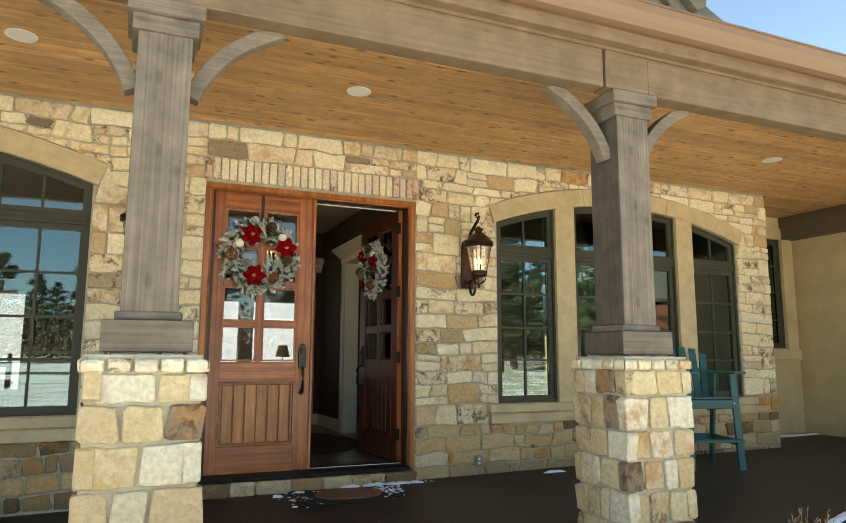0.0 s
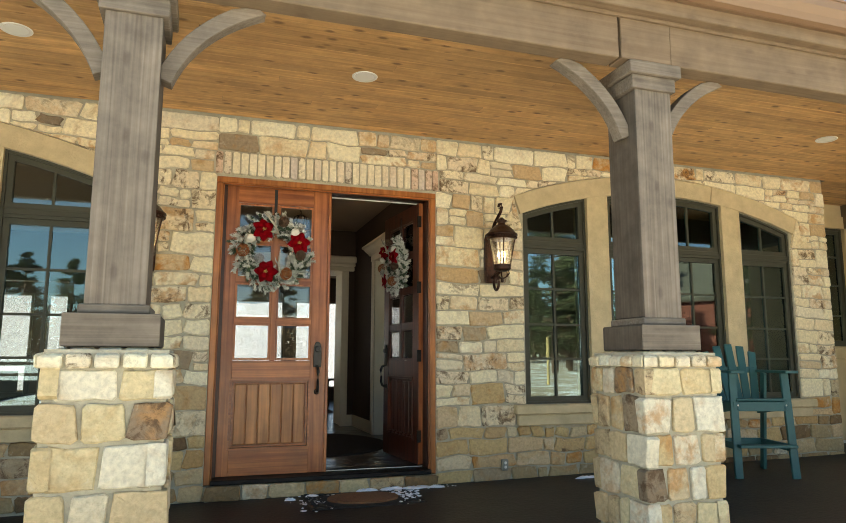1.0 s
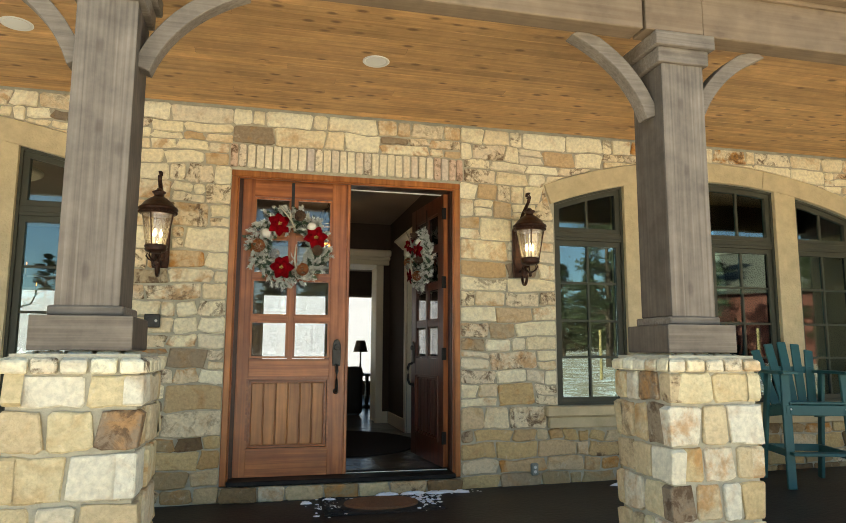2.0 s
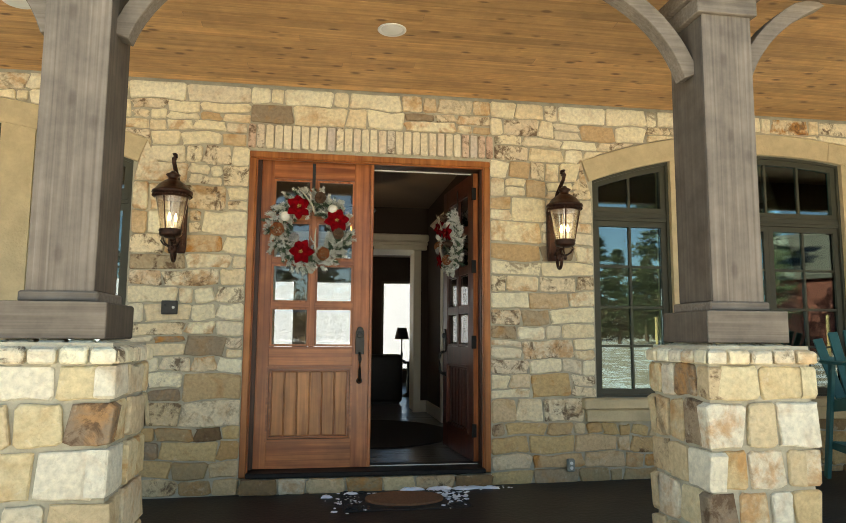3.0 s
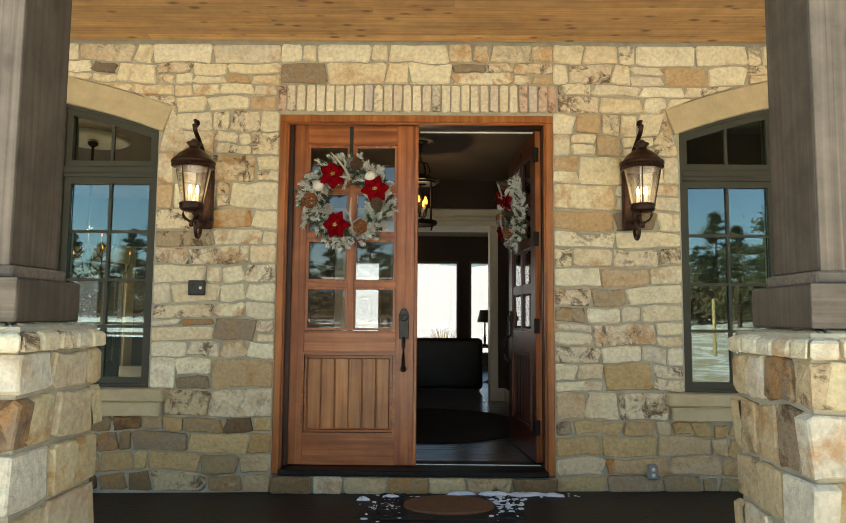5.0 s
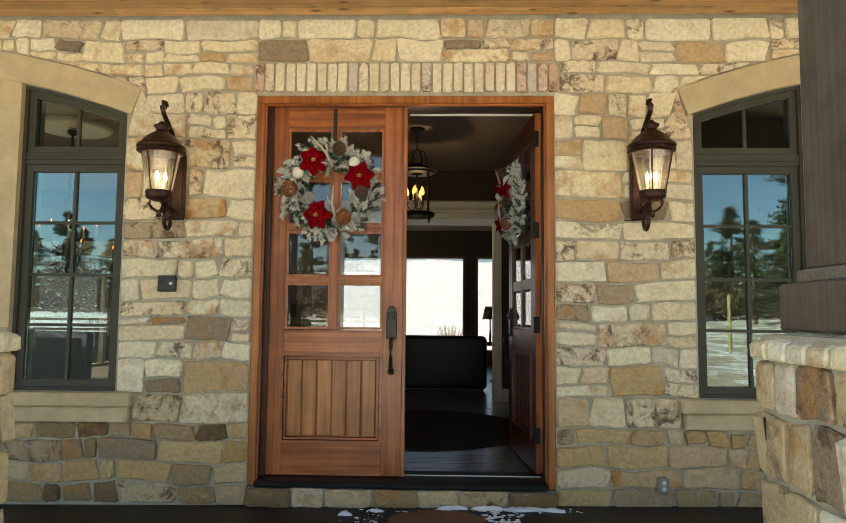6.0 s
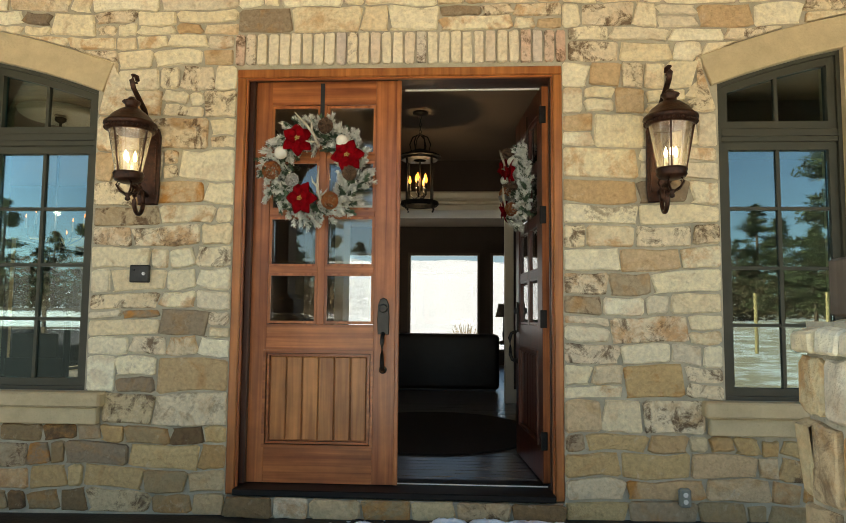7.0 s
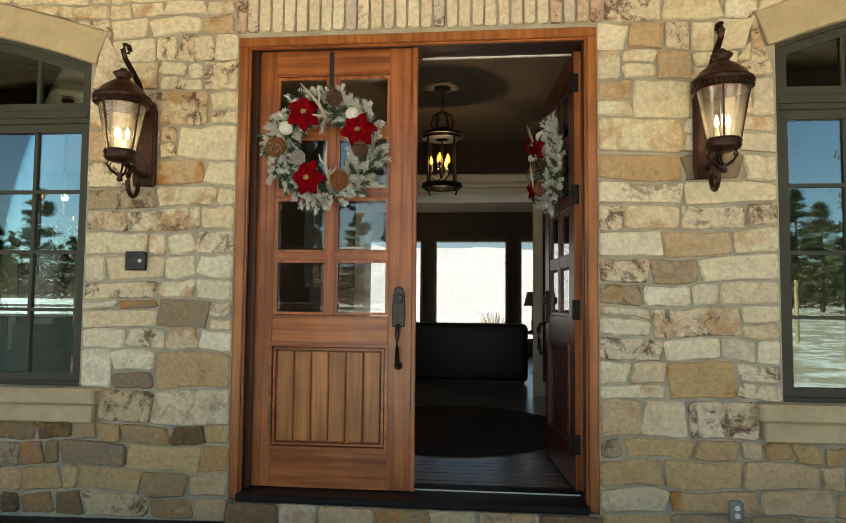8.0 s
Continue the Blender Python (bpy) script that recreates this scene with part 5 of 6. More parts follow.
# ---- teal bar-height chair ----
def bar_chair(at):
    c = thing("bar_chair", "teal painted slatted bar-height porch chair", "chair", at=at)

    def board(name, p, q, w, t, face=(0, -1, 0)):
        p, q = Vector(p), Vector(q)
        d = (q - p)
        ln = d.length
        d.normalize()
        nrm = Vector(face)
        sx = d.cross(nrm).normalized()
        nrm = sx.cross(d)
        m = Matrix((sx, nrm, d)).transposed().to_4x4()
        m.translation = p
        return part(name, moved(box(-w / 2, w / 2, -t / 2, t / 2, 0, ln, 0.004), m), TEAL, c)

    hw = 0.275
    for s in (-1, 1):
        board("front_leg", (s * hw, -0.26, 0.0), (s * (hw - 0.02), -0.20, 0.925), 0.075, 0.032)
        board("back_leg", (s * (hw - 0.01), 0.33, 0.0), (s * (hw - 0.03), 0.16, 0.925), 0.075, 0.032, (1, 0, 0))
        board("side_rail", (s * (hw - 0.045), -0.24, 0.645), (s * (hw - 0.045), 0.30, 0.575), 0.09, 0.025, (1, 0, 0))
        board("foot_side_rail", (s * (hw - 0.04), -0.23, 0.27), (s * (hw - 0.04), 0.28, 0.27), 0.06, 0.025, (1, 0, 0))
        arm = part("armrest", prism([(s * (hw - 0.075), -0.34), (s * (hw + 0.05), -0.34), (s * (hw + 0.07), -0.28), (s * (hw + 0.06), 0.05), (s * (hw + 0.02), 0.30), (s * (hw - 0.045), 0.30)], 0, 0.024, 0.003), TEAL, c)
        arm.matrix_basis = Matrix(((1, 0, 0, 0), (0, 0, 1, 0), (0, 1, 0, 0.927), (0, 0, 0, 1)))
        part("screw", moved(lathe([(0, 0.003), (0.008, 0.002), (0.009, 0)], 8), pose(s * (hw - 0.04), -0.248, 0.64, 90)), CANLENS, c)
    board("front_apron", (-hw + 0.0, -0.226, 0.63), (hw - 0.0, -0.226, 0.63), 0.085, 0.026)
    board("footrest", (-hw, -0.285, 0.285), (hw, -0.285, 0.285), 0.10, 0.026, (0, 0, 1))
    board("foot_rail", (-hw + 0.03, 0.27, 0.27), (hw - 0.03, 0.27, 0.27), 0.06, 0.025)
    for k in range(5):
        y = -0.21 + k * 0.095
        z = 0.69 - k * 0.014
        board("seat_slat", (-hw + 0.03, y, z), (hw - 0.03, y, z), 0.085, 0.02, (0, 0, 1))
    for k in range(5):
        u = (k - 2) / 2
        top = 1.20 - 0.075 * u * u
        board("back_slat", (u * 0.16, 0.19, 0.60), (u * 0.255, 0.40, top), 0.082, 0.018)
    board("back_rail", (-0.24, 0.34, 0.95), (0.24, 0.34, 0.95), 0.06, 0.024)
    board("back_rail", (-0.18, 0.225, 0.63), (0.18, 0.225, 0.63), 0.06, 0.024)
    return c


bar_chair(pose(3.86, -0.62, porch_z(3.9), 0, 0, -18) @ Matrix.Diagonal((0.93, 0.95, 1.0, 1.0)))


# ---- dry grass at the porch edge ----
def grass_tuft(at, seed):
    rng = random.Random(seed)
    bm = bmesh.new()
    for k in range(16):
        a, h = rng.uniform(0, 6.28), rng.uniform(0.14, 0.42)
        l = rng.uniform(0.02, 0.12)
        pts = [(0.05 * math.cos(a * 3), 0.05 * math.sin(a * 5), 0), (l * 0.4 * math.cos(a), l * 0.4 * math.sin(a), h * 0.6), (l * math.cos(a), l * math.sin(a), h)]
        tube(pts, [0.003, 0.0025, 0.001], 4, bm)
        for j in range(4):
            t = rng.uniform(0.6, 1)
            p = Vector(pts[1]).lerp(Vector(pts[2]), (t - 0.6) / 0.4)
            tube([p, p + Vector((rng.uniform(-0.02, 0.02), rng.uniform(-0.02, 0.02), 0.018))], [0.002, 0.0035], 4, bm)
    ob = part("dry_grass", bm, STRAW)
    ob.matrix_world = at
    tagged(ob, "tuft of dry brown grass at the porch edge", "grass", "dry grass tufts", "stuff")


for k, (x, y) in enumerate(((2.28, -2.9), (2.35, -3.0), (2.6, -3.05), (2.85, -2.95), (2.1, -3.1), (3.3, -3.0))):
    grass_tuft(pose(x, y, -0.12, 0, 0, 40 * k), 200 + k)


# ---- wreaths ----
def needle_fan(verts, faces, base, axis, length, rng, count=26, spread=0.026):
    """A flocked sprig: thin needles leaning out from a short stem."""
    axis = axis.normalized()
    s = axis.orthogonal().normalized()
    t = axis.cross(s)
    for k in range(count):
        f = (k + rng.random()) / count
        a = rng.uniform(0, 6.283)
        o = base + axis * (length * 0.85 * f)
        out = (math.cos(a) * s + math.sin(a) * t)
        tip = o + axis * length * rng.uniform(0.22, 0.40) + out * spread * rng.uniform(0.7, 1.2) * (1.1 - 0.55 * f)
        side = axis.cross(out).normalized() * 0.0040
        lift = out * 0.0026
        i = len(verts)
        verts += [o - side, o + side, tip + side * 0.5, tip - side * 0.5, o + lift, tip + lift]
        faces += [(i, i + 1, i + 2, i + 3), (i, i + 4, i + 5, i + 3), (i + 1, i + 4, i + 5, i + 2)]


def sprigs(name, n, rmin, rmax, tubr, lean, length, material, parent, seed, count=26):
    rng = random.Random(seed)
    verts, faces = [], []
    for k in range(n):
        a = 2 * math.pi * (k + rng.random()) / n
        phi = rng.uniform(-0.5, math.pi + 0.5)
        R = rng.uniform(rmin, rmax)
        e = Vector((math.cos(a), 0, math.sin(a)))
        tan = Vector((-math.sin(a), 0, math.cos(a)))
        out = math.cos(phi) * e + math.sin(phi) * Vector((0, -1, 0))
        base = e * R + Vector((0, -0.055, 0)) + out * tubr * rng.uniform(0.2, 0.7)
        ax = out * rng.uniform(0.5, 1.2) + tan * lean * rng.uniform(0.4, 1.5) + Vector((rng.uniform(-0.3, 0.3), rng.uniform(-0.3, 0.1), rng.uniform(-0.3, 0.3)))
        needle_fan(verts, faces, base, ax, length * rng.uniform(0.75, 1.25), rng, count)
    me = bpy.data.meshes.new(name)
    me.from_pydata([tuple(v) for v in verts], [], faces)
    me.update()
    me.materials.append(material)
    ob = new(name, me)
    ob.parent = parent
    return ob


def petal(w, l, curl, droop):
    bm = bmesh.new()
    rows = 6
    grid = []
    for i in range(rows + 1):
        t = i / rows
        half = w * (math.sin(math.pi * min(t * 0.92 + 0.06, 1)) ** 0.75) * (1 - 0.35 * t)
        z = l * t
        y = -curl * math.sin(math.pi * t * 0.8) + droop * t * t
        grid.append([bm.verts.new((u * half, y + 0.012 * u * u * (1 - t) - (0.004 if u == 0 else 0), z)) for u in (-1, -0.5, 0, 0.5, 1)])
    for p, q in zip(grid, grid[1:]):
        for j in range(4):
            bm.faces.new((p[j], p[j + 1], q[j + 1], q[j]))
    bm.normal_update()
    r = bmesh.ops.extrude_face_region(bm, geom=bm.faces[:])
    bmesh.ops.translate(bm, vec=(0, 0.0012, 0), verts=[v for v in r["geom"] if isinstance(v, bmesh.types.BMVert)])
    return bm


def poinsettia(parent, at, seed, size=0.105):
    rng = random.Random(seed)
    f = thing("poinsettia", "red velvet poinsettia", "flower")
    for key in ("category",):
        del f[key]
    f.parent = parent
    f.matrix_basis = at
    for k in range(6):
        p = part("petal", moved(petal(size * 0.47, size, 0.022, 0.03), pose(0, 0, 0, rng.uniform(-4, 10), k * 60 + rng.uniform(-8, 8), 0)), VELVET, f, smooth=True)
    for k in range(5):
        p = part("petal", moved(petal(size * 0.36, size * 0.70, 0.016, 0.0), pose(0, -0.012, 0, 22 + rng.uniform(-6, 6), k * 72 + 30, 0)), VELVET, f, smooth=True)
    bm = bmesh.new()
    for k in range(9):
        a = k * 2.4
        r = 0.0045 * math.sqrt(k)
        ball(0.0055, (r * 1.4 * math.cos(a), -0.028 - 0.004 * (k % 3), r * 1.4 * math.sin(a)), 6, bm)
    part("flower_center", bm, GOLD, f, "gold stamens")


def pine_cone(parent, at, material, size=0.05, name="pine_cone"):
    bm = bmesh.new()
    lathe([(0, -size * 0.9), (size * 0.35, -size * 0.8), (size * 0.42, 0), (size * 0.2, size * 0.8), (0, size * 0.9)], 10, bm)
    for i in range(9):
        z = -size * 0.85 + size * 1.75 * i / 8
        r = size * (0.62 if i < 6 else 0.62 - 0.15 * (i - 5)) * math.sin(math.pi * (0.22 + 0.72 * i / 9))
        for k in range(9):
            a = 2 * math.pi * (k + 0.5 * (i % 2)) / 9
            ca, sa = math.cos(a), math.sin(a)
            w = size * 0.17
            v = [bm.verts.new((r * 0.5 * ca - w * 0.5 * sa, r * 0.5 * sa + w * 0.5 * ca, z - 0.003)), bm.verts.new((r * 0.5 * ca + w * 0.5 * sa, r * 0.5 * sa - w * 0.5 * ca, z - 0.003)),
                 bm.verts.new((r * 1.15 * ca + w * sa, r * 1.15 * sa - w * ca, z + size * 0.12)), bm.verts.new((r * 1.3 * ca, r * 1.3 * sa, z + size * 0.20)), bm.verts.new((r * 1.15 * ca - w * sa, r * 1.15 * sa + w * ca, z + size * 0.12)),
                 bm.verts.new((r * 0.6 * ca, r * 0.6 * sa, z + size * 0.14))]
            bm.faces.new(v[:5])
            bm.faces.new((v[5], v[4], v[3]))
            bm.faces.new((v[5], v[3], v[2]))
    ob = part(name, bm, material, parent)
    ob.matrix_basis = at
    return ob


def twig_ball(parent, at, r=0.042, seed=1):
    rng = random.Random(seed)
    bm = bmesh.new()
    for k in range(26):
        m = Euler((rng.uniform(0, 6), rng.uniform(0, 6), rng.uniform(0, 6))).to_matrix()
        rr = r * rng.uniform(0.86, 1.03)
        d = rng.uniform(-0.4, 0.4) * r
        q = math.sqrt(max(rr * rr - d * d, 0))
        tube([m @ Vector((q * math.cos(t * 0.52), q * math.sin(t * 0.52), d)) for t in range(13)], 0.0022, 4, bm)
    ob = part("twig_ball", bm, TWIG, parent, "rust woven twig ball")
    ob.matrix_basis = at


def antler(parent, at, flip=1):
    bm = bmesh.new()
    tube([(0, 0, -0.09), (flip * 0.008, -0.01, -0.02), (flip * -0.004, -0.02, 0.05), (flip * -0.02, -0.025, 0.115)], [0.010, 0.009, 0.0075, 0.003], 8, bm)
    tube([(flip * 0.006, -0.012, -0.015), (flip * 0.03, -0.02, 0.02), (flip * 0.034, -0.025, 0.055)], [0.007, 0.006, 0.002], 7, bm)
    tube([(0, 0, -0.07), (flip * -0.03, -0.01, -0.055), (flip * -0.055, -0.012, -0.03)], [0.007, 0.0055, 0.002], 7, bm)
    ob = part("antler", bm, ANTLER, parent, "pale bone antler", smooth=True)
    ob.matrix_basis = at


def wreath(at):
    w = thing("wreath", "snow-flocked pine wreath with red poinsettias and pine cones", "wreath", "door wreaths", at=at)
    tor = [(0.27 * math.cos(2 * math.pi * k / 40), -0.05, 0.27 * math.sin(2 * math.pi * k / 40)) for k in range(41)]
    part("ring", tube(tor, 0.035, 8), PINE, w)
    sprigs("flocked_greenery", 250, 0.235, 0.325, 0.066, 0.8, 0.074, FLOCK, w, 11, 46)
    sprigs("green_fill", 190, 0.23, 0.33, 0.055, 0.9, 0.074, PINE, w, 12, 30)
    sprigs("flocked_fringe", 60, 0.33, 0.36, 0.04, 0.5, 0.062, FLOCK, w, 13, 30)
    for k, (x, z) in enumerate(((-0.105, 0.195), (0.245, 0.080), (-0.065, -0.215))):
        poinsettia(w, pose(x, -0.185, z, -6 + 6 * k, 17 * k, 8 - 10 * k), 50 + k, 0.117)
    for x, z in ((-0.220, 0.105), (0.205, 0.185)):
        ob = part("ball_ornament", ball(0.045, (0, 0, 0), 14), WHITEBALL, w, "cream ball ornament", smooth=True)
        ob.matrix_basis = pose(x, -0.17, z)
    pine_cone(w, pose(0.090, -0.190, 0.285, 70, 20, 10), CONE, 0.068)
    pine_cone(w, pose(0.262, -0.190, -0.045, 80, -30, 0), CONE, 0.066)
    pine_cone(w, pose(-0.135, -0.190, -0.090, 75, 30, 20), CONEFROST, 0.06)
    twig_ball(w, pose(-0.292, -0.150, -0.01), 0.064, 3)
    twig_ball(w, pose(0.127, -0.165, -0.228), 0.060, 4)
    antler(w, pose(-0.016, -0.205, 0.25, 0, -30, 0) @ Matrix.Scale(1.3, 4), 1)
    antler(w, pose(0.055, -0.205, -0.13, 0, -8, 0) @ Matrix.Scale(1.1, 4), -1)
    part("ribbon", box(0.012, 0.042, -0.006, -0.001, 0.22, 0.650), RIBBON, w, "black hanging ribbon")
    return w


WR = wreath(pose(-0.509, 0.114, 2.064) @ Matrix.Scale(0.86, 4))
copy_thing(WR, OPEN_LEAF @ pose(-LEAF_W / 2, -0.003, 2.085 - 0.202) @ Matrix.Scale(0.87, 4))


# ---- foyer ----
def pendant(at):
    p = thing("pendant_lantern", "lit black iron foyer lantern with candle bulbs", "pendant light", at=at)
    part("canopy", lathe([(0, 0), (0.065, -0.004), (0.06, -0.02), (0.02, -0.03), (0, -0.032)], 20), BLACKMETAL, p, smooth=True)
    ch = bmesh.new()
    for k in range(5):
        tube([(0.010 * math.cos(t * 0.7), 0.010 * math.sin(t * 0.7) * (k % 2), -0.045 - k * 0.03 + 0.017 * math.sin(t * 0.7)) if k % 2 == 0 else (0, 0.010 * math.cos(t * 0.7), -0.045 - k * 0.03 + 0.017 * math.sin(t * 0.7)) for t in range(10)], 0.003, 5, ch)
    part("chain", ch, BLACKMETAL, p)
    cr = bmesh.new()
    for k in range(6):
        a = 2 * math.pi * k / 6
        ca, sa = math.cos(a), math.sin(a)
        tube([(0.01 * ca, 0.01 * sa, -0.19), (0.06 * ca, 0.06 * sa, -0.21), (0.085 * ca, 0.085 * sa, -0.27), (0.07 * ca, 0.07 * sa, -0.33)], 0.006, 6, cr)
    part("crown", cr, BLACKMETAL, p, smooth=True)
    part("roof", lathe([(0.05, -0.315), (0.085, -0.335), (0.165, -0.365), (0.172, -0.38), (0.15, -0.385), (0.145, -0.40), (0.05, -0.402)], 20), BLACKMETAL, p)
    for k in range(4):
        a = math.pi / 4 + math.pi / 2 * k
        part("post", tube([(0.138 * math.cos(a), 0.138 * math.sin(a), -0.39), (0.138 * math.cos(a), 0.138 * math.sin(a), -0.74), (0.152 * math.cos(a), 0.152 * math.sin(a), -0.785), (0.140 * math.cos(a), 0.140 * math.sin(a), -0.81)], 0.009, 6), BLACKMETAL, p)
    part("base_ring", lathe([(0.128, -0.74), (0.15, -0.74), (0.156, -0.762), (0.142, -0.778), (0.128, -0.772), (0.128, -0.74)], 20), BLACKMETAL, p)
    part("stem", tube([(0, 0, -0.40), (0, 0, -0.70)], 0.008, 6), BLACKMETAL, p)
    for k in range(6):
        a, r, z = math.pi / 3 * k + 0.2, 0.082 if k % 2 else 0.045, 0.0 if k % 2 else 0.025
        ca, sa = math.cos(a), math.sin(a)
        arm = part("arm", tube([(0, 0, -0.69), (r * 0.5 * ca, r * 0.5 * sa, -0.722 + z), (r * ca, r * sa, -0.69 + z), (r * ca, r * sa, -0.65 + z)], 0.006, 6), BLACKMETAL, p)
        part("candle", lathe([(0, -0.65 + z), (0.016, -0.65 + z), (0.010, -0.64 + z), (0.010, -0.60 + z), (0, -0.60 + z)], 8, None, (r * ca, r * sa)), BLACKMETAL, arm)
        part("bulb", lathe([(0, -0.60 + z), (0.010, -0.588 + z), (0.013, -0.572 + z), (0.005, -0.54 + z), (0, -0.53 + z)], 8, None, (r * ca, r * sa)), CANDLE, arm, smooth=True)


pendant(pose(-0.005, 2.083, IN_CEIL) @ Matrix.Scale(1.12, 4))


def bulbs_light(name, at, watts):
    """The light of a lit lamp's candle bulbs."""
    d = bpy.data.lights.new(name, "POINT")
    d.energy, d.color, d.shadow_soft_size = watts, (1.0, 0.72, 0.45), 0.03
    new(name, d).location = at


bulbs_light("pendant_bulbs", (-0.005, 2.083, IN_CEIL - 0.63), 1.4)
rug = part("rug", oval(0.92, 1.06, 0.0, 0.012, 64), RUGMAT)
rug.matrix_world = pose(0.12, 2.08, IN_Z)
tagged(rug, "dark round rug on the foyer floor", "rug")


def soft_box(x0, x1, y0, y1, z0, z1, r):
    bm = box(x0, x1, y0, y1, z0, z1)
    bmesh.ops.bevel(bm, geom=bm.edges[:], offset=r, segments=4, affect="EDGES", profile=0.5)
    return bm


sofa = thing("sofa", "black leather sofa seen from behind", "sofa", at=pose(-0.16, 5.3, IN_Z))
part("back", soft_box(-1.05, 1.05, -0.14, 0.14, 0.01, 0.76, 0.07), LEATHER, sofa, smooth=True)
part("skirt", box(-1.0, 1.0, -0.12, 0.8, 0.0, 0.13), LEATHER, sofa)
part("seat", soft_box(-0.9, 0.9, 0.14, 0.85, 0.12, 0.45, 0.06), LEATHER, sofa, smooth=True)
for s in (-1, 1):
    part("armrest", soft_box(min(s * 0.88, s * 1.06), max(s * 0.88, s * 1.06), 0.141, 0.9, 0.10, 0.60, 0.07), LEATHER, sofa, smooth=True)
    for y in (-0.08, 0.8):
        part("leg", box(s * 0.95 - 0.03, s * 0.95 + 0.03, y - 0.03, y + 0.03, 0, 0.125), DARKWOOD, sofa)

side = thing("side_table", "small dark wooden side table beside the sofa", "side table", at=pose(1.16, 6.55, IN_Z))
part("tabletop", lathe([(0, 0.60), (0.24, 0.60), (0.25, 0.585), (0.24, 0.57), (0, 0.57)], 24), DARKWOOD, side)
part("pedestal", lathe([(0.0, 0.57), (0.035, 0.57), (0.025, 0.35), (0.045, 0.15), (0.03, 0.06), (0.16, 0.0), (0, 0)], 16), DARKWOOD, side)
tl = thing("table_lamp", "slim table lamp with a dark shade", "table lamp", at=pose(1.03, 6.50, IN_Z + 0.60) @ Matrix.Scale(1.08, 4))
part("base", lathe([(0, 0.0), (0.07, 0.0), (0.07, 0.015), (0.015, 0.03), (0.02, 0.12), (0.01, 0.2), (0.012, 0.40), (0, 0.40)], 16), BLACKMETAL, tl, smooth=True)
part("shade", lathe([(0.075, 0.55), (0.12, 0.36), (0.117, 0.36), (0.072, 0.55)], 20), LINEN, tl, smooth=True)


# ---- dining room behind the left windows ----
med = part("ceiling_medallion", lathe([(0.06, -0.02), (0.10, -0.045), (0.16, -0.03), (0.24, -0.05), (0.30, -0.035), (0.36, -0.055), (0.40, -0.03), (0.41, 0.0)], 40), CREAM, smooth=True)
med.matrix_world = pose(-3.36, 2.01, IN_CEIL) @ Matrix.Scale(0.88, 4)
tagged(med, "cream plaster ceiling medallion above the chandelier", "ceiling medallion")


def chandelier(at):
    c = thing("chandelier", "lit iron dining chandelier with candle bulbs", "chandelier", at=at)
    part("stem", lathe([(0, 0), (0.05, 0), (0.05, -0.02), (0.012, -0.04), (0.012, -0.75), (0.04, -0.81), (0.05, -0.91), (0.02, -1.01), (0, -1.03)], 14), BLACKMETAL, c, smooth=True)
    for k in range(8):
        a = 2 * math.pi * k / 8
        r = 0.42 if k % 2 else 0.28
        z = -0.92 if k % 2 else -0.78
        ca, sa = math.cos(a), math.sin(a)
        arm = part("arm", tube([(0.03 * ca, 0.03 * sa, z), (r * 0.5 * ca, r * 0.5 * sa, z - 0.09), (r * 0.9 * ca, r * 0.9 * sa, z - 0.05), (r * ca, r * sa, z + 0.02)], 0.007, 6), BLACKMETAL, c)
        part("candle", lathe([(0, z + 0.02), (0.010, z + 0.02), (0.010, z + 0.09), (0, z + 0.09)], 8, None, (r * ca, r * sa)), WINTRIM, arm)
        part("bulb", lathe([(0, z + 0.09), (0.006, z + 0.10), (0.003, z + 0.115), (0, z + 0.12)], 8, None, (r * ca, r * sa)), CANDLE, arm)


chandelier(pose(-3.36, 2.01, IN_CEIL - 0.05) @ Matrix.Diagonal((1.0, 1.0, 1.36, 1.0)))
bulbs_light("chandelier_bulbs", (-3.30, 1.93, IN_CEIL - 0.95), 0.9)


def dining_chair():
    c = thing("dining_chair", "dark wooden dining chair with turned finials", "chair", "dining chairs")
    for s in (-1, 1):
        part("back_post", lathe([(0, 0), (0.02, 0), (0.022, 0.45), (0.024, 0.94), (0.013, 0.95), (0.026, 0.975), (0.014, 0.99), (0.020, 1.005), (0, 1.02)], 10, None, (s * 0.235, 0.2)), DARKWOOD, c)
        part("leg", box(s * 0.21 - 0.02, s * 0.21 + 0.02, -0.22, -0.18, 0, 0.45, 0.003), DARKWOOD, c)
    part("seat", soft_box(-0.235, 0.235, -0.23, 0.23, 0.45, 0.51, 0.02), LEATHER, c)
    part("splat", box(-0.17, 0.17, 0.19, 0.215, 0.68, 0.855, 0.006), DARKWOOD, c)
    part("top_rail", box(-0.225, 0.225, 0.188, 0.214, 0.90, 0.94, 0.006), DARKWOOD, c)
    part("backrest", box(-0.215, 0.215, 0.188, 0.214, 0.50, 0.679, 0.004), DARKWOOD, c)
    return c


dc = dining_chair()
dc.matrix_basis = pose(-2.68, 0.98, IN_Z, 0, 0, 180)
for x in (-3.37, -4.06):
    copy_thing(dc, pose(x, 0.98, IN_Z, 0, 0, 180))


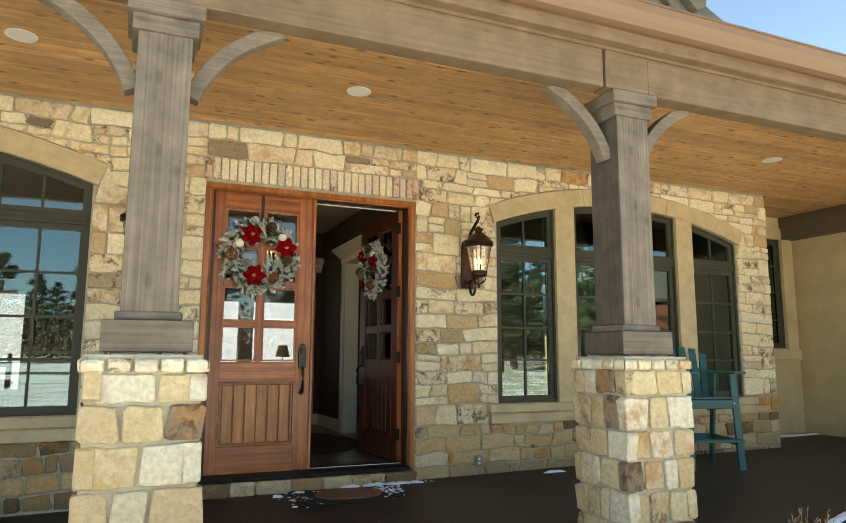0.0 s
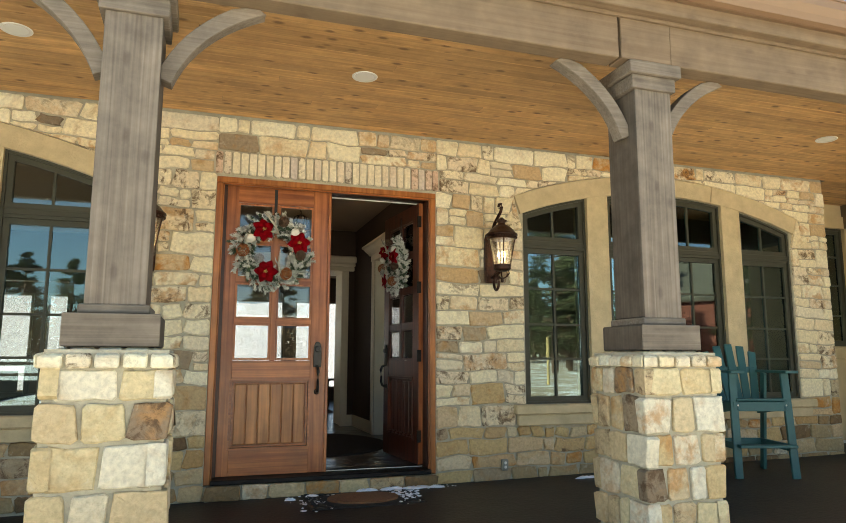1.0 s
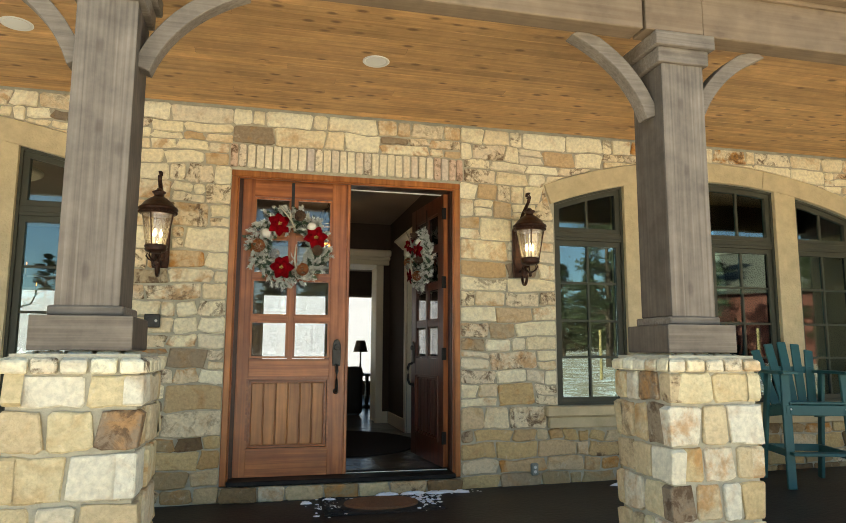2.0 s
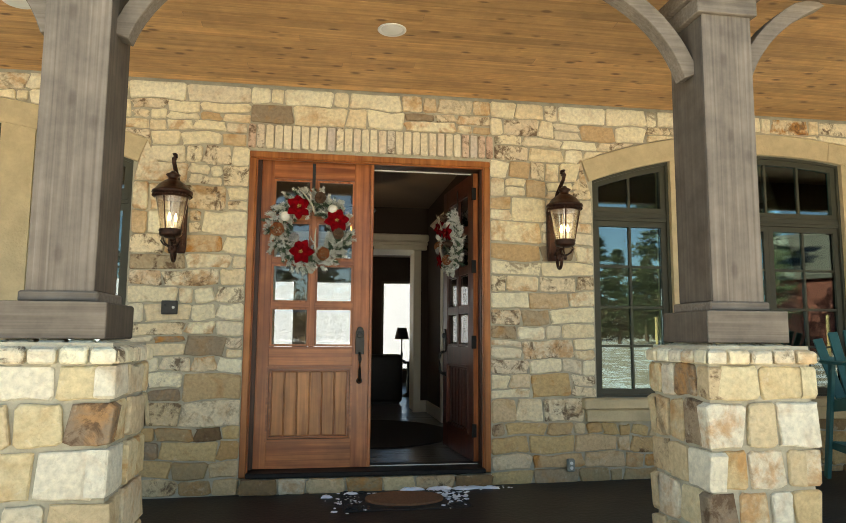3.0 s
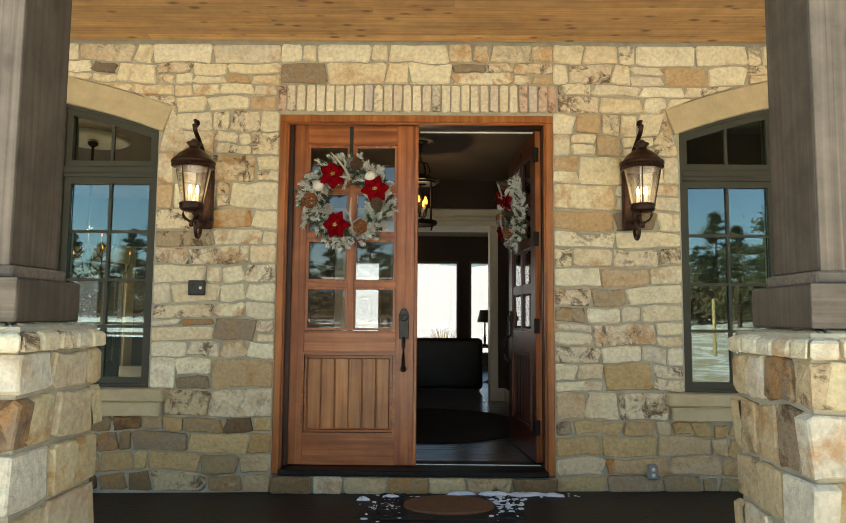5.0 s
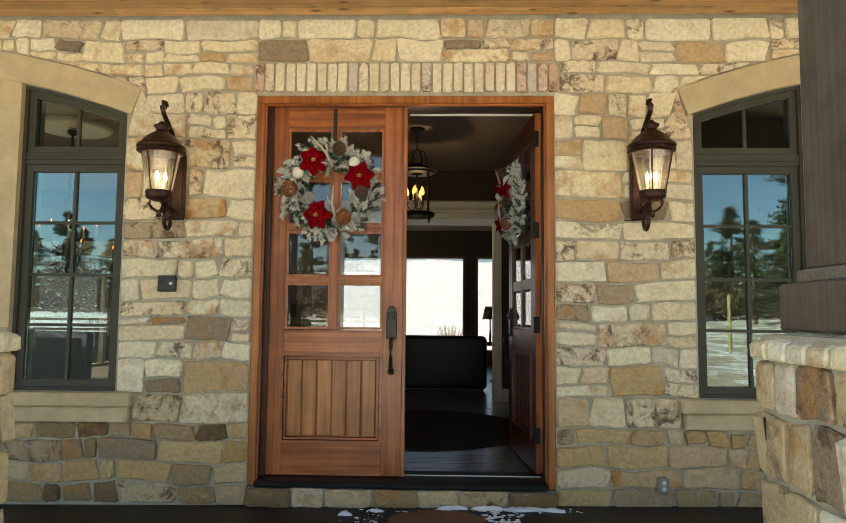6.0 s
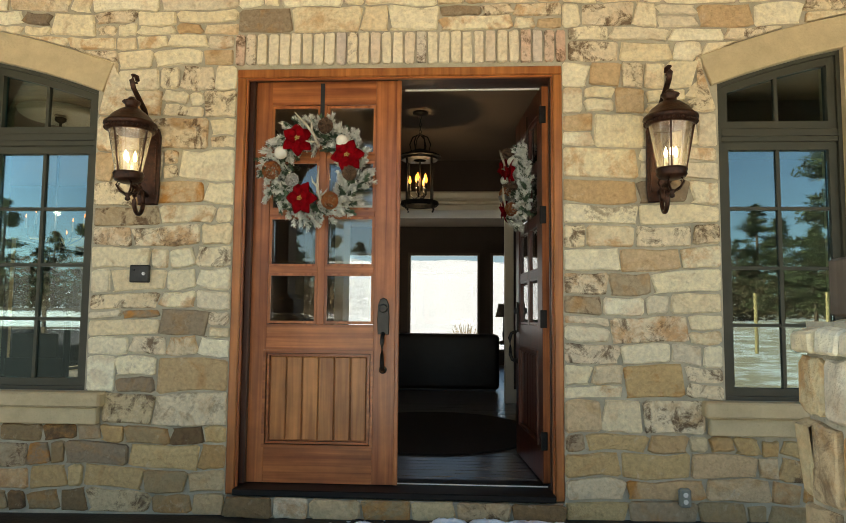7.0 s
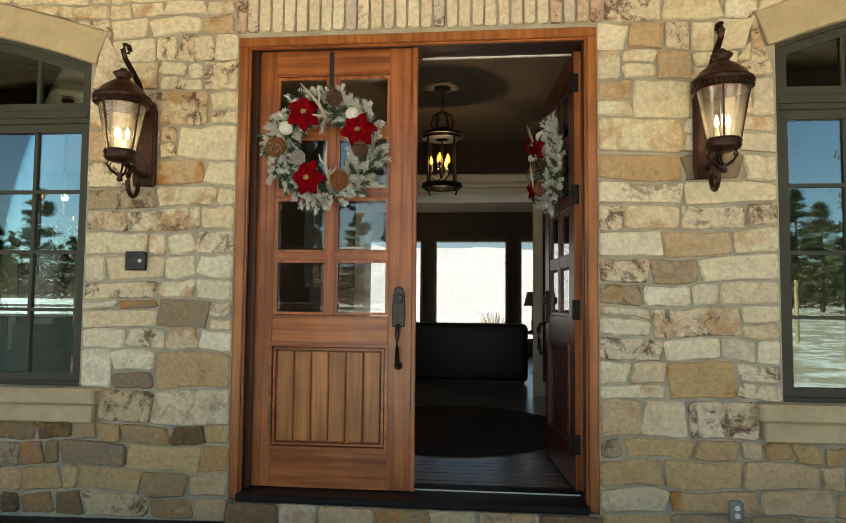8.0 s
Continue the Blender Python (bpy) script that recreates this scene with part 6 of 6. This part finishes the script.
# ---- the yard that the windows mirror ----
def conifer(seed, height, spread, bare=0.22):
    rng = random.Random(seed)
    t = thing("pine_tree", "tall green ponderosa pine in the yard", "tree", "yard pines")
    part("trunk", tube([(0, 0, -0.3), (0.05, 0.03, height * 0.35), (-0.04, 0.05, height * 0.7), (0, 0, height * 0.98)], [height * 0.022, height * 0.017, height * 0.010, 0.02], 8), BARK, t)
    verts, faces = [], []
    limbs = bmesh.new()
    z = height * bare
    while z < height:
        f = (z - height * bare) / (height * (1 - bare))
        r = spread * (1 - f) ** 0.7 * rng.uniform(0.55, 1.1) + 0.15
        for k in range(rng.randint(2, 4)):
            a = rng.uniform(0, 6.283)
            rise = rng.uniform(-0.1, 0.35) * r
            end = Vector((r * math.cos(a), r * math.sin(a), z + rise))
            tube([(0, 0, z), end * 0.5 + Vector((0, 0, z * 0.5)), end], [0.05, 0.03, 0.01], 4, limbs)
            for c in range(7):
                q = Vector((0, 0, z)).lerp(end, 0.35 + 0.65 * (c + rng.random()) / 7)
                s = rng.uniform(0.22, 0.5) * (0.7 + 0.3 * height / 10)
                for j in range(24):
                    o = q + Vector((rng.gauss(0, s * 0.5), rng.gauss(0, s * 0.5), rng.gauss(0, s * 0.32)))
                    d1 = Vector((rng.uniform(-1, 1), rng.uniform(-1, 1), rng.uniform(-0.4, 0.9))).normalized() * s * 0.44
                    d2 = d1.orthogonal().normalized() * s * 0.13
                    i = len(verts)
                    verts += [o - d2, o + d2, o + d1]
                    faces.append((i, i + 1, i + 2))
        z += height * rng.uniform(0.025, 0.045)
    part("branch_work", limbs, BARK, t)
    me = bpy.data.meshes.new("crown")
    me.from_pydata([tuple(v) for v in verts], [], faces)
    me.materials.append(FOLIAGE)
    ob = new("crown", me)
    ob.parent = t
    return t


rng = random.Random(8)
protos = [conifer(1, 11.0, 3.4), conifer(2, 9.5, 3.3, 0.12), conifer(3, 12.5, 3.7, 0.25)]
spots = []
for k in range(72):
    x = -70 + 140 * (k + rng.uniform(-0.4, 0.4)) / 71
    spots.append((x, rng.uniform(-62, -48)))
spots += [(16.3, -25.0), (18.4, -27.0), (20.6, -24.0), (9.0, -40), (20, -30), (26, -22), (23.5, -27.5), (22, -33), (25.5, -36), (28.5, -40), (19.5, -37), (23, -40)]
for k, (x, y) in enumerate(spots):
    m = pose(x, y, ground_z(x, y) - 0.2, 0, 0, rng.uniform(0, 360)) @ Matrix.Scale(rng.uniform(0.62, 0.95) if y < -45 else rng.uniform(0.7, 0.9), 4)
    p = protos[k % 3]
    if k < 3:
        p.matrix_basis = m
    else:
        copy_thing(p, m)


def scrub_band():
    rng = random.Random(4)
    verts, faces = [], []
    for k in range(60000):
        x, y = rng.uniform(-75, 75), rng.uniform(-66, -42)
        o = Vector((x, y, ground_z(x, y) - 0.2 + 5.0 * rng.random() ** 1.2 * (0.6 + 0.4 * math.sin(x * 0.7) * math.sin(y * 0.9))))
        d1 = Vector((rng.uniform(-1, 1), rng.uniform(-1, 1), rng.uniform(-0.3, 1))).normalized() * rng.uniform(0.2, 0.45)
        d2 = d1.orthogonal().normalized() * 0.14
        i = len(verts)
        verts += [o - d2, o + d2, o + d1]
        faces.append((i, i + 1, i + 2))
    me = bpy.data.meshes.new("oak_scrub")
    me.from_pydata([tuple(v) for v in verts], [], faces)
    me.materials.append(SCRUB)
    tagged(new("oak_scrub", me), "brown oak scrub along the far edge of the yard", "shrubs", kind="stuff")


scrub_band()


def dry_shrub(at):
    rng = random.Random(15)
    bm = bmesh.new()
    for k in range(90):
        a, h, l = rng.uniform(0, 6.28), rng.uniform(0.5, 1.0), rng.uniform(0.05, 0.45)
        tube([(0.05 * math.cos(a), 0.05 * math.sin(a), 0), (l * 0.5 * math.cos(a), l * 0.5 * math.sin(a), h * 0.6), (l * math.cos(a), l * math.sin(a), h)], [0.012, 0.010, 0.004], 4, bm)
    ob = part("dry_shrub", bm, POSTWOOD)
    ob.matrix_world = at
    tagged(ob, "dry golden shrub standing in the snow behind the house", "shrub")


dry_shrub(pose(0.52, 14.0, ground_z(0.52, 14.0)) @ Matrix.Scale(1.16, 4))
fen = thing("fence", "grey wooden rail fence across the snowy yard", "fence", at=pose(0, -22, 0.1))
for k in range(17):
    x = -30 + k * 3.4
    if x < 2.0:
        part("post", box(x - 0.06, x + 0.06, -0.06, 0.06, -0.2, 1.3), FENCEWOOD, fen)
        if x + 3.4 < 2.0:
            for z in (0.45, 0.85, 1.2):
                part("rail", box(x + 0.06, x + 3.34, -0.03, 0.03, z - 0.05, z + 0.05), FENCEWOOD, fen)
for k in range(9):
    ps = part("fence_post", tube([(0, 0, -0.2), (0, 0, 1.9)], 0.06, 8), POSTWOOD)
    ps.matrix_world = pose(5 + 2.3 * k, -17.5 - 0.2 * (k % 2), ground_z(5 + 2.3 * k, -17.5))
    tagged(ps, "round yellow wooden fence post in the yard", "fence post", "yellow fence posts")


def barn(at):
    b = thing("barn", "red-brown wooden barn with a dark gabled roof", "barn", at=at)
    part("wall", prism([(-5, -0.6), (5, -0.6), (5, 3.4), (0, 6.0), (-5, 3.4)], -4, 4), REDHOUSE, b)
    for s in (-1, 1):
        part("roof", moved(box(-0.3, 6.0, -4.5, 4.5, -0.12, 0.12), pose(0, 0, 6.12, 0, 27.5, 0) if s > 0 else pose(0, 0, 6.12, 0, 0, 180) @ pose(0, 0, 0, 0, 27.5, 0)), SHINGLE, b)
    for x in (-3.2, 3.2):
        w = part("window", box(x - 0.6, x + 0.6, 3.98, 4.06, 1.0, 2.3), CREAM, b, "cream window frame")
        part("pane", box(x - 0.5, x + 0.5, 4.061, 4.07, 1.1, 2.2), BLACKMETAL, w)
    part("door", box(-1.3, 1.3, 3.99, 4.08, -0.5, 2.6), FENCEWOOD, b)


barn(pose(30, -28, ground_z(30, -28) + 0.4, 0, 0, -40))


# ---- pieces of the walls ----
WRNG = random.Random(21)


def joint_wave(x, z):
    return 0.030 * noise.noise((x * 2.4, z * 3.1, 1.7)) + 0.016 * noise.noise((x * 7.0, z * 5.0, 4.2))


def push_out(x, z):
    """Keep a stone's edge clear of arches, window bands, sills and the lintel."""
    for cx in (-GROUP_X, GROUP_X):
        d = x - cx
        if abs(d) < 1.92 and z > 2.3:
            r = math.hypot(d, z - ARC_C)
            ang = abs(math.atan2(d, z - ARC_C))
            end = math.asin(1.70 / ARC_R) + 0.003
            if r < BAND_R + 0.012 and ang < end:
                k = (BAND_R + 0.012) / r
                x, z = cx + d * k, ARC_C + (z - ARC_C) * k
    return x, z


def free_spans(xa, xb, z0, z1):
    """Stretches of a course that hold stone."""
    blocks = []
    zm = (z0 + z1) / 2
    for cx in (-GROUP_X, GROUP_X):
        if 0.545 - 0.02 < zm < SILL_Z:
            h = 1.80 if zm > 0.64 else 1.765
            blocks.append((cx - h - 0.012, cx + h + 0.012))
        elif SILL_Z <= zm < 2.60:
            blocks.append((cx - GROUP_H - 0.010, cx + GROUP_H + 0.010))
    if zm < DOOR_T + 0.02:
        blocks.append((DOOR_L - 0.003, DOOR_R + 0.003))
    elif zm < 2.905:
        blocks.append((-1.02, 1.0))
    spans, x = [], xa
    for a, b in sorted(blocks):
        if b <= xa or a >= xb:
            continue
        if a > x:
            spans.append((x, a))
        x = max(x, b)
    if x < xb:
        spans.append((x, xb))
    return spans


# single stones that stand out from the buff wall
BROWN_SPOTS = [(-1.551, 1.161), (-1.16, 1.19), (-1.144, 1.06), (-1.45, 0.81), (-1.702, 1.79), (-1.786, 0.462), (-2.326, 0.356), (-2.131, 0.344), (-1.92, 0.331),
               (1.461, 1.346), (1.505, 0.126), (1.05, 0.486), (1.41, 1.85), (-0.86, 3.03), (-2.35, 2.99)]
MOTTLED_SPOTS = [(-1.207, 2.302), (-1.058, 2.741), (-1.26, 1.908), (-1.407, 1.986), (-1.35, 0.98), (1.164, 0.592), (1.56, 1.487), (1.745, 0.363), (1.965, 0.382), (1.097, 0.252), (1.12, 0.82), (1.35, 0.25),
                 (1.16, 2.56), (1.34, 2.56), (-1.60, 0.32), (1.05, 1.95)]


def wall_stone(rng, a, b, c0, c1):
    """The kind of stone for a cell of the wall: buff above, browner and muddier towards the ground."""
    for spots, kind in ((BROWN_SPOTS, STONE_BROWN), (MOTTLED_SPOTS, STONE_MOTTLED)):
        if any(a < x < b and c0 < z < c1 for x, z in spots):
            return kind
    p = rng.random()
    if c0 < 0.12:
        return STONE_DIRTY if p < 0.75 else STONE_LOW
    if c0 < 0.50:
        return STONE_DIRTY if p < (0.6 if b < -1.7 else 0.22) else STONE_MOTTLED if p < (0.7 if b < -1.7 else 0.38) else STONE_LOW
    if c0 < 0.80:
        return STONE_LOW if p < 0.5 else STONE_MOTTLED if p < 0.6 else STONE
    return STONE_MOTTLED if p < 0.06 else STONE_BROWN if p < 0.068 else STONE


def lay_course(xa, xb, z0, z1, parent, rng, m, wav, min_w=0.15, max_w=0.44, joint=0.012, material=None, depth=0.05):
    x = xa
    while x < xb - 0.02:
        ln = rng.uniform(min_w, max_w) * (0.8 if z1 - z0 < 0.11 else 1.0)
        if rng.random() < 0.16:
            ln = rng.uniform(0.09, 0.14)
        e = x + ln
        if xb - e < 0.10:
            e = xb
        cells = [(z0, z1)]
        if z1 - z0 > 0.155 and rng.random() < 0.42:
            f = z0 + (z1 - z0) * rng.uniform(0.38, 0.62)
            cells = [(z0, f), (f, z1)]
        for c0, c1 in cells:
            sub = [(x, e)]
            if len(cells) == 2 and e - x > 0.26 and rng.random() < 0.5:
                h = x + (e - x) * rng.uniform(0.35, 0.65)
                sub = [(x, h), (h, e)]
            for a, b in sub:
                j = joint / 2 * rng.uniform(0.7, 1.5)
                o = rough_outline(a + (0.002 if a == xa else j), b - (0.002 if b == xb else j), c0 + j, c1 - j, rng, wav, 0.008, 2, 0.036, (a == xa, b == xb))
                o = [push_out(*p) for p in o]
                if area(o) > 0.0022:
                    kind = wall_stone(rng, a, b, c0, c1)
                    stone_object("stone", o, depth, m, parent, material or kind, rng, 0.009 * rng.uniform(0.7, 1.3), 0.005)
        x = e


def lay_wall():
    rng = WRNG
    z = 0.035
    while z < CEIL - 0.02:
        h = rng.choice((0.115, 0.13, 0.145, 0.16, 0.18, 0.20))
        stops = [0.545, SILL_Z, DOOR_T + 0.02, 2.905, CEIL + 0.005]
        for s in stops:
            if z < s < z + h + 0.075:
                h = s - z if s - z < 0.22 else (s - z) / 2
                break
        z1 = z + h
        for xa, xb, parent in ((-5.6, DOOR_L - 0.003, wall_left), (DOOR_R + 0.003, XR, wall_right)):
            for a, b in free_spans(xa, xb, z, z1):
                wav = (lambda x, zz: 0.0 if zz < 0.05 or zz > CEIL - 0.01 else joint_wave(x, zz))
                lay_course(a, b, z, z1, parent, rng, Matrix.Identity(4), wav)
        if z > DOOR_T:
            for a, b in free_spans(DOOR_L - 0.003, DOOR_R + 0.003, z, z1):
                lay_course(a, b, z, z1, wall_mid, rng, Matrix.Identity(4), lambda x, zz: 0.0 if zz > CEIL - 0.01 or zz < 2.92 else joint_wave(x, zz))
        z = z1


lay_wall()
# planks of the foyer floor
y = BACK + 0.02
while y < 3.9:
    x = -1.5 + WRNG.uniform(-0.9, 0.0)
    while x < 1.478:
        e = x + WRNG.uniform(0.9, 1.9)
        a, b = max(x, -1.478), min(e, 1.478)
        if b - a > 0.04:
            pl = part("plank", box(a + 0.001, b - 0.001, y + 0.0015, y + 0.0885, IN_Z - 0.0035, IN_Z + WRNG.uniform(-0.0015, 0.0), 0.0025), DARKFLOOR, INNER_FLOOR)
        x = e
    y += 0.09
# soldier course over the door
n = 29
for k in range(n):
    a, b = -1.012 + 2.004 * k / n, -1.012 + 2.004 * (k + 1) / n
    stone_object("brick", rough_outline(a + 0.006, b - 0.006, DOOR_T + 0.024, 2.897, WRNG, lambda x, z: 0.0, 0.006, 1, 0.003), 0.05, Matrix.Translation((0, -0.004, 0)), wall_mid, BRICK, WRNG, 0.006, 0.003)
# stone riser under the door sill
step = structure(part("door_step", box(-0.975, 0.955, -0.022, FACE - 0.001, -0.05, 0.150), MORTAR), "low stone step under the front door", "step")
x = -0.985
while x < 0.965:
    e = min(x + WRNG.uniform(0.14, 0.36), 0.965)
    if 0.965 - e < 0.09:
        e = 0.965
    stone_object("stone", rough_outline(x + 0.006, e - 0.006, porch_z(0) - 0.01, 0.152, WRNG, lambda a, b: 0.006 * noise.noise((a * 9, b, 0)), 0.012), 0.03, Matrix.Translation((0, -0.044, 0)), step, STONE_DIRTY if WRNG.random() < 0.6 else STONE_PALE, WRNG, 0.010, 0.008)
    x = e
# corner return: ends of the quoins
z = 0.06
while z < CEIL - 0.03:
    h = min(WRNG.choice((0.13, 0.15, 0.17)), CEIL - z)
    lay_course(-0.83, -0.01, z, z + h, wall_return, WRNG, Matrix.Translation((XR, 0, 0)) @ pose(0, 0, 0, 0, 0, 90) @ Matrix.Scale(-1, 4, (1, 0, 0)) @ Matrix.Scale(-1, 4, (1, 0, 0)) @ pose(0, 0, 0, 0, 0, 0) @ Matrix.Translation((0.85, 0, 0)), lambda a, b: 0.0)
    z += h


# ---- stone pedestals ----
def pedestal(cx, seed):
    rng = random.Random(seed)
    p = thing("stone_pedestal", "square pale fieldstone pedestal with a stone cap", "pedestal", "porch pedestals", at=pose(cx, COL_Y, 0))
    H = 0.258
    part("core", box(-H + 0.018, H - 0.018, -H + 0.018, H - 0.018, -0.25, 1.19), MORTAR, p)
    z, odd = -0.14, 0
    while z < 1.11:
        h = rng.choice((0.15, 0.17, 0.19, 0.205))
        if 1.115 - (z + h) < 0.10:
            h = 1.115 - z if 1.115 - z < 0.24 else (1.115 - z) / 2
        for k in range(4):
            m = pose(0, 0, 0, 0, 0, 90 * k) @ Matrix.Translation((0, -H, 0))
            r = H if (k + odd) % 2 else H - 0.062
            x = -r
            cuts = [-r]
            while r - cuts[-1] > (0.30 if seed == 61 else 0.24):
                cuts.append(cuts[-1] + (rng.uniform(0.11, 0.27) if seed == 61 else rng.uniform(0.09, 0.19)))
            if len(cuts) == 1:
                cuts.append(rng.uniform(-0.08, 0.08))
            cuts.append(r)
            for a, b in zip(cuts, cuts[1:]):
                o = rough_outline(a + (0.008 if a > -r else -rng.uniform(0, 0.012)), b - (0.008 if b < r else -rng.uniform(0, 0.012)), z + 0.008, z + h - 0.008, rng, lambda u, v: 0.014 * noise.noise((u * 5 + seed, v * 4, k)), 0.008, 2, 0.024)
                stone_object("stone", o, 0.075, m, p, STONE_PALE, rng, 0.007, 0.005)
        z += h
        odd += 1
    # cap: sloped blocks round the edge
    C = 0.272
    part("cap_bed", box(-C + 0.03, C - 0.03, -C + 0.03, C - 0.03, 1.10, 1.192), MORTAR, p)
    for k in range(4):
        n = 5
        for i in range(n):
            a, b = -C + 2 * C * i / n + 0.007, -C + 2 * C * (i + 1) / n - 0.007
            bm = bmesh.new()
            ia, ib = max(min(a, 0.17), -0.17), max(min(b, 0.17), -0.17)
            lo = [bm.verts.new(v) for v in ((a, -C, 1.114), (b, -C, 1.114), (ib, -0.17, 1.114), (ia, -0.17, 1.114))]
            j = [rng.uniform(-0.006, 0.006) for _ in range(4)]
            hi = [bm.verts.new(v) for v in ((a + j[0] * 0.4, -C + j[1], 1.168 + j[2]), (b + j[3] * 0.4, -C + j[1], 1.168 + j[0]), (ib, -0.17, 1.206), (ia, -0.17, 1.206))]
            bm.faces.new(lo[::-1])
            bm.faces.new(hi)
            for e in range(4):
                if (lo[e].co - lo[(e + 1) % 4].co).length > 1e-5:
                    bm.faces.new((lo[e], lo[(e + 1) % 4], hi[(e + 1) % 4], hi[e]))
            bmesh.ops.remove_doubles(bm, verts=bm.verts[:], dist=0.0005)
            bmesh.ops.bevel(bm, geom=bm.edges[:], offset=0.007, segments=1, affect="EDGES")
            moved(bm, pose(0, 0, 0, 0, 0, 90 * k))
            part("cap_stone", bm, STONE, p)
    return p


pedestal(COL_A, 61)
pedestal(COL_B, 62)
